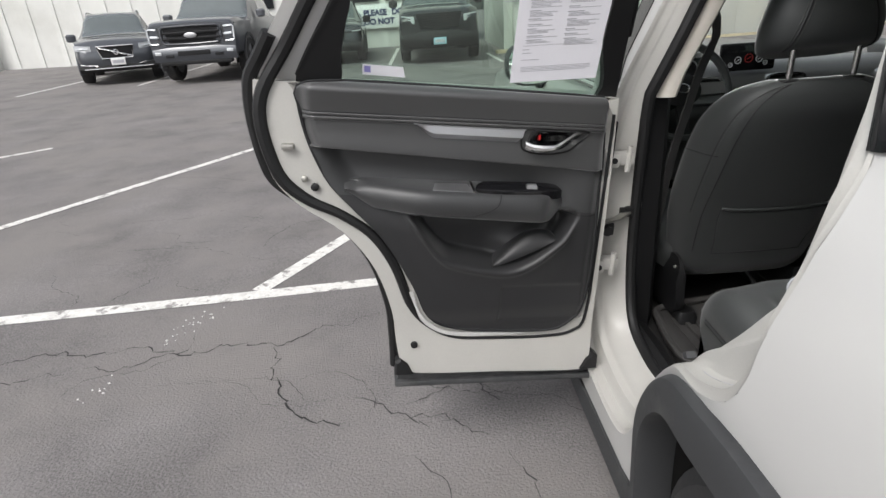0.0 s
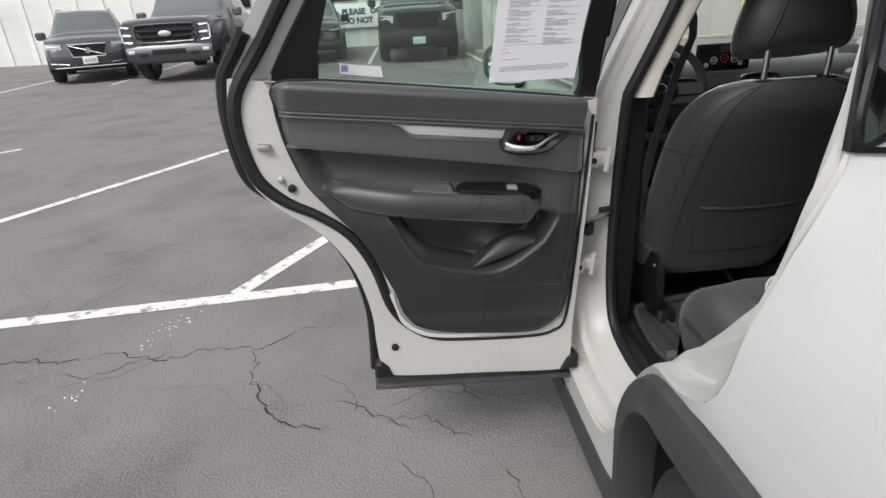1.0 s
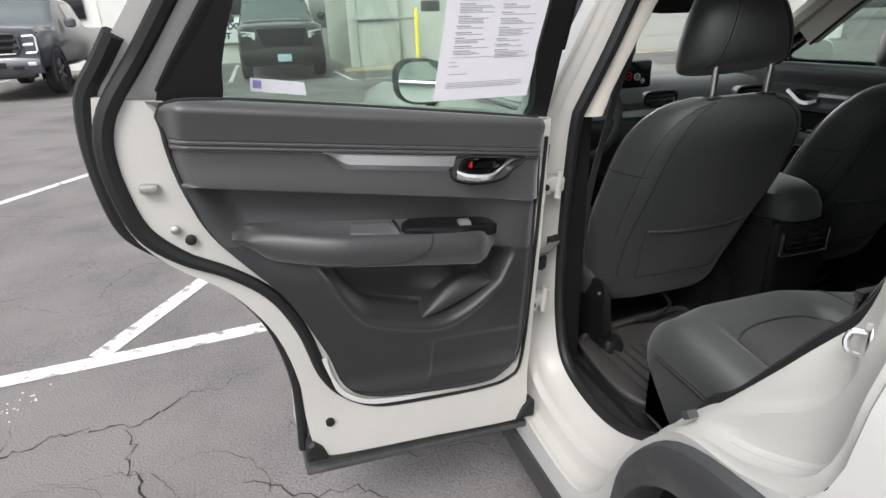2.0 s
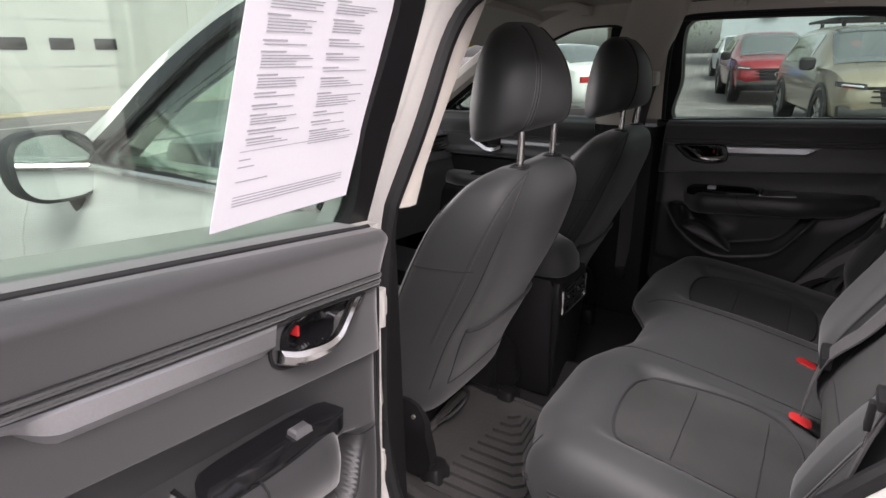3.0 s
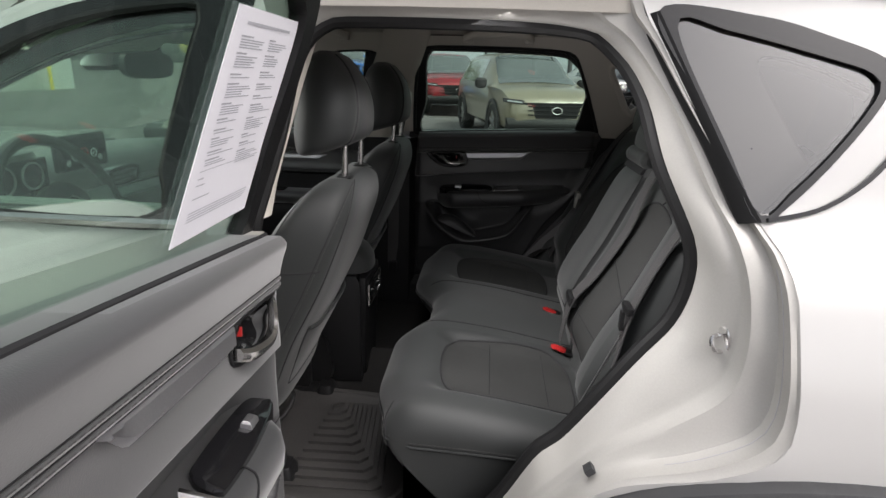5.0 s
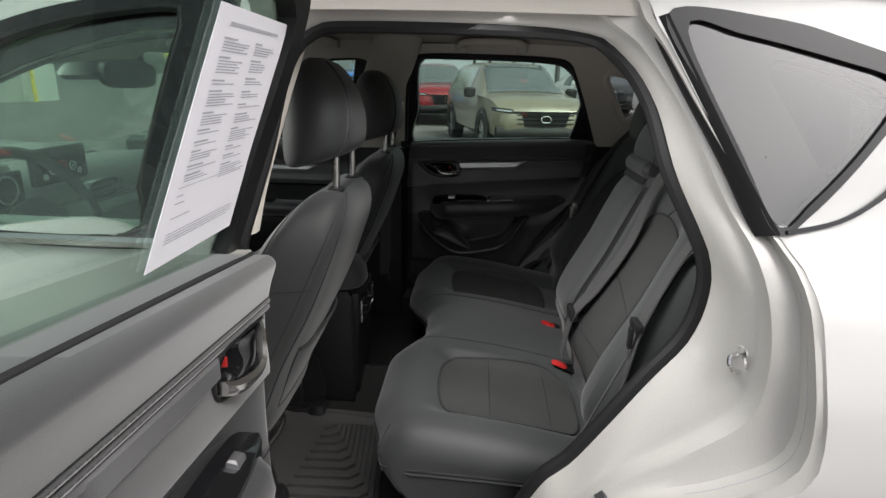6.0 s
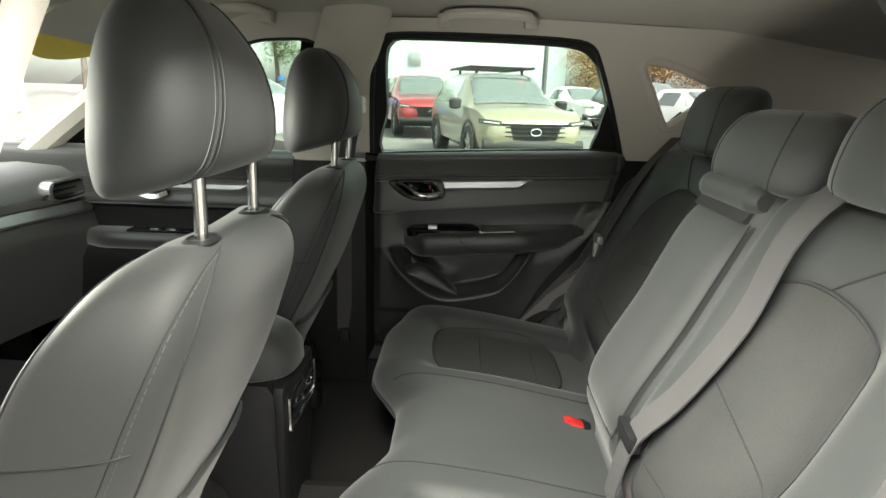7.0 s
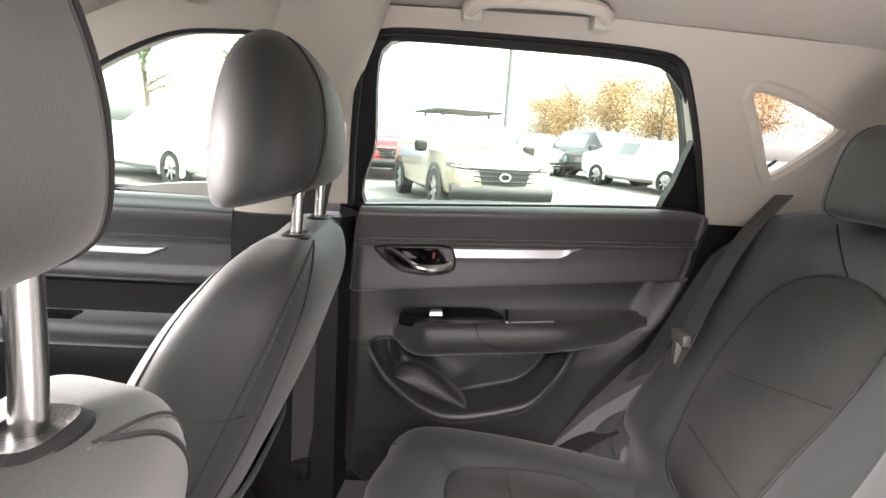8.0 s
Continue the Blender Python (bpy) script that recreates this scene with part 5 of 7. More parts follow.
for k in (-1, 1):
    off = -0.018
    plan = loop2([(off + k * 0.245, 1.075), (off + k * 0.30, 1.118), (off + k * 0.37, 1.130), (off + k * 0.44, 1.118), (off + k * 0.492, 1.075), (off + k * 0.50, 0.95), (off + k * 0.47, 0.78), (off + k * 0.45, 0.69), (off + k * 0.27, 0.69), (off + k * 0.25, 0.78), (off + k * 0.235, 0.95)], 70)
    owner = left if k < 0 else right
    part("back_insert", region(plan, [], lambda x, z: back_at(x, z, 0.0035), 0.03, lambda x, z: back_at(x, z, -0.004)), M_SUEDE, owner, "charcoal suede back insert", sharp=70)
    part("seam", tube([back_at(x, z, 0.003) for x, z in plan], 0.0030, 6, True), M_SEAM, owner)
    for q in ((0.25, 0.965, 0.485, 0.92), (0.255, 0.80, 0.465, 0.82)):
        part("seam", tube([back_at(off + k * (q[0] + (q[2] - q[0]) * f), q[1] + (q[3] - q[1]) * f, 0.0042) for f in np.linspace(0, 1, 16)], 0.0014, 5), M_SEAM, owner)
    part("seam", tube([back_at(off + k * 0.37 + k * 0.10 * f, 1.130 + 0.075 * abs(f), 0.001) for f in np.linspace(0, 1, 12)], 0.0014, 5), M_SEAM, owner)
    side = lambda a, b, k=k: Vector((k * (0.612 + 0.085 * a), (0.315 - 0.40 * (0.60 + 0.58 * b - 0.80) if k < 0 else 0.245 - 0.50 * (0.60 + 0.58 * b - 0.80)) + 0.012 + 0.040 * math.sin(math.pi * a) - 0.05 * a - 0.05 * ease(0.85, 1, b), 0.60 + 0.58 * b))
    bolster = part("side_bolster", sheet(side, 14, 30, lambda a, b, k=k: side(a, b, k) + Vector((0, -0.10, 0))), M_LEATHER, bench, "black padded side bolster")
    part("seam", tube([side(0.42, b) + Vector((0, 0.0005, 0)) for b in np.linspace(0.05, 0.92, 40)], 0.0012, 4), M_SEAM, bolster)
    part("stitching", stitches([side(0.47, b) + Vector((0, 0.0012, 0)) for b in np.linspace(0.05, 0.92, 40)], 0.0009), M_THREAD, bolster, "grey stitching")
for cx, w, h0, h1 in ((-0.395, 0.128, 1.225, 1.365), (0.345, 0.128, 1.220, 1.378), (-0.075, 0.160, 1.205, 1.332)):
    dy = -0.105 if cx > 0.2 else -0.02
    rows = spread([(h0, w * 0.80, 0.035, 0.120), (h0 + 0.012, w * 0.95, 0.058, 0.118), (h0 + 0.05, w, 0.066, 0.108), (h1 - 0.04, w * 0.96, 0.062, 0.098), (h1 - 0.01, w * 0.80, 0.045, 0.092), (h1, w * 0.5, 0.02, 0.09)], 18)
    pad = part("headrest", loft([ring_at(cx, c + dy, z, a, b, 36, 2.8) for z, a, b, c in rows]), M_LEATHER, bench, "black rear headrest", sharp=70)
    for k in (-1, 1):
        part("seam", tube([(cx + k * r[1] * 0.62, r[3] + dy + r[2] * 0.895, r[0]) for r in rows[1:-2]], 0.0014, 5), M_SEAM, pad)

# belts and buckles
def belt(name, points, width=0.046, normal=(0, 1, 0.4), label="grey belt webbing"):
    t = thing(name, label, "seat belt", points[0], "seat belts")
    part("webbing", ribbon(smooth_curve(points, 24), width, 0.003, normal), M_BELT, t)
    return t


b1 = belt("seat_belt", [(-0.325, 0.06, 1.255), (-0.32, 0.125, 1.252), back_at(-0.312, 1.18, 0.030), back_at(-0.295, 1.05, 0.022), back_at(-0.275, 0.92, 0.022), back_at(-0.252, 0.83, 0.026), back_at(-0.235, 0.70, 0.035)], 0.050, label="grey centre seat belt lying across the backrest")
part("tongue", join(box(-0.275, -0.205, 0.322, 0.342, 0.815, 0.843, 0.005), box(-0.228, -0.205, 0.325, 0.338, 0.765, 0.82, 0.003)), M_HARD, b1, "black buckle tongue")
b2 = belt("seat_belt", [(-0.66, 0.13, 1.30), (-0.655, 0.185, 1.20), (-0.645, 0.235, 1.10), (-0.652, 0.285, 0.98), (-0.66, 0.31, 0.86), (-0.665, 0.34, 0.70)], normal=(0.15, 1, 0.4), label="grey outer seat belt hanging at the pillar")
part("tongue", join(box(-0.682, -0.636, 0.288, 0.302, 0.978, 0.993, 0.003), box(-0.668, -0.654, 0.300, 0.308, 0.940, 0.980, 0.002)), M_HARD, b2, "black buckle tongue")
part("tongue_plate", box(-0.666, -0.656, 0.301, 0.3045, 0.915, 0.942, 0.001), M_CHROME, b2, "steel buckle plate")
b3 = belt("seat_belt", [(0.63, 0.0, 1.24), (0.605, 0.085, 1.15), (0.57, 0.165, 1.02), (0.545, 0.205, 0.95), (0.57, 0.25, 0.80), (0.60, 0.30, 0.68)], normal=(-0.15, 1, 0.4), label="grey outer seat belt hanging at the far pillar")
part("tongue", join(box(0.520, 0.575, 0.205, 0.222, 0.942, 0.965, 0.004), box(0.538, 0.556, 0.212, 0.225, 0.90, 0.945, 0.003)), M_STEEL, b3, "steel buckle tongue")
b4 = belt("seat_belt", [(-0.60, 1.01, 1.385), (-0.525, 1.085, 1.29), (-0.548, 1.10, 1.20), (-0.572, 1.105, 1.09), (-0.61, 1.11, 0.90), (-0.645, 1.12, 0.52)], 0.044, (0.6, -0.8, 0), "black front belt webbing hanging at the pillar")
part("belt_guide", box(-0.630, -0.580, 0.99, 1.03, 1.36, 1.41, 0.008), M_PILLAR, b4, "light grey belt guide")
b5 = belt("seat_belt", [(0.535, 0.905, 1.315), (0.575, 0.945, 1.16), (0.608, 0.962, 0.96), (0.628, 0.970, 0.74), (0.636, 0.974, 0.60)], 0.046, (-0.9, -0.45, 0), "dark grey front belt hanging at the far pillar")
part("belt_guide", box(0.515, 0.565, 0.885, 0.920, 1.285, 1.330, 0.008), M_PILLAR, b5, "light grey belt guide")
part("belt_anchor", box(0.615, 0.650, 0.955, 0.990, 0.560, 0.605, 0.006), M_HARD, b5, "black belt anchor")
for bx in (0.058, -0.210):
    bk = thing("belt_buckle", "black belt buckle with a red release button", "belt buckle", (bx, 0.33, 0.655), "belt buckles")
    part("buckle_body", loft([ring_at(bx, 0.285 + 0.045 * f, 0.632 + 0.024 * f, 0.021, 0.012, 16) for f in (0, 0.5, 1.0)]), M_HARD, bk)
    part("release_button", loft([ring_at(bx, 0.326 + 0.034 * f, 0.652 + 0.013 * f, 0.018 - 0.003 * f, 0.010, 16) for f in (0, 0.5, 0.9, 1.0)]), M_RED, bk, "red release button")

# floor mat with ribs
mat_thing = thing("floor_mat", "grey-black ribbed rubber floor mat behind the driver seat", "floor mat", (-0.40, 0.95, 0.41))
MAT = [(-0.60, 0.76), (-0.22, 0.74), (-0.18, 0.86), (-0.17, 1.12), (-0.24, 1.17), (-0.55, 1.13), (-0.62, 1.05)]
part("mat_base", region(loop2(MAT, 60), [], lambda x, y: Vector((x, y, 0.424 + 0.02 * ease(0.06, 0.0, min(abs(x + 0.62), abs(x + 0.17))))), 0.03, lambda x, y: Vector((x, y, 0.404))), M_MAT, mat_thing)
part("mat_rim", tube([(x, y, 0.436) for x, y in loop2(MAT, 60)], 0.012, 8, True), M_MAT, mat_thing)
for i in range(11):
    x, yk = -0.575 + 0.034 * i, 0.80 + 0.018 * i
    pts = [(x, 1.05 - 0.004 * i, 0.428), (x + 0.004, yk + 0.02, 0.428), (x + 0.018, yk + 0.004, 0.428), (-0.215, yk + 0.30 * (-0.215 - x) * 0.35, 0.428)]
    part("mat_rib", ribbon([Vector(p) for p in pts], 0.011, 0.012, (0, 0, 1)), M_MAT, mat_thing)

# ---- front doors, dashboard and cabin ----
for s in (-1, 1):
    name = "closed white front door of the car" if s < 0 else "closed white front door with black lining"
    fd = thing("front_door", name, "car door", (s * 0.80, 1.6, 0.30), "front doors")
    outline = loop2([(1.115, 1.155), (1.125, 0.75), (1.105, 0.40), (1.165, 0.345), (1.9, 0.335), (2.095, 0.375), (2.125, 0.70), (2.115, 1.10), (1.9, 1.145), (1.5, 1.152)], 70)
    part("outer_skin", region(outline, [], flank(s, 0.0), 0.06, flank(s, -0.02)), M_WHITE, fd)
    glass_o = [(1.145, 1.160), (1.128, 1.243), (1.113, 1.331), (1.094, 1.430), (1.080, 1.495), (1.10, 1.511), (1.161, 1.507), (1.276, 1.489), (1.394, 1.452), (1.515, 1.388), (1.64, 1.303), (1.73, 1.236), (1.81, 1.165), (1.5, 1.160)]
    frame_o = loop2([(1.065, 1.15), (1.055, 1.25), (1.02, 1.40), (0.985, 1.530), (1.02, 1.541), (1.16, 1.531), (1.28, 1.514), (1.37, 1.490), (1.46, 1.454), (1.555, 1.406), (1.65, 1.347), (1.79, 1.241), (1.92, 1.166), (2.05, 1.150), (1.5, 1.148)], 90)
    hole = loop2(glass_o, 60)
    part("window_frame", region(frame_o, [hole], flank(s, 0.003), 0.05, flank(s, -0.045), grid=False), M_GLOSS, fd, "gloss black window frame")
    part("window_seal", tube([flank(s, -0.004)(y, z) for y, z in hole], 0.008, 6, True), M_RUBBER, fd, "black rubber glass seal")
    part("window_pane", region(hole, [], flank(s, -0.012), 0.08, flank(s, -0.016)), M_WINDOW, fd, "greenish window glass").visible_shadow = False
    part("belt_strip", tube([flank(s, 0.008)(y, 1.155) for y in np.linspace(1.07, 2.08, 20)], 0.009, 6), M_CHROME, fd, "bright belt strip")
    part("door_handle", tube(smooth_curve([flank(s, 0.012)(1.18, 1.02), flank(s, 0.045)(1.21, 1.022), flank(s, 0.045)(1.34, 1.022), flank(s, 0.012)(1.37, 1.02)], 14), 0.014, 8), M_WHITE, fd)
    def lin(y, z, s=s):
        """Inner face: padded top, band with the bar, a crease, and a hollow below it."""
        x = 0.668 - 0.016 * hump(1.060, 1.20, z) + 0.030 * ease(1.135, 1.158, z) - 0.006 * hump(0.972, 1.020, z)
        return Vector((s * (x + 0.034 * ease(0.982, 0.968, z) * ease(0.80, 0.90, z)), y, z))

    near = lambda z: 1.125 - 0.01 * ease(1.0, 0.6, z)
    far = lambda z: 2.02 + 0.05 * ease(0.7, 1.1, z)
    strip = lambda z0, z1: sheet(lambda a, b: lin(near(z0 + (z1 - z0) * b) + (far(1) - near(1)) * a, z0 + (z1 - z0) * b), 24, 40, lambda a, b: Vector((s * 0.742, near(1) + (far(1) - near(1)) * a, z0 + (z1 - z0) * b)))
    lining = part("lining", strip(0.978, 1.158), M_SOFT, fd, "charcoal padded door lining", sharp=60)
    part("lower_lining", strip(0.45, 0.977), M_HARD, fd, "black plastic lower door lining", sharp=60)
    for q in (1.078, 1.070):
        part("piping", tube([lin(y, q) + Vector((-s * 0.0005, 0, 0)) for y in np.linspace(1.13, 2.04, 30)], 0.0028, 6), M_SOFT, lining)
    part("crease", tube([lin(y, 0.983) + Vector((-s * 0.0008, 0, 0)) for y in np.linspace(1.13, 2.04, 30)], 0.0030, 6), M_SOFT, lining)
    bar = []
    for f in np.linspace(0, 1, 16):
        y, hi, lo = 1.262 + 0.262 * f, 1.056, 1.030 + 0.024 * ease(0.16, 0.0, f)
        bar.append([lin(y, hi - (hi - lo) * g) + Vector((-s * o, 0, 0)) for g, o in ((0, 0.0), (0.12, 0.009), (0.60, 0.011), (0.75, 0.007), (1, 0.0))])
    part("silver_bar", loft(bar), M_SILVER, fd, "brushed silver trim bar")
    dish = part("handle_dish", region(loop2([(1.525, 1.058), (1.60, 1.062), (1.672, 1.054), (1.665, 1.035), (1.62, 1.008), (1.56, 1.004), (1.522, 1.020)], 40), [], lambda y, z: lin(y, z) + Vector((-s * 0.002, 0, 0)), 0.012, lambda y, z: lin(y, z) + Vector((s * 0.01, 0, 0))), M_GLOSS, fd, "black handle recess")
    part("grip", ribbon(smooth_curve([lin(1.525, 1.022) + Vector((-s * 0.010, 0, 0)), lin(1.555, 1.012) + Vector((-s * 0.022, 0, 0)), lin(1.59, 1.016) + Vector((-s * 0.024, 0, 0)), lin(1.63, 1.036) + Vector((-s * 0.018, 0, 0)), lin(1.67, 1.052) + Vector((-s * 0.006, 0, 0))], 20), 0.014, 0.010, (-s, 0, 0.3)), M_CHROME, dish, "chrome door handle")
    arm = []
    for f in np.linspace(0, 1, 22):
        y, w = 1.16 + 0.70 * f, 0.070 * ease(-0.03, 0.12, f) * ease(1.02, 0.80, f)
        arm.append([(s * (0.70 - (0.70 - (0.690 - w)) * u), y, z) for u, z in ((0, 0.900), (0.70, 0.899), (0.93, 0.892), (1, 0.876), (0.95, 0.856), (0.75, 0.842), (0, 0.835))])
    part("armrest", loft(arm), M_SOFT, fd, "padded armrest", sharp=50)
    plate = part("switch_plate", box(*sorted((s * 0.640, s * 0.684)), 1.45, 1.66, 0.896, 0.905, 0.003), M_GLOSS, fd, "gloss black switch plate")
    for y in (1.51, 1.56):
        part("window_switch", box(*sorted((s * 0.650, s * 0.668)), y, y + 0.028, 0.904, 0.910, 0.002), M_CHROME, plate, "chrome-edged window switch")
    # wing mirror
    base = Vector((s * 0.888, 1.83, 1.168))
    mirror = part("wing_mirror", loft([[base + Vector((s * a * math.copysign(abs(math.cos(t)) ** 0.72, math.cos(t)), d - 0.03 * math.cos(t), b * math.copysign(abs(math.sin(t)) ** 0.72, math.sin(t)) + 0.008 * math.cos(t))) for t in np.linspace(0, 2 * math.pi, 24, endpoint=False)] for d, a, b in ((0.10, 0.05, 0.03), (0.075, 0.088, 0.064), (0.02, 0.104, 0.080), (-0.03, 0.103, 0.079), (-0.035, 0.095, 0.071))]), M_CLAD if s < 0 else M_WHITE, fd, "wing mirror housing")
    part("mirror_glass", loft([[base + Vector((s * a * math.copysign(abs(math.cos(t)) ** 0.72, math.cos(t)), d - 0.03 * math.cos(t), b * math.copysign(abs(math.sin(t)) ** 0.72, math.sin(t)) + 0.008 * math.cos(t))) for t in np.linspace(0, 2 * math.pi, 24, endpoint=False)] for d, a, b in ((-0.030, 0.094, 0.070), (-0.037, 0.094, 0.070))]), material("mirror", (0.8, 0.82, 0.82), 0.03, 1.0, vary=0.01, bump=0), mirror, "mirror glass")
    part("mirror_arm", tube([base + Vector((-s * 0.04, 0.03, -0.05)), base + Vector((-s * 0.06, 0.04, -0.085)), base + Vector((-s * 0.075, 0.05, -0.12))], 0.030, 10), M_HARD, mirror, "black mirror arm")

dash = thing("dashboard", "black soft dashboard with a silver trim strip", "dashboard", (0, 2.05, 0.62))
DASH = [(1.93, 0.62), (1.90, 0.80), (1.86, 0.90), (1.875, 0.955), (1.90, 0.985), (1.86, 1.02), (1.87, 1.06), (1.92, 1.095), (2.05, 1.105), (2.28, 1.085), (2.28, 0.62)]
part("dash_body", loft([[(x, y - 0.08 * (x / 0.72) ** 2, z) for y, z in DASH] for x in np.linspace(-0.70, 0.70, 29)]), M_SOFT, dash, sharp=50)
part("dash_strip", loft([[(x, y - 0.08 * (x / 0.72) ** 2, z) for y, z in ((1.868, 0.952), (1.862, 0.962), (1.872, 0.988), (1.90, 0.988))] for x in np.linspace(-0.69, 0.69, 29)]), M_SILVER, dash, "brushed silver dash strip")
for vx in (-0.62, -0.17, 0.17, 0.60):
    vent = part("air_vent", loft([[(vx + a * 0.085 * math.copysign(abs(math.cos(t)) ** 0.6, math.cos(t)), 1.848 + d - 0.08 * (vx / 0.72) ** 2, 1.035 + a * 0.032 * math.copysign(abs(math.sin(t)) ** 0.6, math.sin(t))) for t in np.linspace(0, 2 * math.pi, 24, endpoint=False)] for a, d in ((1, 0.05), (1, 0.0), (0.85, 0.0), (0.8, 0.03))]), M_CHROME, dash, "chrome-rimmed air vent")
    for k in range(3):
        part("slat", box(vx - 0.068, vx + 0.068, 1.856 - 0.08 * (vx / 0.72) ** 2, 1.872 - 0.08 * (vx / 0.72) ** 2, 1.017 + 0.017 * k, 1.022 + 0.017 * k), M_HARD, vent)
M_ICON = material("display_icon", (0.55, 0.56, 0.58), 0.5, vary=0.02, bump=0)
screen_ = part("display", box(-0.105, 0.125, 1.862, 1.880, 1.082, 1.190, 0.010), M_GLOSS, dash, "black centre display with round icons")
for ix, iz, ir, im in ((-0.062, 1.108, 0.008, M_ICON), (-0.032, 1.125, 0.013, M_ICON), (0.012, 1.131, 0.016, M_RED), (0.055, 1.127, 0.013, M_ICON), (0.082, 1.110, 0.008, M_ICON)):
    part("icon", tube([(ix + ir * math.cos(t), 1.8605, iz + ir * math.sin(t)) for t in np.linspace(0, 2 * math.pi, 16, endpoint=False)], 0.0018, 4, True), im, screen_)
    part("icon", tube([(ix - ir * 0.4, 1.8605, iz - ir * 0.3), (ix + ir * 0.4, 1.8605, iz + ir * 0.3)], 0.0018, 4), im, screen_)
part("binnacle", loft([ring_at(-0.3465, 1.93, z, a, b, 24) for z, a, b in ((1.04, 0.20, 0.09), (1.13, 0.20, 0.10), (1.165, 0.18, 0.10), (1.172, 0.13, 0.07))]), M_SOFT, dash, "instrument hood")
part("instruments", box(-0.50, -0.19, 1.825, 1.835, 1.06, 1.15, 0.004), M_GLOSS, dash, "black instrument panel")
for gx in (-0.44, -0.3465, -0.25):
    part("dial", tube([(gx + 0.036 * math.cos(t), 1.822, 1.105 + 0.036 * math.sin(t)) for t in np.linspace(0, 2 * math.pi, 24, endpoint=False)], 0.003, 5, True), M_SILVER, dash, "dial ring")

wheel = thing("steering_wheel", "black leather steering wheel with silver spokes", "steering wheel", (-0.3465, 1.70, 0.98))
tilt = pose(-0.35, 1.655, 1.052, 66, 0, 0)
part("wheel_rim", tube([tilt @ Vector((0.182 * math.cos(t), 0.182 * math.sin(t), 0)) for t in np.linspace(0, 2 * math.pi, 40, endpoint=False)], 0.015, 10, True), M_LEATHER, wheel)
part("hub", loft([[tilt @ Vector((a * math.cos(t), a * 0.85 * math.sin(t), h)) for t in np.linspace(0, 2 * math.pi, 24, endpoint=False)] for a, h in ((0.05, -0.08), (0.075, -0.02), (0.075, 0.01), (0.05, 0.022))]), M_HARD, wheel)
for a in (0, math.pi, -math.pi / 2):
    part("spoke", loft([[tilt @ Vector((q * math.cos(a) - w * math.sin(a), q * math.sin(a) + w * math.cos(a), h)) for w, h in ((-0.022, -0.008), (0.022, -0.008), (0.022, 0.006), (-0.022, 0.006))] for q in (0.06, 0.18)]), M_SILVER if a >= 0 else M_HARD, wheel)
part("wheel_badge", tube([tilt @ Vector((0.022 * math.cos(t), 0.017 * math.sin(t), 0.024)) for t in np.linspace(0, 2 * math.pi, 20, endpoint=False)], 0.003, 5, True), M_CHROME, wheel, "plain bright oval badge")
part("column", tube([tilt @ Vector((0, 0, -0.06)), tilt @ Vector((0, 0, -0.26))], 0.045, 12), M_HARD, wheel)

console = thing("centre_console", "black centre console with padded lid and rear air vents", "console", (-0.01, 1.2, 0.44))
part("console_body", loft([[(x, y, z) for x, z in ((-0.100, 0.44), (-0.106, 0.72 + d), (-0.096, 0.755 + d), (0.096, 0.755 + d), (0.106, 0.72 + d), (0.100, 0.44))] for y, d in ((0.950, 0.02), (0.965, 0.045), (1.3, 0.045), (1.42, -0.03), (1.9, -0.02))]), M_HARD, console)
lid = part("armrest_lid", loft([ring_at(-0.002, 1.120, z, a, b, 40, 3.2) for z, a, b in ((0.800, 0.088, 0.186), (0.806, 0.095, 0.194), (0.842, 0.093, 0.191), (0.872, 0.088, 0.172), (0.894, 0.062, 0.138), (0.904, 0.034, 0.09))]), M_LEATHER, console, "black padded armrest lid")
part("lid_gap", loft([ring_at(-0.002, 1.120, z, 0.086, 0.184, 40, 3.2) for z in (0.790, 0.802)]), M_SEAM, lid)
back_plate = part("rear_panel", loft([ring_at(0.0, 0.952 - 0.010 * ease(0.5, 0.7, z), z, a, 0.014, 24, 5) for z, a in ((0.46, 0.082), (0.56, 0.092), (0.70, 0.102), (0.785, 0.104), (0.797, 0.096))]), M_HARD, console, "black rear console panel")
part("vent_frame", tube(smooth_curve([(-0.086, 0.926, 0.772), (-0.085, 0.926, 0.712), (-0.078, 0.926, 0.703), (0.074, 0.926, 0.703), (0.082, 0.926, 0.712), (0.083, 0.926, 0.772)], 30), 0.0045, 6), M_CHROME, console, "chrome vent trim")
for k in (-1, 1):
    vent = part("rear_vent", box(k * 0.038 - 0.033, k * 0.038 + 0.033, 0.924, 0.934, 0.712, 0.775, 0.004), M_GLOSS, console, "black rear air vent")
    part("vent_tab", box(k * 0.038 - 0.014, k * 0.038 + 0.014, 0.918, 0.926, 0.742, 0.746, 0.001), M_CHROME, vent, "chrome vent tab")
    for q in range(3):
        part("slat", box(k * 0.038 - 0.030, k * 0.038 + 0.030, 0.920, 0.928, 0.722 + 0.017 * q, 0.726 + 0.017 * q), M_HARD, vent)
part("gear_lever", loft([ring_at(-0.0, 1.62, z, a, a, 16) for z, a in ((0.72, 0.035), (0.76, 0.018), (0.80, 0.022), (0.84, 0.026), (0.86, 0.018))]), M_LEATHER, console, "gear lever")

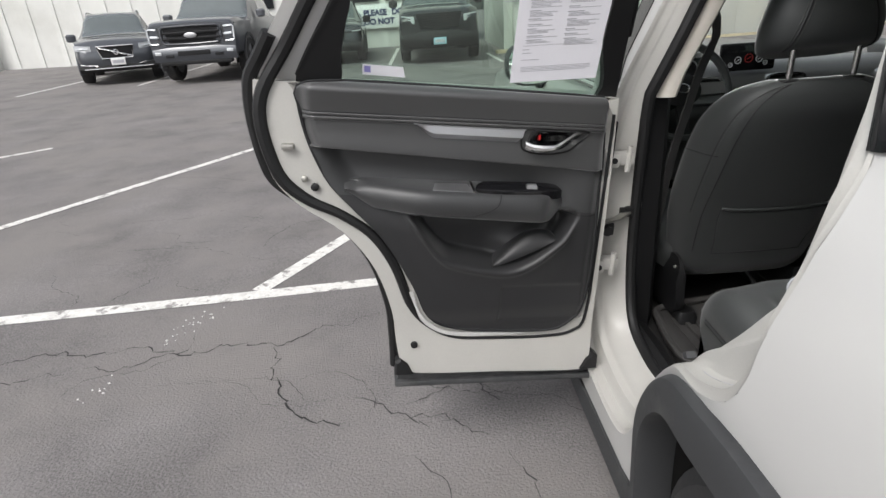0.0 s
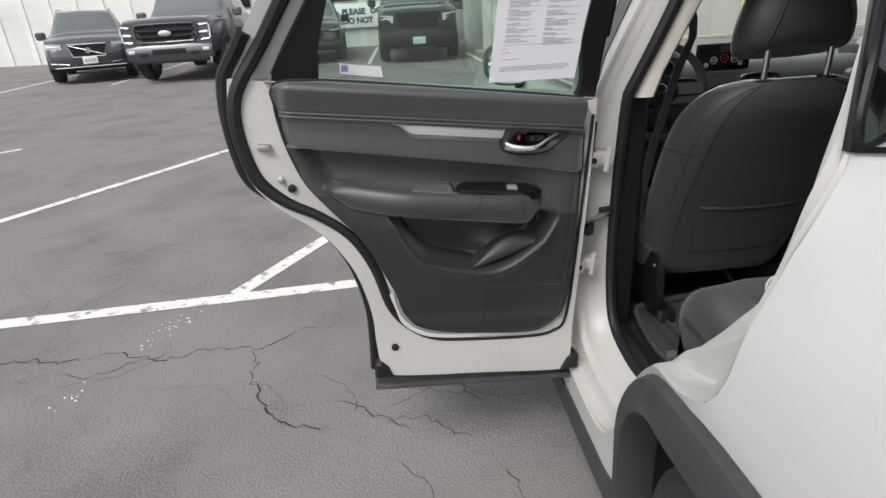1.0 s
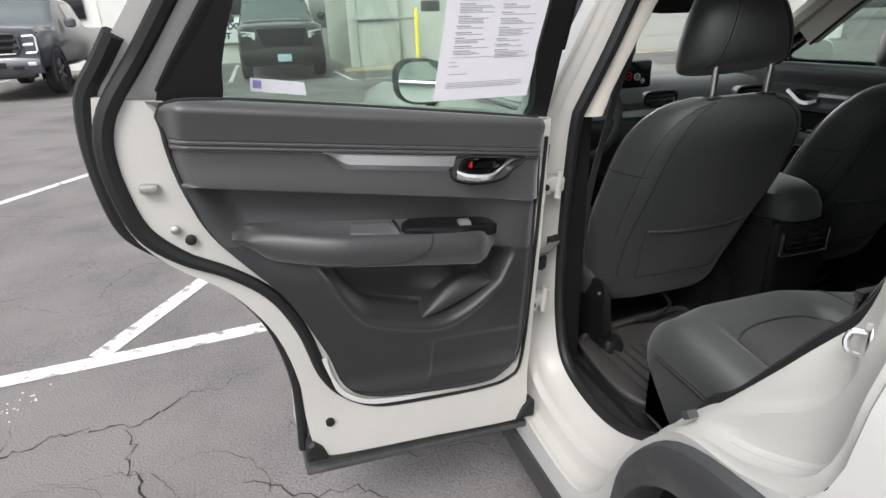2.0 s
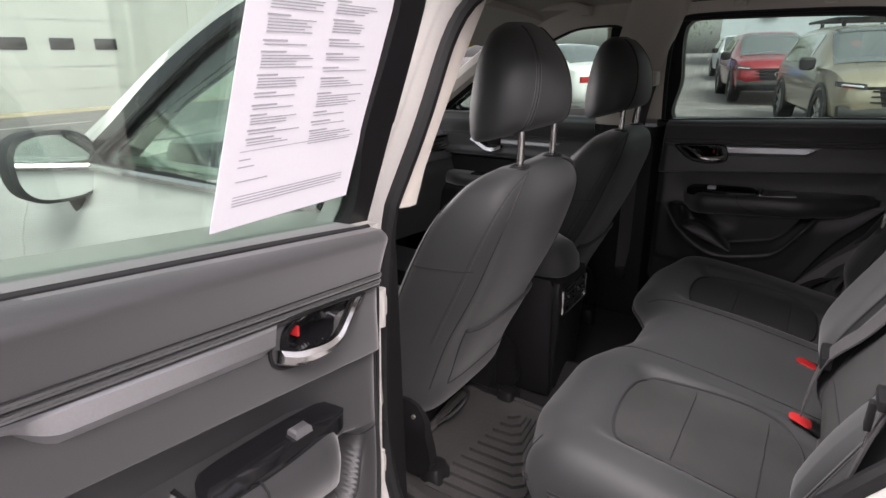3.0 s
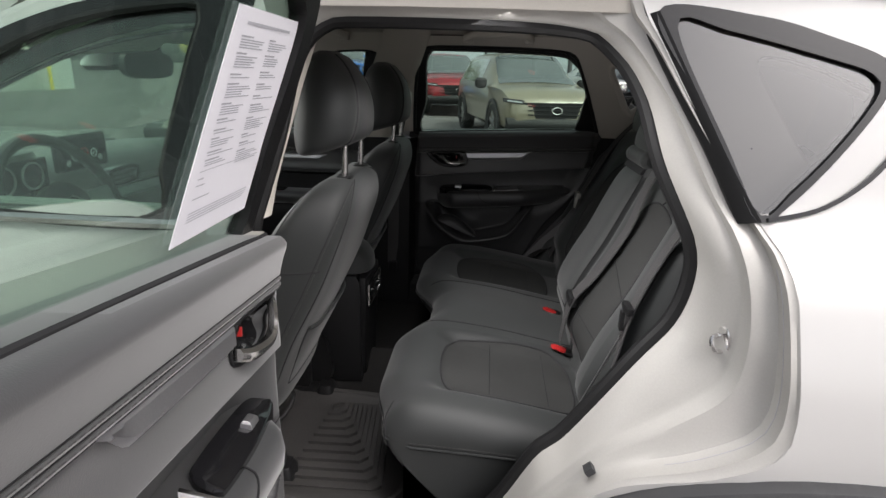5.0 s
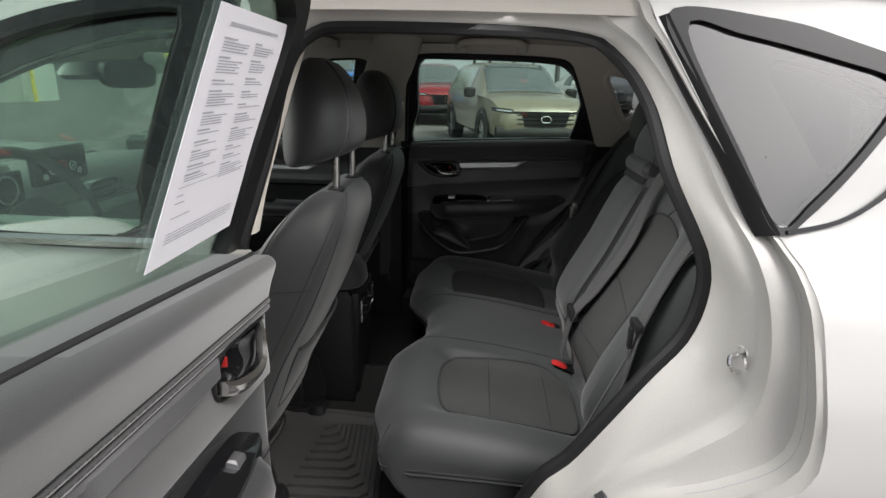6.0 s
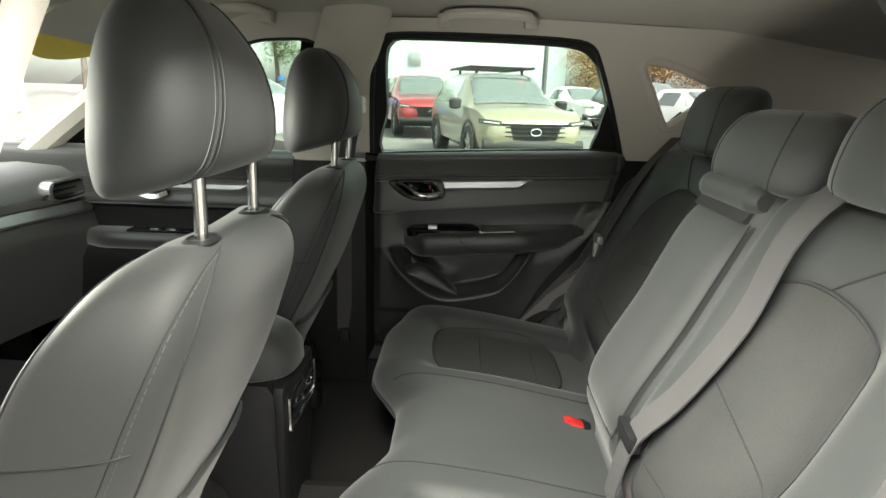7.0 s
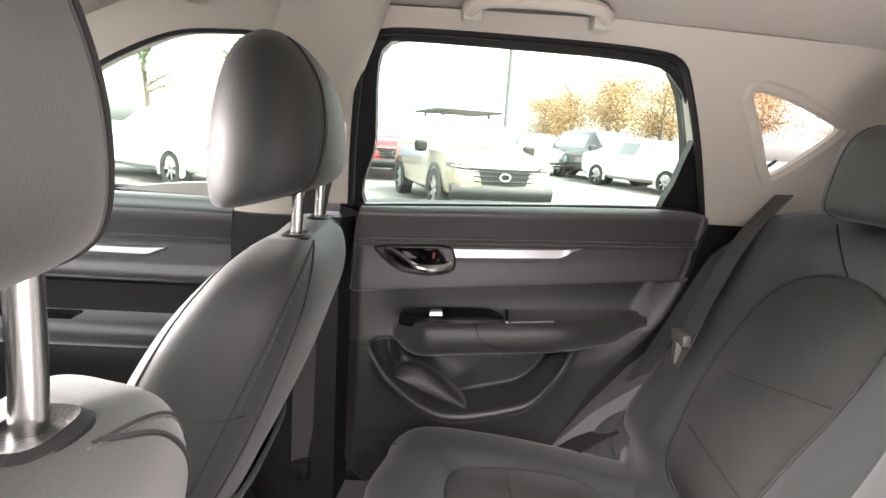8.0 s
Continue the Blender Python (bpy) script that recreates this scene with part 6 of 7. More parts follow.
rear_mirror = thing("interior_mirror", "black interior rear-view mirror below the roof", "mirror", (0, 1.62, 1.42))
part("mirror_shell", loft([[(0.125 * math.copysign(abs(math.cos(t)) ** 0.6, math.cos(t)) * a, 1.60 + d, 1.403 + 0.038 * a * math.copysign(abs(math.sin(t)) ** 0.6, math.sin(t))) for t in np.linspace(0, 2 * math.pi, 24, endpoint=False)] for a, d in ((0.7, 0.03), (1, 0.012), (1, -0.005), (0.93, -0.008))]), M_HARD, rear_mirror)
part("mirror_stem", tube([(0, 1.62, 1.42), (0, 1.66, 1.45), (0, 1.70, 1.475)], 0.014, 8), M_HARD, rear_mirror)
part("sensor_box", loft([[(x, y, z) for x, z in ((-w, lo + 0.012), (-w + 0.015, lo), (w - 0.015, lo), (w, lo + 0.012), (w * 0.9, hi), (-w * 0.9, hi))] for y, w, lo, hi in ((1.60, 0.080, 1.420, 1.478), (1.615, 0.095, 1.398, 1.476), (1.66, 0.105, 1.387, 1.455), (1.735, 0.105, 1.386, 1.420), (1.75, 0.095, 1.392, 1.412))]), M_HARD, rear_mirror, "black sensor cover")
for s in (-1, 1):
    visor = thing("sun_visor", "light grey sun visor folded up", "sun visor", (s * 0.33, 1.45, 1.50), "sun visors")
    part("visor_pad", sheet(lambda a, b: roof_at(s * 0.33 - 0.20 + 0.40 * a, 1.30 + 0.20 * b, 0.100 - 0.004 * b), 8, 4, lambda a, b: roof_at(s * 0.33 - 0.20 + 0.40 * a, 1.30 + 0.20 * b, 0.082)), M_PILLAR, visor)
roof_console = thing("roof_console", "light grey roof console with lamps", "roof lamp", (0, 1.30, 1.52))
part("console_pad", sheet(lambda a, b: roof_at(-0.10 + 0.20 * a, 1.15 + 0.28 * b, 0.105), 6, 6, lambda a, b: roof_at(-0.10 + 0.20 * a, 1.15 + 0.28 * b, 0.076)), M_PILLAR, roof_console)


def grab_handle(s, y):
    z, x = 1.522, s * 0.525
    g = thing("grab_handle", "light grey folding grab handle on the roof edge", "grab handle", (x, y, z), "grab handles")
    part("grip", tube(smooth_curve([(x, y - 0.118, z - 0.004), (x - s * 0.016, y - 0.116, z + 0.004), (x - s * 0.036, y - 0.098, z + 0.014), (x - s * 0.044, y - 0.06, z + 0.017), (x - s * 0.046, y, z + 0.018), (x - s * 0.044, y + 0.06, z + 0.017), (x - s * 0.036, y + 0.098, z + 0.014), (x - s * 0.016, y + 0.116, z + 0.004), (x, y + 0.118, z - 0.004)], 32), 0.0125, 10), M_PILLAR, g)
    # A darker block puts the shade behind the grip into colour.
    part("recess", box(*sorted((x - s * 0.030, x + s * 0.012)), y - 0.095, y + 0.095, z + 0.012, z + 0.030, 0.004), M_TRIM, g, "dark block standing for the shade in the recess behind the grip")
    for k in (-1, 1):
        part("handle_foot", box(min(x + s * 0.02, x - s * 0.02), max(x + s * 0.02, x - s * 0.02), y + k * 0.112 - 0.018, y + k * 0.112 + 0.018, z - 0.014, z + 0.02, 0.009), M_PILLAR, g)


for s, y in ((1, 0.56), (1, 1.25), (-1, 0.56)):
    grab_handle(s, y)

# striker, sill tape
striker = thing("door_striker", "bright steel door striker loop on the white jamb", "door striker", (-0.80, 0.19, 1.0))
s_n, s_t, s_c = Vector((-0.42, 0.907, 0)), Vector((0.816, 0.578, 0)), Vector((-0.817, 0.181, 1.0))
part("striker_plate", loft([[s_c + s_n * d + s_t * (0.014 * q * math.cos(t)) + Vector((0, 0, 0.029 * q * math.sin(t))) for t in np.linspace(0, 2 * math.pi, 24, endpoint=False)] for d, q in ((-0.012, 1.0), (0.001, 1.0), (0.003, 0.88))]), M_CHROME, striker)
part("striker_loop", tube(smooth_curve([s_c + s_n * d + s_t * a + Vector((0, 0, h)) for d, a, h in ((-0.005, 0.005, 0.014), (0.014, 0.005, 0.011), (0.019, 0.003, 0.007), (0.021, 0.0, 0.0), (0.019, -0.003, -0.007), (0.014, -0.005, -0.011), (-0.005, -0.005, -0.014))], 24), 0.0042, 8), M_CHROME, striker)
for k in (-1, 1):
    part("striker_bolt", tube([s_c + Vector((0, 0, k * 0.023)), s_c + s_n * 0.006 + Vector((0, 0, k * 0.023))], 0.006, 8), M_JAMB, striker)
tape = thing("tape_patch", "small grey tape patch stuck on the white sill", "tape", (-0.861, 0.382, 0.773))
part("patch", loft([[Vector((-0.861 + a * 0.009, 0.382, 0.773)) + Vector((0, -0.76, 0.65)) * 0.008 * b + Vector((0, 0.65, 0.76)) * h for a, b in ((-1, -1), (1, -1), (1, 1), (-1, 1))] for h in (-0.012, 0.0005)]), M_CLAD, tape)

# paper sheet and sticker on the open door's window
DOOR_M = near_door.matrix_basis


def on_glass(u, z, w=0.010):
    return DOOR_M @ Vector((window_w(z) + w, -u, z - DOOR_Z))


def place_uz(p):
    q = DOOR_M.inverted() @ Vector(p)
    return -q[1], q[2] + DOOR_Z


bl, br, tl, tr = (Vector(p) for p in ((-1.105, 0.939, 1.211), (-0.893, 0.955, 1.209), (-1.084, 0.834, 1.471), (-0.873, 0.847, 1.469)))
(u0, z0), (u1, z1), (u2, z2), (u3, z3) = (place_uz(p) for p in (bl, br, tl, tr))


def sheet_at(a, b, w=0.010):
    u = (u0 * (1 - a) + u1 * a) * (1 - b) + (u2 * (1 - a) + u3 * a) * b
    z = (z0 * (1 - a) + z1 * a) * (1 - b) + (z2 * (1 - a) + z3 * a) * b
    return on_glass(u, z, w + 0.004 * (1 - b) ** 2 * (0.3 + a))


paper = thing("notice_sheet", "white printed notice sheet taped inside the door window", "paper", sheet_at(0.5, 0))
part("sheet", sheet(lambda a, b: sheet_at(a, b), 10, 14, lambda a, b: sheet_at(a, b, 0.0088)), M_PAPER, paper)
rng = random.Random(11)


def print_bar(a0, a1, b, h=0.006):
    part("print_bar", sheet(lambda a, c: sheet_at(a0 + (a1 - a0) * a, b + h * c, 0.0106), 3, 1), M_INK, paper)


print_bar(0.15, 0.85, 0.935, 0.012)
for col in (0.12, 0.54):
    b = 0.885
    while b > 0.36:
        n = rng.randint(1, 5)
        print_bar(col, col + rng.uniform(0.10, 0.18), b, 0.007)
        b -= 0.012
        for _ in range(n):
            print_bar(col + 0.01, col + rng.uniform(0.22, 0.36), b, 0.0045)
            b -= 0.0105
        b -= rng.uniform(0.012, 0.022)
print_bar(0.10, 0.92, 0.325, 0.003)
for b, l in ((0.29, 0.17), (0.26, 0.2), (0.20, 0.3)):
    print_bar(0.10, l, b, 0.005)
for b in (0.135, 0.122, 0.109, 0.096):
    print_bar(0.10, 0.9 - 5 * max(0, 0.105 - b), b, 0.0045)
sticker = thing("window_sticker", "small white torn sticker with a blue square on the glass", "sticker", on_glass(0.66, 1.18))
st = lambda a, b, w=0.0095: on_glass(0.718 - 0.100 * a, 1.205 + 0.024 * b - 0.006 * a, w)
part("label_strip", sheet(lambda a, b: st(a - 0.05 * (a > 0.8) * b, b), 8, 3, lambda a, b: st(a - 0.05 * (a > 0.8) * b, b, 0.0082)), M_PAPER, sticker)
part("blue_square", sheet(lambda a, b: st(0.04 + 0.15 * a, 0.25 + 0.6 * b, 0.0101), 2, 2), material("violet_blue_print", (0.26, 0.24, 0.52), 0.6, bump=0), sticker)
tag = thing("windscreen_tag", "yellow tag hanging at the top of the windscreen", "tag", (0.50, 1.62, 1.48))
tag_at = lambda a, b, o: screen_at(0.70 + 0.275 * a, 0.05 + 0.21 * b * (1 - 0.6 * (2 * a - 1) ** 2), o)
part("tag_sheet", sheet(lambda a, b: tag_at(a, b, -0.02), 12, 4, lambda a, b: tag_at(a, b, -0.017)), M_YELLOW, tag)

# ---- ground ----
def ground_z(x, y):
    r = math.hypot(x, y - 0.6)
    return 0.018 * max(0.0, math.sqrt((r - 2.5) ** 2 + 0.8) - 0.9) if r > 2.5 else 0.0


ground = tagged(new("ground"), "grey worn asphalt of a car park", "ground", kind="structure")
rad = [0.0, 1, 2, 3, 4, 5, 6.5, 8, 10, 12, 15, 19, 24, 30, 40, 60, 100, 200, 500, 1500]
g_rings = [[(r * math.cos(2 * math.pi * k / 72), 0.6 + r * math.sin(2 * math.pi * k / 72), ground_z(min(r, 60) * math.cos(2 * math.pi * k / 72), 0.6 + min(r, 60) * math.sin(2 * math.pi * k / 72))) for k in range(72)] for r in rad[1:]]
part("asphalt", loft(g_rings, caps=False), M_ASPHALT, ground)
part("asphalt_patch", from_faces([(0, 0.6, 0)] + g_rings[0], [(0, 1 + k, 1 + (k + 1) % 72) for k in range(72)]), M_ASPHALT, ground)


def painted(x0, y0, x1, y1, width=0.10, lift=0.004):
    n = max(2, int(math.hypot(x1 - x0, y1 - y0) / 0.25))
    d = Vector((x1 - x0, y1 - y0, 0)).normalized()
    s = Vector((-d.y, d.x, 0)) * width / 2
    rows = []
    for i in range(n + 1):
        x, y = x0 + (x1 - x0) * i / n, y0 + (y1 - y0) * i / n
        wob = 1 + 0.10 * noise.noise((x * 6, y * 6, 0))
        rows.append([(x + s.x * q * wob, y + s.y * q * wob, ground_z(x, y) + lift) for q in (-1, 1)])
    part("parking_line", loft(rows, caps=False, closed=False), M_LINE, ground, "worn white parking line")


painted(-6.5, 1.96, -0.6, 2.46)
painted(-2.324, 2.36, -1.20, 4.38)
painted(-5.6, 2.24, -2.4, 7.58)
painted(-8.4, 4.50, -6.08, 6.76)
painted(-8.12, 13.63, -8.14, 19.0)
painted(-10.42, 12.75, -10.44, 18.0)
painted(-2.15, 14.87, -2.1, 20.5)
painted(0.56, 16.3, 0.66, 13.75)
painted(0.62, 13.75, 4.6, 13.6)
painted(1.04, 11.2, 4.6, 11.25)
painted(2.0, 7.2, 9.0, 3.2)


def crack(points, width=0.008, seed=1, amp=0.018):
    rng = random.Random(seed)
    p = smooth_curve([(x, y, 0) for x, y in points], max(8, int(40 * sum(math.dist(a, b) for a, b in zip(points, points[1:])))))
    rows = []
    for i, q in enumerate(p):
        x, y = q.x + rng.uniform(-amp, amp), q.y + rng.uniform(-amp, amp)
        w = 0.42 * width * rng.uniform(0.2, 1.3) * min(1, 6 * i / len(p) + 0.1, 6 * (1 - i / len(p)) + 0.1)
        d = (p[min(i + 1, len(p) - 1)] - p[max(i - 1, 0)]).normalized()
        rows.append([(x - d.y * w, y + d.x * w, ground_z(x, y) + 0.003), (x + d.y * w, y - d.x * w, ground_z(x, y) + 0.003)])
    part("crack", loft(rows, caps=False, closed=False), M_CRACK, ground, "dark crack in the asphalt")


crack([(-3.9, 1.72), (-3.37, 1.77), (-3.15, 1.84), (-2.96, 1.8), (-2.74, 1.84), (-2.5, 1.75), (-2.33, 1.81), (-2.09, 1.78), (-1.99, 1.82), (-1.9, 1.91), (-1.76, 1.93), (-1.62, 2.04)], 0.009, 1)
crack([(-2.09, 1.77), (-2.06, 1.64), (-2.04, 1.51), (-1.98, 1.39), (-1.93, 1.3), (-1.84, 1.22), (-1.68, 1.18)], 0.009, 2)
crack([(-1.71, 1.34), (-1.6, 1.3), (-1.53, 1.25), (-1.48, 1.2), (-1.39, 1.14)], 0.006, 3)
crack([(-1.48, 1.2), (-1.36, 1.2), (-1.3, 1.16), (-1.19, 1.07)], 0.005, 4)
crack([(-3.9, 1.5), (-3.25, 1.61), (-3.13, 1.65), (-2.99, 1.66)], 0.006, 5)
crack([(-2.94, 1.72), (-2.79, 1.66), (-2.67, 1.72), (-2.5, 1.80)], 0.006, 6)
crack([(-1.11, 1.01), (-1.08, 0.9), (-1.04, 0.81), (-1.05, 0.6)], 0.005, 7)
crack([(-3.2, 2.2), (-3.08, 2.5), (-3.0, 2.65)], 0.005, 8)
crack([(-2.49, 3.02), (-2.35, 3.42), (-2.06, 3.48)], 0.006, 9)
crack([(-1.18, 1.4), (-1.16, 1.31), (-1.12, 1.27)], 0.005, 10)
crack([(-2.6, 2.9), (-3.0, 3.1), (-3.5, 3.1)], 0.004, 11)
crack([(-2.9, 4.6), (-3.5, 4.9), (-4.3, 5.0)], 0.006, 12)
crack([(-1.45, 1.05), (-1.3, 0.75), (-1.25, 0.45)], 0.004, 13)
for i in range(34):
    rng = random.Random(100 + i)
    x, y, a = rng.uniform(-4.2, -1.0), rng.uniform(0.6, 5.5), rng.uniform(0, 6.28)
    pts = [(x, y)]
    for _ in range(rng.randint(2, 6)):
        a += rng.uniform(-0.9, 0.9)
        x, y = x + 0.14 * math.cos(a), y + 0.14 * math.sin(a)
        pts.append((x, y))
    crack(pts, rng.uniform(0.002, 0.0045), 200 + i, 0.012)
rng = random.Random(5)
crumbs = []
track = smooth_curve([(-2.80, 1.50, 0), (-2.75, 1.56, 0), (-2.69, 1.62, 0), (-2.64, 1.91, 0), (-2.55, 2.08, 0), (-2.40, 2.29, 0)], 110)
for q in track:
    if noise.noise((q.x * 5, q.y * 5, 3)) > -0.1:
        for _ in range(1):
            x, y, r = q.x + rng.gauss(0, 0.03), q.y + rng.gauss(0, 0.03), rng.uniform(0.002, 0.007)
            a = rng.uniform(0, 6)
            crumbs.append(loft([[(x + r * k * math.cos(a + t), y + r * k * 0.6 * math.sin(a + t), ground_z(x, y) + h) for t in np.linspace(0, 2 * math.pi, 6, endpoint=False)] for k, h in ((1, 0.001), (0.7, 0.005))]))
tagged(part("crumb", join(*crumbs), M_CHALK, ground, "white sealant crumbs"), kind="stuff")

# ---- building across the car park ----
M_WALL = material("white_painted_metal_wall", (0.66, 0.66, 0.63), 0.6, vary=0.05, grain=3, bump=0.05, stain=(0.52, 0.52, 0.48), stain_at=(0.55, 0.8), stain_scale=0.6)
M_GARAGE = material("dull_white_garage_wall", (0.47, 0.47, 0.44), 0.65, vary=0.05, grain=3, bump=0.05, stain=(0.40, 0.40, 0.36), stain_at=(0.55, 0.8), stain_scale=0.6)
M_GRILLE = material("matt_black_grille", (0.016, 0.016, 0.017), 0.7, vary=0.2, grain=30, bump=0, spec=0.2)
M_TEAL = material("blue_grey_cladding", (0.47, 0.52, 0.54), 0.6, vary=0.05, grain=4, bump=0.0)
M_DARKWIN = material("dark_window_pane", (0.02, 0.022, 0.024), 0.1, vary=0.1, bump=0)
M_KERB = material("tan_kerb_stone", (0.42, 0.36, 0.25), 0.85, vary=0.15, grain=20, bump=0.3)
M_TRUCK = material("dark_grey_car_paint", (0.036, 0.039, 0.046), 0.25, 0.2, vary=0.05, bump=0, coat=0.8)
M_FORD = material("slate_grey_car_paint", (0.058, 0.063, 0.073), 0.28, 0.2, vary=0.06, bump=0, coat=0.8)
M_BLACKCAR = material("black_car_paint", (0.014, 0.014, 0.016), 0.2, vary=0.05, bump=0, coat=0.8)
M_KHAKI = material("khaki_car_paint", (0.23, 0.205, 0.145), 0.3, 0.1, vary=0.04, bump=0, coat=0.8)
M_REDCAR = material("dark_red_car_paint", (0.26, 0.012, 0.018), 0.25, 0.2, vary=0.05, bump=0, coat=0.8)
M_CARWHITE = material("white_car_paint", (0.76, 0.76, 0.75), 0.3, vary=0.03, bump=0, coat=0.7)
M_BLUECAR = material("blue_car_paint", (0.02, 0.13, 0.42), 0.25, 0.2, vary=0.05, bump=0, coat=0.8)
M_CARGLASS = material("car_window_glass", (0.085, 0.10, 0.10), 0.06, vary=0.1, bump=0, spec=1.0, coat=1.0)
M_LAMP = material("headlamp_lens", (0.62, 0.64, 0.66), 0.12, 0.4, vary=0.1, bump=0)
M_SMOKED = material("smoked_headlamp", (0.05, 0.052, 0.055), 0.15, vary=0.1, bump=0, coat=0.6)
M_PLATE = material("light_plate", (0.30, 0.50, 0.58), 0.5, vary=0.05, bump=0)
M_LEAF = material("green_leaf", (0.075, 0.11, 0.035), 0.6, vary=0.3, grain=2, bump=0)
M_DRYLEAF = material("dry_brown_leaf", (0.29, 0.18, 0.085), 0.7, vary=0.3, grain=2, bump=0)
M_BARK = material("grey_bark", (0.12, 0.10, 0.08), 0.9, vary=0.3, grain=20, bump=0.6, depth=0.01)


def wall_run(name, label, x0, x1, y, base, top, material_, rib=0.0, depth=0.4, rib_from=0.0):
    h = thing(name, label, "building", ((x0 + x1) / 2, y, base))
    part("wall", box(x0, x1, y, y + depth, base, top, 0.01), material_, h)
    if rib:
        n = int((x1 - x0) / rib)
        part("wall_ribs", join(*[box(x0 + rib * (i + 0.4), x0 + rib * (i + 0.6), y - 0.03, y, base + 0.02, top - 0.05) for i in range(int(rib_from / rib), n)]), material_, h)
    part("parapet", box(x0 - 0.05, x1 + 0.05, y - 0.08, y + depth, top, top + 0.18, 0.02), M_SILVER, h, "metal parapet")
    return h


zb = 0.15
left_wall = wall_run("workshop", "white painted workshop wall with ribs", -30, 0.55, 21.6, zb, 7.5, M_WALL, 0.9, rib_from=13.6)
part("plain_bay", box(-30, -16.6, 21.2, 21.6, zb, 7.5, 0.01), M_WALL, left_wall, "plain white wall bay")
part("bay_footing", box(-30, -16.5, 21.0, 21.2, 0.0, zb + 0.16, 0.02), M_KERB, left_wall, "tan wall footing")
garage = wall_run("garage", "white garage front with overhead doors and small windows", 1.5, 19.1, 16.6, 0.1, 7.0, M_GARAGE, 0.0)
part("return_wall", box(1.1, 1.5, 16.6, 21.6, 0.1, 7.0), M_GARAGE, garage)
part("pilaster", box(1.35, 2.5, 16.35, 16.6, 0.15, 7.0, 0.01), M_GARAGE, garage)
part("wall_rail", box(1.1, 3.0, 16.28, 16.34, 1.50, 1.56, 0.01), M_SILVER, garage, "grey horizontal rail")
part("pilaster", box(17.8, 19.1, 16.30, 16.6, 0.15, 7.0, 0.01), M_WALL, garage, "white pier at the corner")
for dx, n in ((3.1, 4), (9.2, 4)):
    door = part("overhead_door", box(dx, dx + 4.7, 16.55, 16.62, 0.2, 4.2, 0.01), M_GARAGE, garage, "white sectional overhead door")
    for i in range(6):
        part("door_groove", box(dx, dx + 4.7, 16.545, 16.552, 0.75 + 0.55 * i, 0.765 + 0.55 * i), M_SILVER, door)
    for i in range(n):
        part("door_window", box(dx + 0.12 + 1.06 * i, dx + 0.68 + 1.06 * i, 16.53, 16.56, 1.70, 1.98, 0.02), M_DARKWIN, door, "dark door window")
part("kerb", box(0.8, 19.4, 15.9, 16.25, 0.0, 0.30, 0.02), M_KERB, garage, "tan kerb")
for bx in (2.95, 8.5, 17.7):
    bol = thing("bollard", "yellow painted steel bollard beside the overhead door", "bollard", (bx, 16.1, 0.25), "yellow bollards")
    part("post", tube([(bx, 16.1, 0.2), (bx, 16.1, 1.72), (bx, 16.1, 1.79)], [0.06, 0.06, 0.025], 12), M_YELLOW, bol)
sign = thing("wall_sign", "white wall sign with dark blue capital letters", "sign", (-2.9, 21.5, 1.4))
part("board", box(-3.55, -1.55, 21.45, 21.52, 0.98, 1.78, 0.01), M_CARWHITE, sign)
M_SIGN = material("dark_blue_lettering", (0.02, 0.03, 0.10), 0.6, vary=0.05, bump=0)


def lettering(text, at, size, parent, mat, turn=(90, 0, 0)):
    cu = bpy.data.curves.new("lettering", "FONT")
    cu.body, cu.size, cu.extrude, cu.offset = text, size, 0.004, 0.012
    tmp = bpy.data.objects.new("lettering", cu)
    scene.collection.objects.link(tmp)
    bpy.context.view_layer.update()
    me = bpy.data.meshes.new_from_object(tmp)
    bpy.data.objects.remove(tmp)
    ob = new("lettering", me)
    me.materials.clear()
    me.materials.append(mat)
    ob.parent = parent
    ob.matrix_parent_inverse = parent.matrix_basis.inverted()
    ob.matrix_basis = pose(*at, *turn)
    return ob


lettering("PLEASE", (-3.28, 21.44, 1.42), 0.27, sign, M_SIGN)
lettering("DO NOT", (-3.28, 21.44, 1.12), 0.27, sign, M_SIGN)
lettering("DO", (-2.26, 21.44, 1.42), 0.27, sign, M_SIGN)
for wx in (-3.75, -2.45, -1.15, -7.5, -9.5):
    part("wall_window", box(wx, wx + 1.05, 21.52, 21.60, 1.88, 2.9, 0.01), M_DARKWIN, left_wall, "dark wall window")


# ---- parked cars ----
def half_ring(st):
    y, zl, zs, zt, hw, ht = st
    return [(0, zl), (hw * 0.80, zl), (hw * 0.965, zl + 0.10), (hw, zl + (zs - zl) * 0.55), (hw * 0.975, zs), (ht * 1.03, zt - 0.07 if zt - zs > 0.2 else zt - 0.02), (ht * 0.90, zt - 0.005), (ht * 0.5, zt + 0.012), (0, zt + 0.018)]


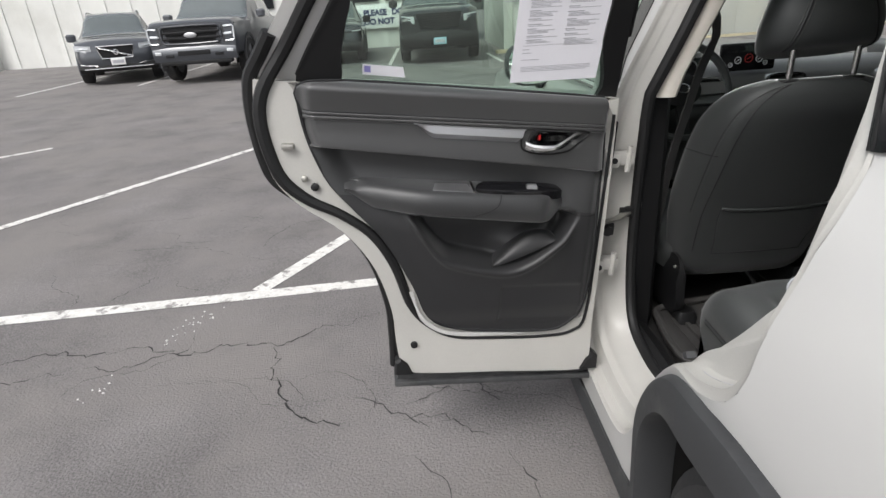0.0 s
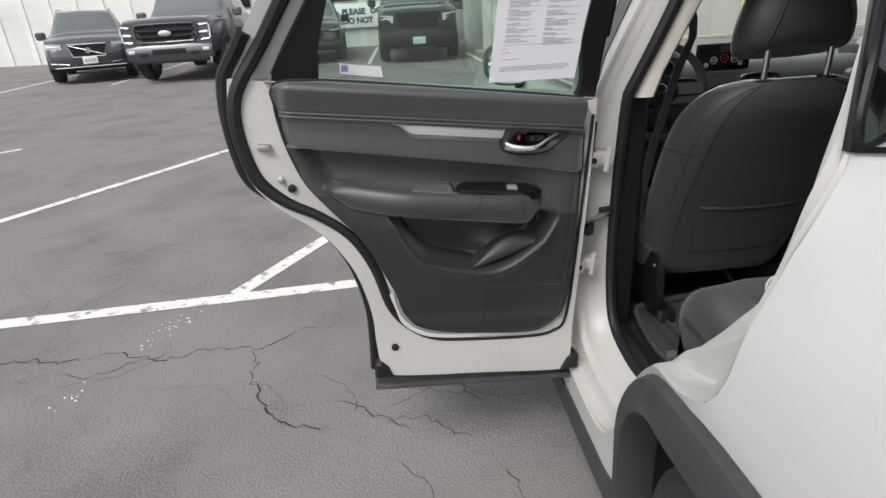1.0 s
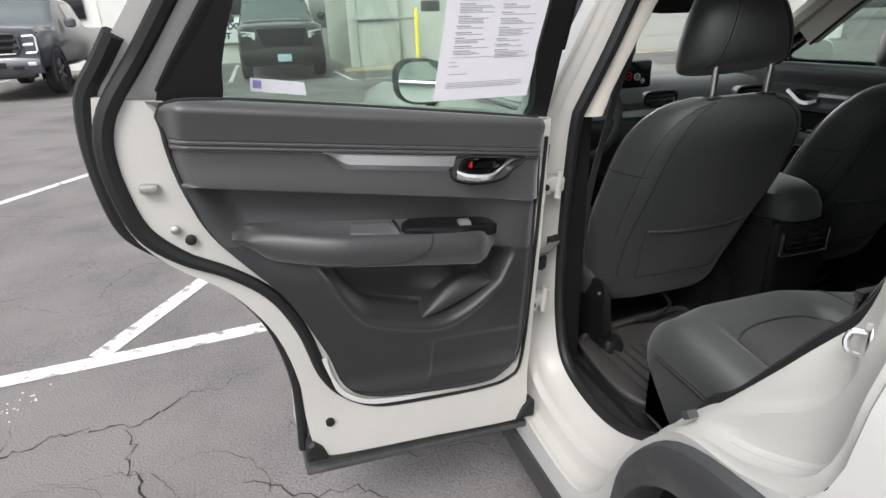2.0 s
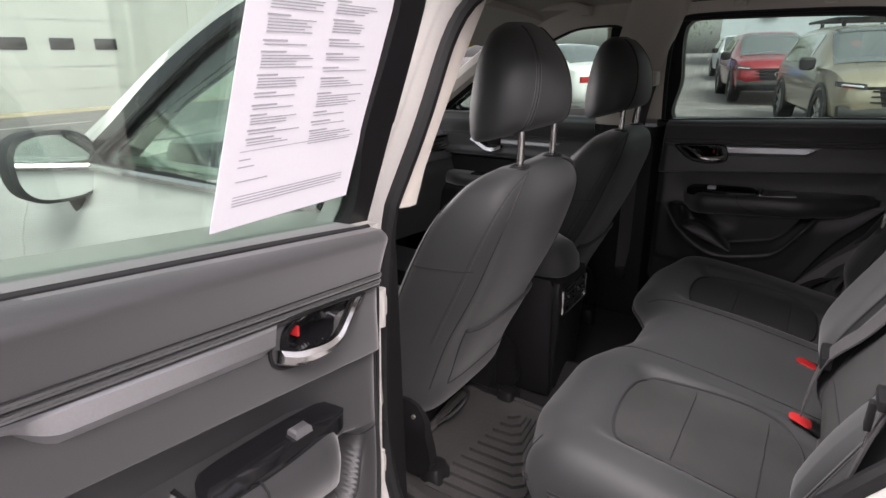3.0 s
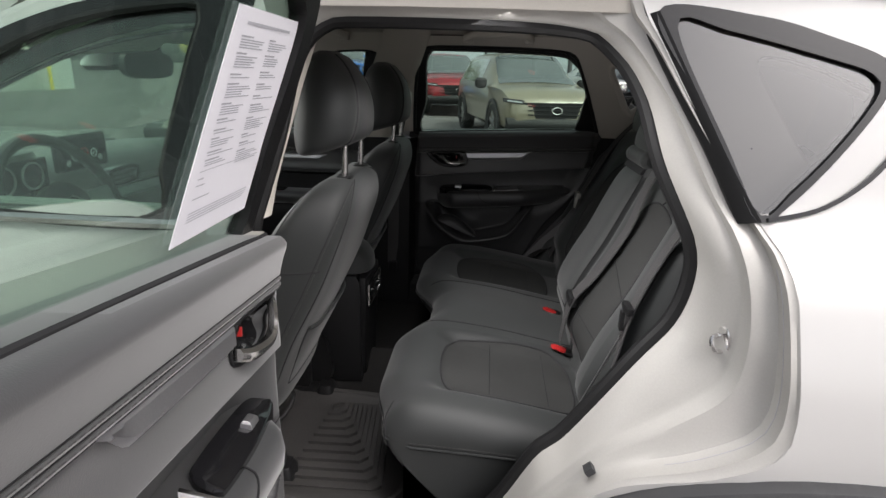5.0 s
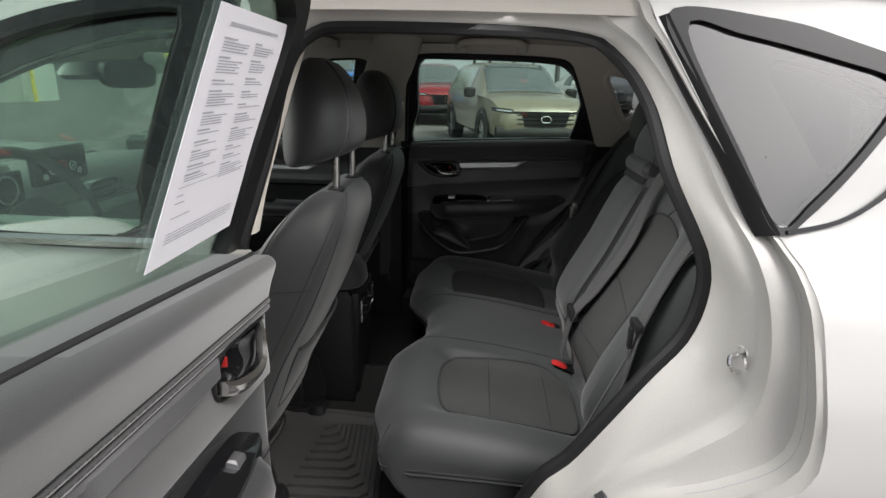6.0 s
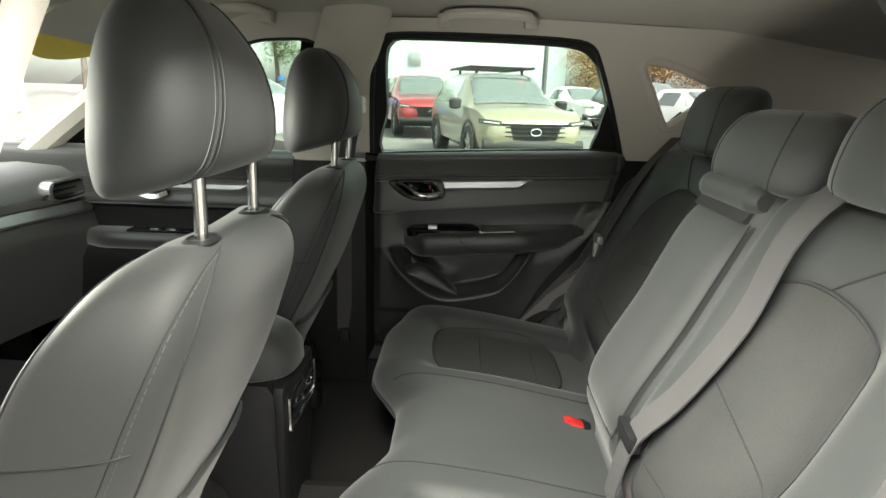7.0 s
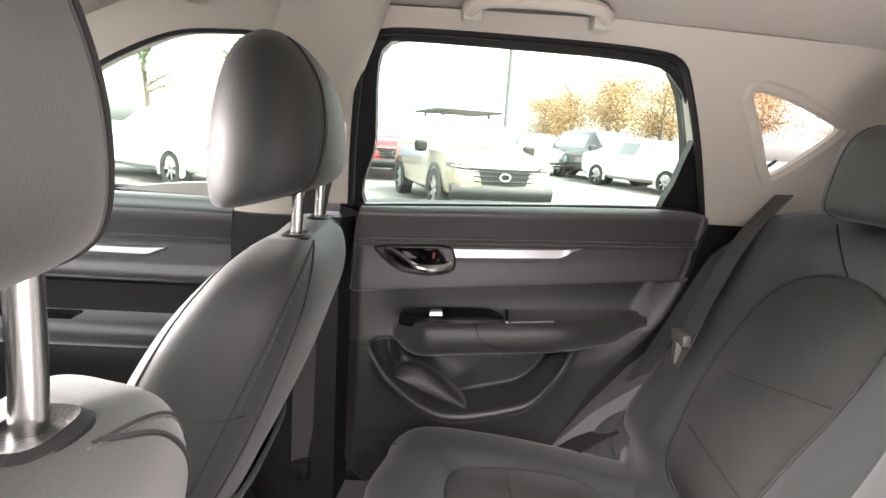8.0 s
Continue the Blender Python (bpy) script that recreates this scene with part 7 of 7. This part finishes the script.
def parked_car(name, label, at, yaw, stations, paint, wheels, r, cabin, face, group="parked cars"):
    """stations: y, sill, shoulder, top, half width, half width at the top; cabin: the stations between which there are windows."""
    x, y = at
    c = thing(name, label, "car", pose(x, y, ground_z(x, y), 0, 0, yaw), group)
    st = [np.array(s, float) for s in spread(stations, len(stations) * 4 - 3)]
    rings = []
    for s in st:
        h = half_ring(s)
        rings.append([Vector((p, s[0], q)) for p, q in h] + [Vector((-p, s[0], q)) for p, q in h[-2:0:-1]])
    part("body", loft(rings), paint, c, local=True, sharp=40)

    def at_ring(f, g, side, out):
        i = min(int(f), len(st) - 2)
        s = st[i] * (1 - (f - i)) + st[i + 1] * (f - i)
        h = half_ring(s)
        j = min(int(g), len(h) - 2)
        p = Vector(h[j]).lerp(Vector(h[j + 1]), g - j)
        return Vector((side * (p[0] + out), s[0], p[1] + out * (0.25 if g < 5 else 1.0)))

    a0, a1, b0, b1 = (4 * k for k in cabin)
    for side in (-1, 1):
        m = (a1 + b0) / 2
        for f0, f1 in ((a1 - 2.2, m - 0.25), (m + 0.25, b0 + 1.5)):
            part("side_window", sheet(lambda u, v: at_ring(f0 + (f1 - f0) * u, 4.10 + 0.82 * v, side, 0.008), 8, 4), M_CARGLASS, c, "dark side window", local=True)
    for f0, f1, nm in ((a0 + 0.4, a1 - 0.5, "windscreen"), (b0 + 0.4, b1 - 0.3, "rear_window")):
        part(nm, sheet(lambda u, v: at_ring(f0 + (f1 - f0) * v, 5.15 + 2.85 * (1 - abs(2 * u - 1)), 1 if u > 0.5 else -1, 0.010), 16, 8), M_CARGLASS, c, "dark glass", local=True)
    hw = max(s[4] for s in stations)
    for wy in wheels:
        for side in (-1, 1):
            rr = r
            prof = [(hw - 0.24, rr * 0.6), (hw - 0.24, rr * 0.93), (hw - 0.20, rr), (hw - 0.03, rr), (hw + 0.01, rr * 0.93), (hw + 0.005, rr * 0.64)]
            ring = [[(side * px_, wy + q * math.cos(2 * math.pi * k / 28), rr + q * math.sin(2 * math.pi * k / 28)) for px_, q in prof] for k in range(28)]
            ty = part("tyre", loft(ring + [ring[0]], caps=False), M_TYRE, c, local=True)
            disc = [[(side * (hw - 0.02), wy + q * math.cos(2 * math.pi * k / 28), rr + q * math.sin(2 * math.pi * k / 28)) for k in range(28)] for q in (rr * 0.66, rr * 0.2)]
            spokes = [loft([[Vector((side * (hw - 0.01 - d), wy + q * math.cos(t + w * e / q), rr + q * math.sin(t + w * e / q))) for w, d in ((-1, 0), (1, 0), (1, 0.03), (-1, 0.03))] for q, e in ((0.05, 0.03), (rr * 0.64, 0.022))]) for t in np.linspace(0, 2 * math.pi, 7, endpoint=False)]
            part("rim", join(*spokes), M_RIM, ty, "alloy rim", local=True)
            arc = [[Vector((side * (hw + o), wy + q * math.cos(t), rr + q * math.sin(t))) for q, o in ((rr * 1.05, -0.10), (rr * 1.05, 0.012), (rr * 1.22, 0.012), (rr * 1.22, -0.02))] for t in np.linspace(-0.35, math.pi + 0.35, 24)]
            part("arch_trim", loft(arc), M_CLAD if face.get("arches") else paint, c, local=True)
            # Flat black disc in place of the shade inside the wheel arch.
            part("arch_shadow", loft([[(side * (hw - 0.26), wy + q * math.cos(t), rr + q * math.sin(t)) for t in np.linspace(-0.3, math.pi + 0.3, 20)] for q in (rr * 1.12, rr * 0.3)], caps=False, closed=False), M_CARPET, c, "black disc standing for the shade in the wheel arch", local=True)
    # front: grille, lamps, lower bumper, plate
    L = max(s[0] for s in stations)
    gz0, gz1, gw = face["grille"]
    fy = L + face.get("out", 0.0)
    bow = lambda xx: fy - face.get("bow", 0.10) * (xx / hw) ** 2
    grid = sheet(lambda u, v: Vector(((2 * u - 1) * gw * (1 - 0.18 * (1 - v)), bow((2 * u - 1) * gw) + 0.012, gz0 + (gz1 - gz0) * v)), 12, 6, lambda u, v: Vector(((2 * u - 1) * gw * (1 - 0.18 * (1 - v)), bow((2 * u - 1) * gw) - 0.05, gz0 + (gz1 - gz0) * v)))
    gr = part("grille", grid, M_GRILLE, c, "black grille", local=True)
    if face.get("chrome"):
        part("grille_frame", tube([(gw * 1.0 * a_ * (1 - 0.18 * (1 - v)), bow(gw * a_) + 0.018, gz0 + (gz1 - gz0) * v) for a_, v in ((-1, 0), (0, 0), (1, 0), (1, 0.5), (1, 1), (0, 1), (-1, 1), (-1, 0.5))], 0.016, 6, True), M_CHROME, gr, "chrome grille frame", local=True)
        part("lower_strip", tube([(xx, bow(xx) + 0.05, 0.36) for xx in np.linspace(-0.75, 0.75, 9)], 0.014, 6), M_CHROME, c, "chrome bumper strip", local=True)
    for i in range(face.get("bars", 4)):
        z = gz0 + (gz1 - gz0) * (i + 0.8) / (face.get("bars", 4) + 0.6)
        part("grille_bar", tube([(xx, bow(xx) + 0.016, z) for xx in np.linspace(-gw * 0.88, gw * 0.88, 9)], 0.012, 6), M_CHROME if face.get("chrome") else M_GRILLE, gr, local=True)
    if face.get("badge"):
        part("badge", tube([(0.09 * math.cos(t), fy + 0.026, (gz0 + gz1) / 2 + 0.055 * math.sin(t)) for t in np.linspace(0, 2 * math.pi, 20, endpoint=False)], 0.012, 6, True), M_CHROME, gr, "plain bright oval badge", local=True)
    lz0, lz1, lx0, lx1 = face["lamp"]
    for side in (-1, 1):
        lamp = sheet(lambda u, v: Vector((side * (lx0 + (lx1 - lx0) * u), bow(lx0 + (lx1 - lx0) * u) + 0.02 - 0.10 * u * u, lz0 + (lz1 - lz0) * v + 0.03 * u)), 6, 4, lambda u, v: Vector((side * (lx0 + (lx1 - lx0) * u), bow(lx0 + (lx1 - lx0) * u) - 0.08 - 0.10 * u * u, lz0 + (lz1 - lz0) * v + 0.03 * u)))
        unit = part("headlamp", lamp, M_LAMP if face.get("bright") else M_SMOKED, c, "clear headlamp" if face.get("bright") else "smoked headlamp", local=True)
        ln = lambda f: Vector((side * (lx0 + (lx1 - lx0) * f), bow(lx0 + (lx1 - lx0) * f) + 0.026 - 0.10 * f * f, lz0 + (lz1 - lz0) * 0.45 + 0.03 * f))
        part("lamp_strip", tube([ln(f) for f in np.linspace(0.12, 0.85, 8)], 0.014, 6), M_LAMP, unit, "bright lamp strip", local=True)
        mx, my, mz = face["mirror"]
        part("wing_mirror", loft([ring_at(side * mx, my, mz + d, a, b, 14) for d, a, b in ((-0.10, 0.06, 0.03), (-0.07, 0.11, 0.06), (0.05, 0.12, 0.06), (0.09, 0.08, 0.03))]), paint if not face.get("black") else M_HARD, c, local=True)
    b0, b1 = face["bumper"]
    part("bumper", sheet(lambda u, v: Vector(((2 * u - 1) * hw * 0.93, bow((2 * u - 1) * hw * 0.93) + 0.05 * math.sin(math.pi * v), b0 + (b1 - b0) * v)), 14, 6, lambda u, v: Vector(((2 * u - 1) * hw * 0.93, bow((2 * u - 1) * hw * 0.93) - 0.10, b0 + (b1 - b0) * v))), paint if face.get("squared") else M_HARD, c, "painted steel bumper" if face.get("squared") else "black lower bumper", local=True)
    pz = face.get("plate")
    if pz:
        part("number_plate", box(-0.155, 0.155, fy + 0.05, fy + 0.065, pz - 0.08, pz + 0.08, 0.004), M_CARWHITE if face.get("white_plate") else M_PLATE, c, "light plate with plain bars", local=True)
        part("plate_bar", box(-0.12, 0.12, fy + 0.065, fy + 0.069, pz - 0.035, pz + 0.035), M_INK, c, local=True)
    return c


SUV = [(-2.28, 0.45, 0.80, 0.95, 0.72, 0.60), (-2.15, 0.36, 0.98, 1.25, 0.86, 0.66), (-1.9, 0.33, 1.05, 1.56, 0.91, 0.64), (-1.2, 0.30, 1.04, 1.63, 0.92, 0.64), (-0.1, 0.28, 1.02, 1.64, 0.92, 0.64), (0.45, 0.28, 1.01, 1.56, 0.92, 0.64), (1.12, 0.29, 1.02, 1.10, 0.92, 0.72), (1.85, 0.30, 0.98, 1.02, 0.90, 0.70), (2.15, 0.30, 0.86, 0.90, 0.84, 0.66), (2.28, 0.36, 0.72, 0.76, 0.70, 0.56)]
TRUCK = [(-2.95, 0.70, 1.20, 1.32, 0.96, 0.90), (-2.9, 0.62, 1.28, 1.36, 0.98, 0.92), (-1.15, 0.55, 1.30, 1.38, 1.0, 0.92), (-1.08, 0.55, 1.30, 1.92, 1.0, 0.76), (-0.3, 0.52, 1.28, 1.97, 1.0, 0.78), (0.62, 0.52, 1.27, 1.92, 1.0, 0.77), (1.30, 0.52, 1.26, 1.34, 1.0, 0.86), (2.3, 0.50, 1.20, 1.28, 1.0, 0.86), (2.72, 0.48, 1.08, 1.16, 0.97, 0.82), (2.86, 0.52, 0.98, 1.04, 0.92, 0.78)]
SEDAN = [(-2.35, 0.45, 0.80, 0.90, 0.70, 0.58), (-2.2, 0.32, 0.93, 1.02, 0.85, 0.68), (-1.75, 0.28, 0.96, 1.08, 0.90, 0.66), (-0.9, 0.26, 0.95, 1.40, 0.91, 0.60), (-0.1, 0.25, 0.93, 1.44, 0.91, 0.60), (0.4, 0.25, 0.92, 1.36, 0.91, 0.60), (1.12, 0.26, 0.92, 0.98, 0.91, 0.70), (1.85, 0.28, 0.84, 0.88, 0.88, 0.68), (2.25, 0.28, 0.70, 0.74, 0.80, 0.6), (2.36, 0.34, 0.6, 0.64, 0.66, 0.5)]
F_SUV = dict(grille=(0.52, 0.80, 0.52), lamp=(0.72, 0.86, 0.52, 0.86), bumper=(0.30, 0.50), mirror=(1.02, 0.85, 1.08), plate=0.62, bars=7, chrome=True, badge=True, bow=0.05, bright=True)
F_TRUCK = dict(grille=(0.80, 1.16, 0.62), lamp=(0.90, 1.12, 0.66, 0.90), bumper=(0.48, 0.78), mirror=(1.16, 0.95, 1.42), plate=0.66, bars=4, arches=True, badge=True, bow=0.03)
F_RAM = dict(grille=(0.78, 1.14, 0.56), lamp=(0.92, 1.08, 0.60, 0.92), bumper=(0.34, 0.74), mirror=(1.16, 0.95, 1.42), plate=0.50, bars=6, arches=True, bow=0.03, bright=True)
F_FORD = dict(grille=(0.86, 1.20, 0.62), lamp=(0.84, 1.20, 0.68, 0.96), bumper=(0.48, 0.80), mirror=(1.16, 0.95, 1.42), bars=0, arches=True, bow=0.03, squared=True)
F_ESTATE = dict(grille=(0.58, 0.86, 0.40), lamp=(0.76, 0.88, 0.52, 0.88), bumper=(0.28, 0.43), mirror=(1.02, 0.85, 1.08), plate=0.50, white_plate=True, bars=0, chrome=True, bow=0.05, bright=True)
FORD = TRUCK[:-3] + [(2.3, 0.50, 1.26, 1.36, 1.0, 0.90), (2.74, 0.50, 1.20, 1.32, 0.99, 0.88), (2.86, 0.56, 1.16, 1.26, 0.96, 0.84)]
F_KHAKI = dict(grille=(0.54, 0.80, 0.58), lamp=(0.765, 0.835, 0.58, 0.90), bumper=(0.30, 0.54), mirror=(1.02, 0.85, 1.08), bars=3, arches=True, badge=True, bow=0.05, black=True)
W_SUV, W_TRUCK = (-1.40, 1.42), (-1.95, 1.85)
ram = parked_car("pickup_truck", "black pickup truck with a light plate parked at the workshop", (-0.82, 17.05), 180, TRUCK, M_BLACKCAR, W_TRUCK, 0.41, (6, 5, 3, 2), F_RAM)
ford = parked_car("pickup_truck", "dark grey lifted pickup truck with knobbly tyres", (-6.46, 15.95), 181, FORD, M_FORD, W_TRUCK, 0.45, (6, 5, 3, 2), F_FORD)
estate = parked_car("estate_suv", "dark grey estate car with a chrome grille", (-9.60, 16.3), 203, SUV, M_FORD, W_SUV, 0.37, (6, 5, 2, 1), F_ESTATE)
parked_car("estate_suv", "dark blue-grey crossover parked at the workshop", (-3.9, 17.9), 184, SUV, M_TRUCK, W_SUV, 0.36, (6, 5, 2, 1), F_KHAKI)
khaki = parked_car("estate_suv", "khaki crossover with black cladding and a roof rack", (10.45, 0.0), 104, SUV, M_KHAKI, W_SUV, 0.37, (6, 5, 2, 1), F_KHAKI)
for xx in (-0.60, 0.60):
    part("roof_rail", tube(smooth_curve([(xx, 0.30, 1.58), (xx, 0.15, 1.66), (xx, -0.6, 1.69), (xx, -1.4, 1.67), (xx, -1.6, 1.60)], 20), 0.018, 6), M_SILVER, estate, "silver roof rail", local=True)
    part("bumper_trim", tube([(xx * 0.75, 2.315, 0.43), (xx * 1.05, 2.28, 0.445), (xx * 1.35, 2.20, 0.465)], 0.014, 6), M_CHROME, estate, "chrome bumper strip", local=True)
part("grille_bar", tube([(-0.36, 2.305, 0.60), (0.36, 2.305, 0.84)], 0.016, 6), M_CHROME, estate, "diagonal chrome bar", local=True)
part("badge", tube([(0.055 * math.cos(t), 2.318, 0.72 + 0.055 * math.sin(t)) for t in np.linspace(0, 2 * math.pi, 20, endpoint=False)], 0.013, 6, True), M_CHROME, estate, "plain bright round badge", local=True)
# square-cut front of the lifted pickup
front = lambda xx, out: 2.86 - 0.03 * xx * xx + out
part("grille_frame", tube([(x, front(x, 0.03), z) for x, z in ((-0.58, 0.85), (0, 0.84), (0.58, 0.85), (0.66, 0.95), (0.66, 1.14), (0.60, 1.21), (0, 1.22), (-0.60, 1.21), (-0.66, 1.14), (-0.66, 0.95))], 0.026, 8, True), M_TRUCK, ford, "thick painted grille frame", local=True)
for z in (0.96, 1.08):
    part("grille_bar", loft([[(x, front(x, 0.05), z - 0.028), (x, front(x, 0.06), z), (x, front(x, 0.05), z + 0.028), (x, front(x, 0.0), z + 0.028), (x, front(x, 0.0), z - 0.028)] for x in np.linspace(-0.62, 0.62, 9)]), M_GRILLE, ford, "thick grille bar", local=True)
part("badge", loft([[(a * 0.14 * math.cos(t), front(0, h), 1.02 + a * 0.058 * math.sin(t)) for t in np.linspace(0, 2 * math.pi, 24, endpoint=False)] for a, h in ((1, 0.05), (1, 0.075), (0.85, 0.08))]), M_SILVER, ford, "plain oval badge", local=True)
for sx in (-1, 1):
    part("lamp_strip", tube([(sx * x, front(x, 0.035), z) for x, z in ((0.74, 1.17), (0.92, 1.18), (0.95, 1.14), (0.94, 0.90), (0.90, 0.865), (0.74, 0.86))], 0.020, 6), M_LAMP, ford, "bright lamp bracket", local=True)
    part("lamp_strip", tube([(sx * 0.74, front(0.74, 0.03), 1.01), (sx * 0.90, front(0.9, 0.03), 1.02)], 0.030, 6), M_LAMP, ford, "bright lamp", local=True)
    part("fog_lamp", box(sx * 0.80 - 0.07, sx * 0.80 + 0.07, 2.84, 2.905, 0.63, 0.70, 0.012), M_LAMP, ford, "fog lamp in the bumper", local=True)
    part("tow_slot", box(sx * 0.55 - 0.09, sx * 0.55 + 0.09, 2.84, 2.915, 0.57, 0.63, 0.01), M_GRILLE, ford, "black bumper slot", local=True)
part("bumper_slot", box(-0.36, 0.36, 2.84, 2.925, 0.60, 0.70, 0.012), M_GRILLE, ford, "black bumper slot", local=True)
part("bumper_lip", box(-0.80, 0.80, 2.70, 2.86, 0.40, 0.48, 0.02), M_HARD, ford, "black lower lip", local=True)
for xx in (-0.46, 0.46):
    part("rack_foot", tube([(xx, 0.15, 1.63), (xx * 0.98, 0.15, 1.72)], 0.03, 8), M_HARD, khaki, local=True)
    part("rack_foot", tube([(xx, -1.2, 1.63), (xx * 0.98, -1.2, 1.72)], 0.03, 8), M_HARD, khaki, local=True)
    part("rack_rail", box(xx * 1.3 - 0.02, xx * 1.3 + 0.02, -1.45, 0.40, 1.72, 1.77, 0.008), M_HARD, khaki, "black roof rack rail", local=True)
for yy in np.linspace(-1.45, 0.40, 8):
    part("rack_bar", box(-0.62, 0.62, yy - 0.03, yy + 0.03, 1.735, 1.76, 0.006), M_HARD, khaki, "black roof rack bar", local=True)
parked_car("estate_suv", "dark red crossover parked in a row", (16.2, 2.0), 104, SUV, M_REDCAR, W_SUV, 0.36, (6, 5, 2, 1), F_KHAKI)
parked_car("estate_suv", "white crossover parked far across the lot", (25.5, 3.75), 104, SUV, M_CARWHITE, W_SUV, 0.36, (6, 5, 2, 1), F_KHAKI)
parked_car("estate_suv", "black crossover parked in a row", (18.6, -5.4), 106, SUV, M_BLACKCAR, W_SUV, 0.36, (6, 5, 2, 1), F_KHAKI)
parked_car("sedan", "pale silver sedan parked in a row", (21.5, -3.7), 106, SEDAN, M_CARWHITE, W_SUV, 0.33, (6, 5, 3, 2), F_SUV)
lane_sedan = parked_car("sedan", "white sedan with red tail lamps parked across the lane", (11.5, 5.9), -37, SEDAN, M_CARWHITE, W_SUV, 0.34, (6, 5, 3, 2), F_SUV)
for xx in (-0.62, 0.62):
    part("tail_lamp", box(xx - 0.14, xx + 0.14, -2.36, -2.20, 0.70, 0.82, 0.02), M_RED, lane_sedan, "red tail lamp", local=True)
parked_car("pickup_truck", "blue pickup truck parked far across the lot", (22.0, 6.7), 105, TRUCK, M_BLUECAR, W_TRUCK, 0.42, (6, 5, 3, 2), F_TRUCK)
parked_car("sedan", "white sedan parked behind the row", (15.8, -6.0), 112, SEDAN, M_CARWHITE, W_SUV, 0.33, (6, 5, 3, 2), F_SUV)

# ---- hall, pole and trees beyond ----
hall = thing("metal_hall", "long blue-grey corrugated metal hall", "building", (38.5, 0, 0.5))
part("wall", box(38, 39, -6, 6.5, 0.4, 9.5), M_TEAL, hall)
part("wall_ribs", join(*[box(37.985, 38.0, -6, 6.5, 0.9 + 0.45 * i, 1.12 + 0.45 * i) for i in range(19)]), M_TEAL, hall)
part("wall_vent", box(37.85, 38.0, 3.6, 4.4, 3.2, 4.0, 0.03), M_SILVER, hall, "grey louvred vent")
part("roof", box(37.8, 60, -6.3, 6.8, 9.5, 9.9, 0.02), M_SILVER, hall)
M_GREYPOLE = material("dark_grey_pole_paint", (0.07, 0.07, 0.072), 0.6, vary=0.1, bump=0)
pole = thing("light_pole", "tall dark grey steel light pole", "light pole", (24, -2.75, 0.4))
part("post", tube([(24, -2.75, 0.3), (24, -2.75, 9.5)], [0.11, 0.07], 12), M_GREYPOLE, pole)
part("lamp_head", box(23.4, 24.6, -2.95, -2.55, 9.45, 9.6, 0.02), M_STEEL, pole)


def tree(x, y, h, seed, leaf, spread_=1.0, count=7000):
    rng = random.Random(seed)
    z0 = ground_z(x, y)
    t = thing("tree", "broad tree with " + ("green spring leaves" if leaf is M_LEAF else "dry brown leaves"), "tree", (x, y, z0), "trees beyond the lot")
    limbs = [tube(smooth_curve([(x, y, z0 - 0.1), (x + 0.1, y, z0 + h * 0.3), (x - 0.1, y + 0.1, z0 + h * 0.6), (x, y, z0 + h * 0.9)], 10), [0.22 - 0.019 * i for i in range(10)], 8)]
    tips = []
    for i in range(12):
        a, f = rng.uniform(0, 6.28), rng.uniform(0.3, 0.85)
        reach = h * spread_ * rng.uniform(0.22, 0.42) * (1.15 - f * 0.6)
        s = Vector((x, y, z0 + h * f))
        e = s + Vector((reach * math.cos(a), reach * math.sin(a), h * rng.uniform(0.05, 0.2)))
        limbs.append(tube([s, s.lerp(e, 0.5) + Vector((0, 0, 0.15)), e], [0.09, 0.06, 0.02], 6))
        tips += [(s.lerp(e, q), 0.3 + 0.5 * q) for q in (0.45, 0.7, 1.0)]
    part("trunk", join(*limbs), M_BARK, t)
    verts, faces = [], []
    for i in range(count):
        c, r = rng.choice(tips)
        p = c + Vector((rng.gauss(0, r), rng.gauss(0, r), rng.gauss(0, r * 0.7)))
        u = Vector((rng.gauss(0, 1), rng.gauss(0, 1), rng.gauss(0, 1))).normalized()
        v = u.orthogonal().normalized()
        q = rng.uniform(0.04, 0.09)
        k = len(verts)
        verts += [p - u * q, p + v * q * 0.5, p + u * q, p - v * q * 0.5]
        faces.append((k, k + 1, k + 2, k + 3))
    tagged(part("crown", from_faces(verts, faces), leaf, t), kind="stuff")


for i, (x, y, h, leaf) in enumerate(((30, 30, 8, M_LEAF), (34, 24, 9, M_LEAF), (38, 10, 6, M_LEAF), (40, 14, 7, M_LEAF), (38, 19, 6.5, M_LEAF), (26, 34, 8, M_DRYLEAF), (20, 38, 8, M_LEAF), (38, -7.5, 4.2, M_DRYLEAF), (40, -9.5, 5.0, M_DRYLEAF), (37, -11.5, 5.6, M_DRYLEAF), (41, -13.5, 6.0, M_DRYLEAF), (38, -15.5, 5.6, M_DRYLEAF),
                                     (42, -18, 6.2, M_DRYLEAF), (37, -20, 5.8, M_DRYLEAF), (39, -23, 6.0, M_DRYLEAF), (35, -26, 6.2, M_DRYLEAF), (31, -29, 6.0, M_DRYLEAF))):
    tree(x, y, h, 20 + i, leaf)
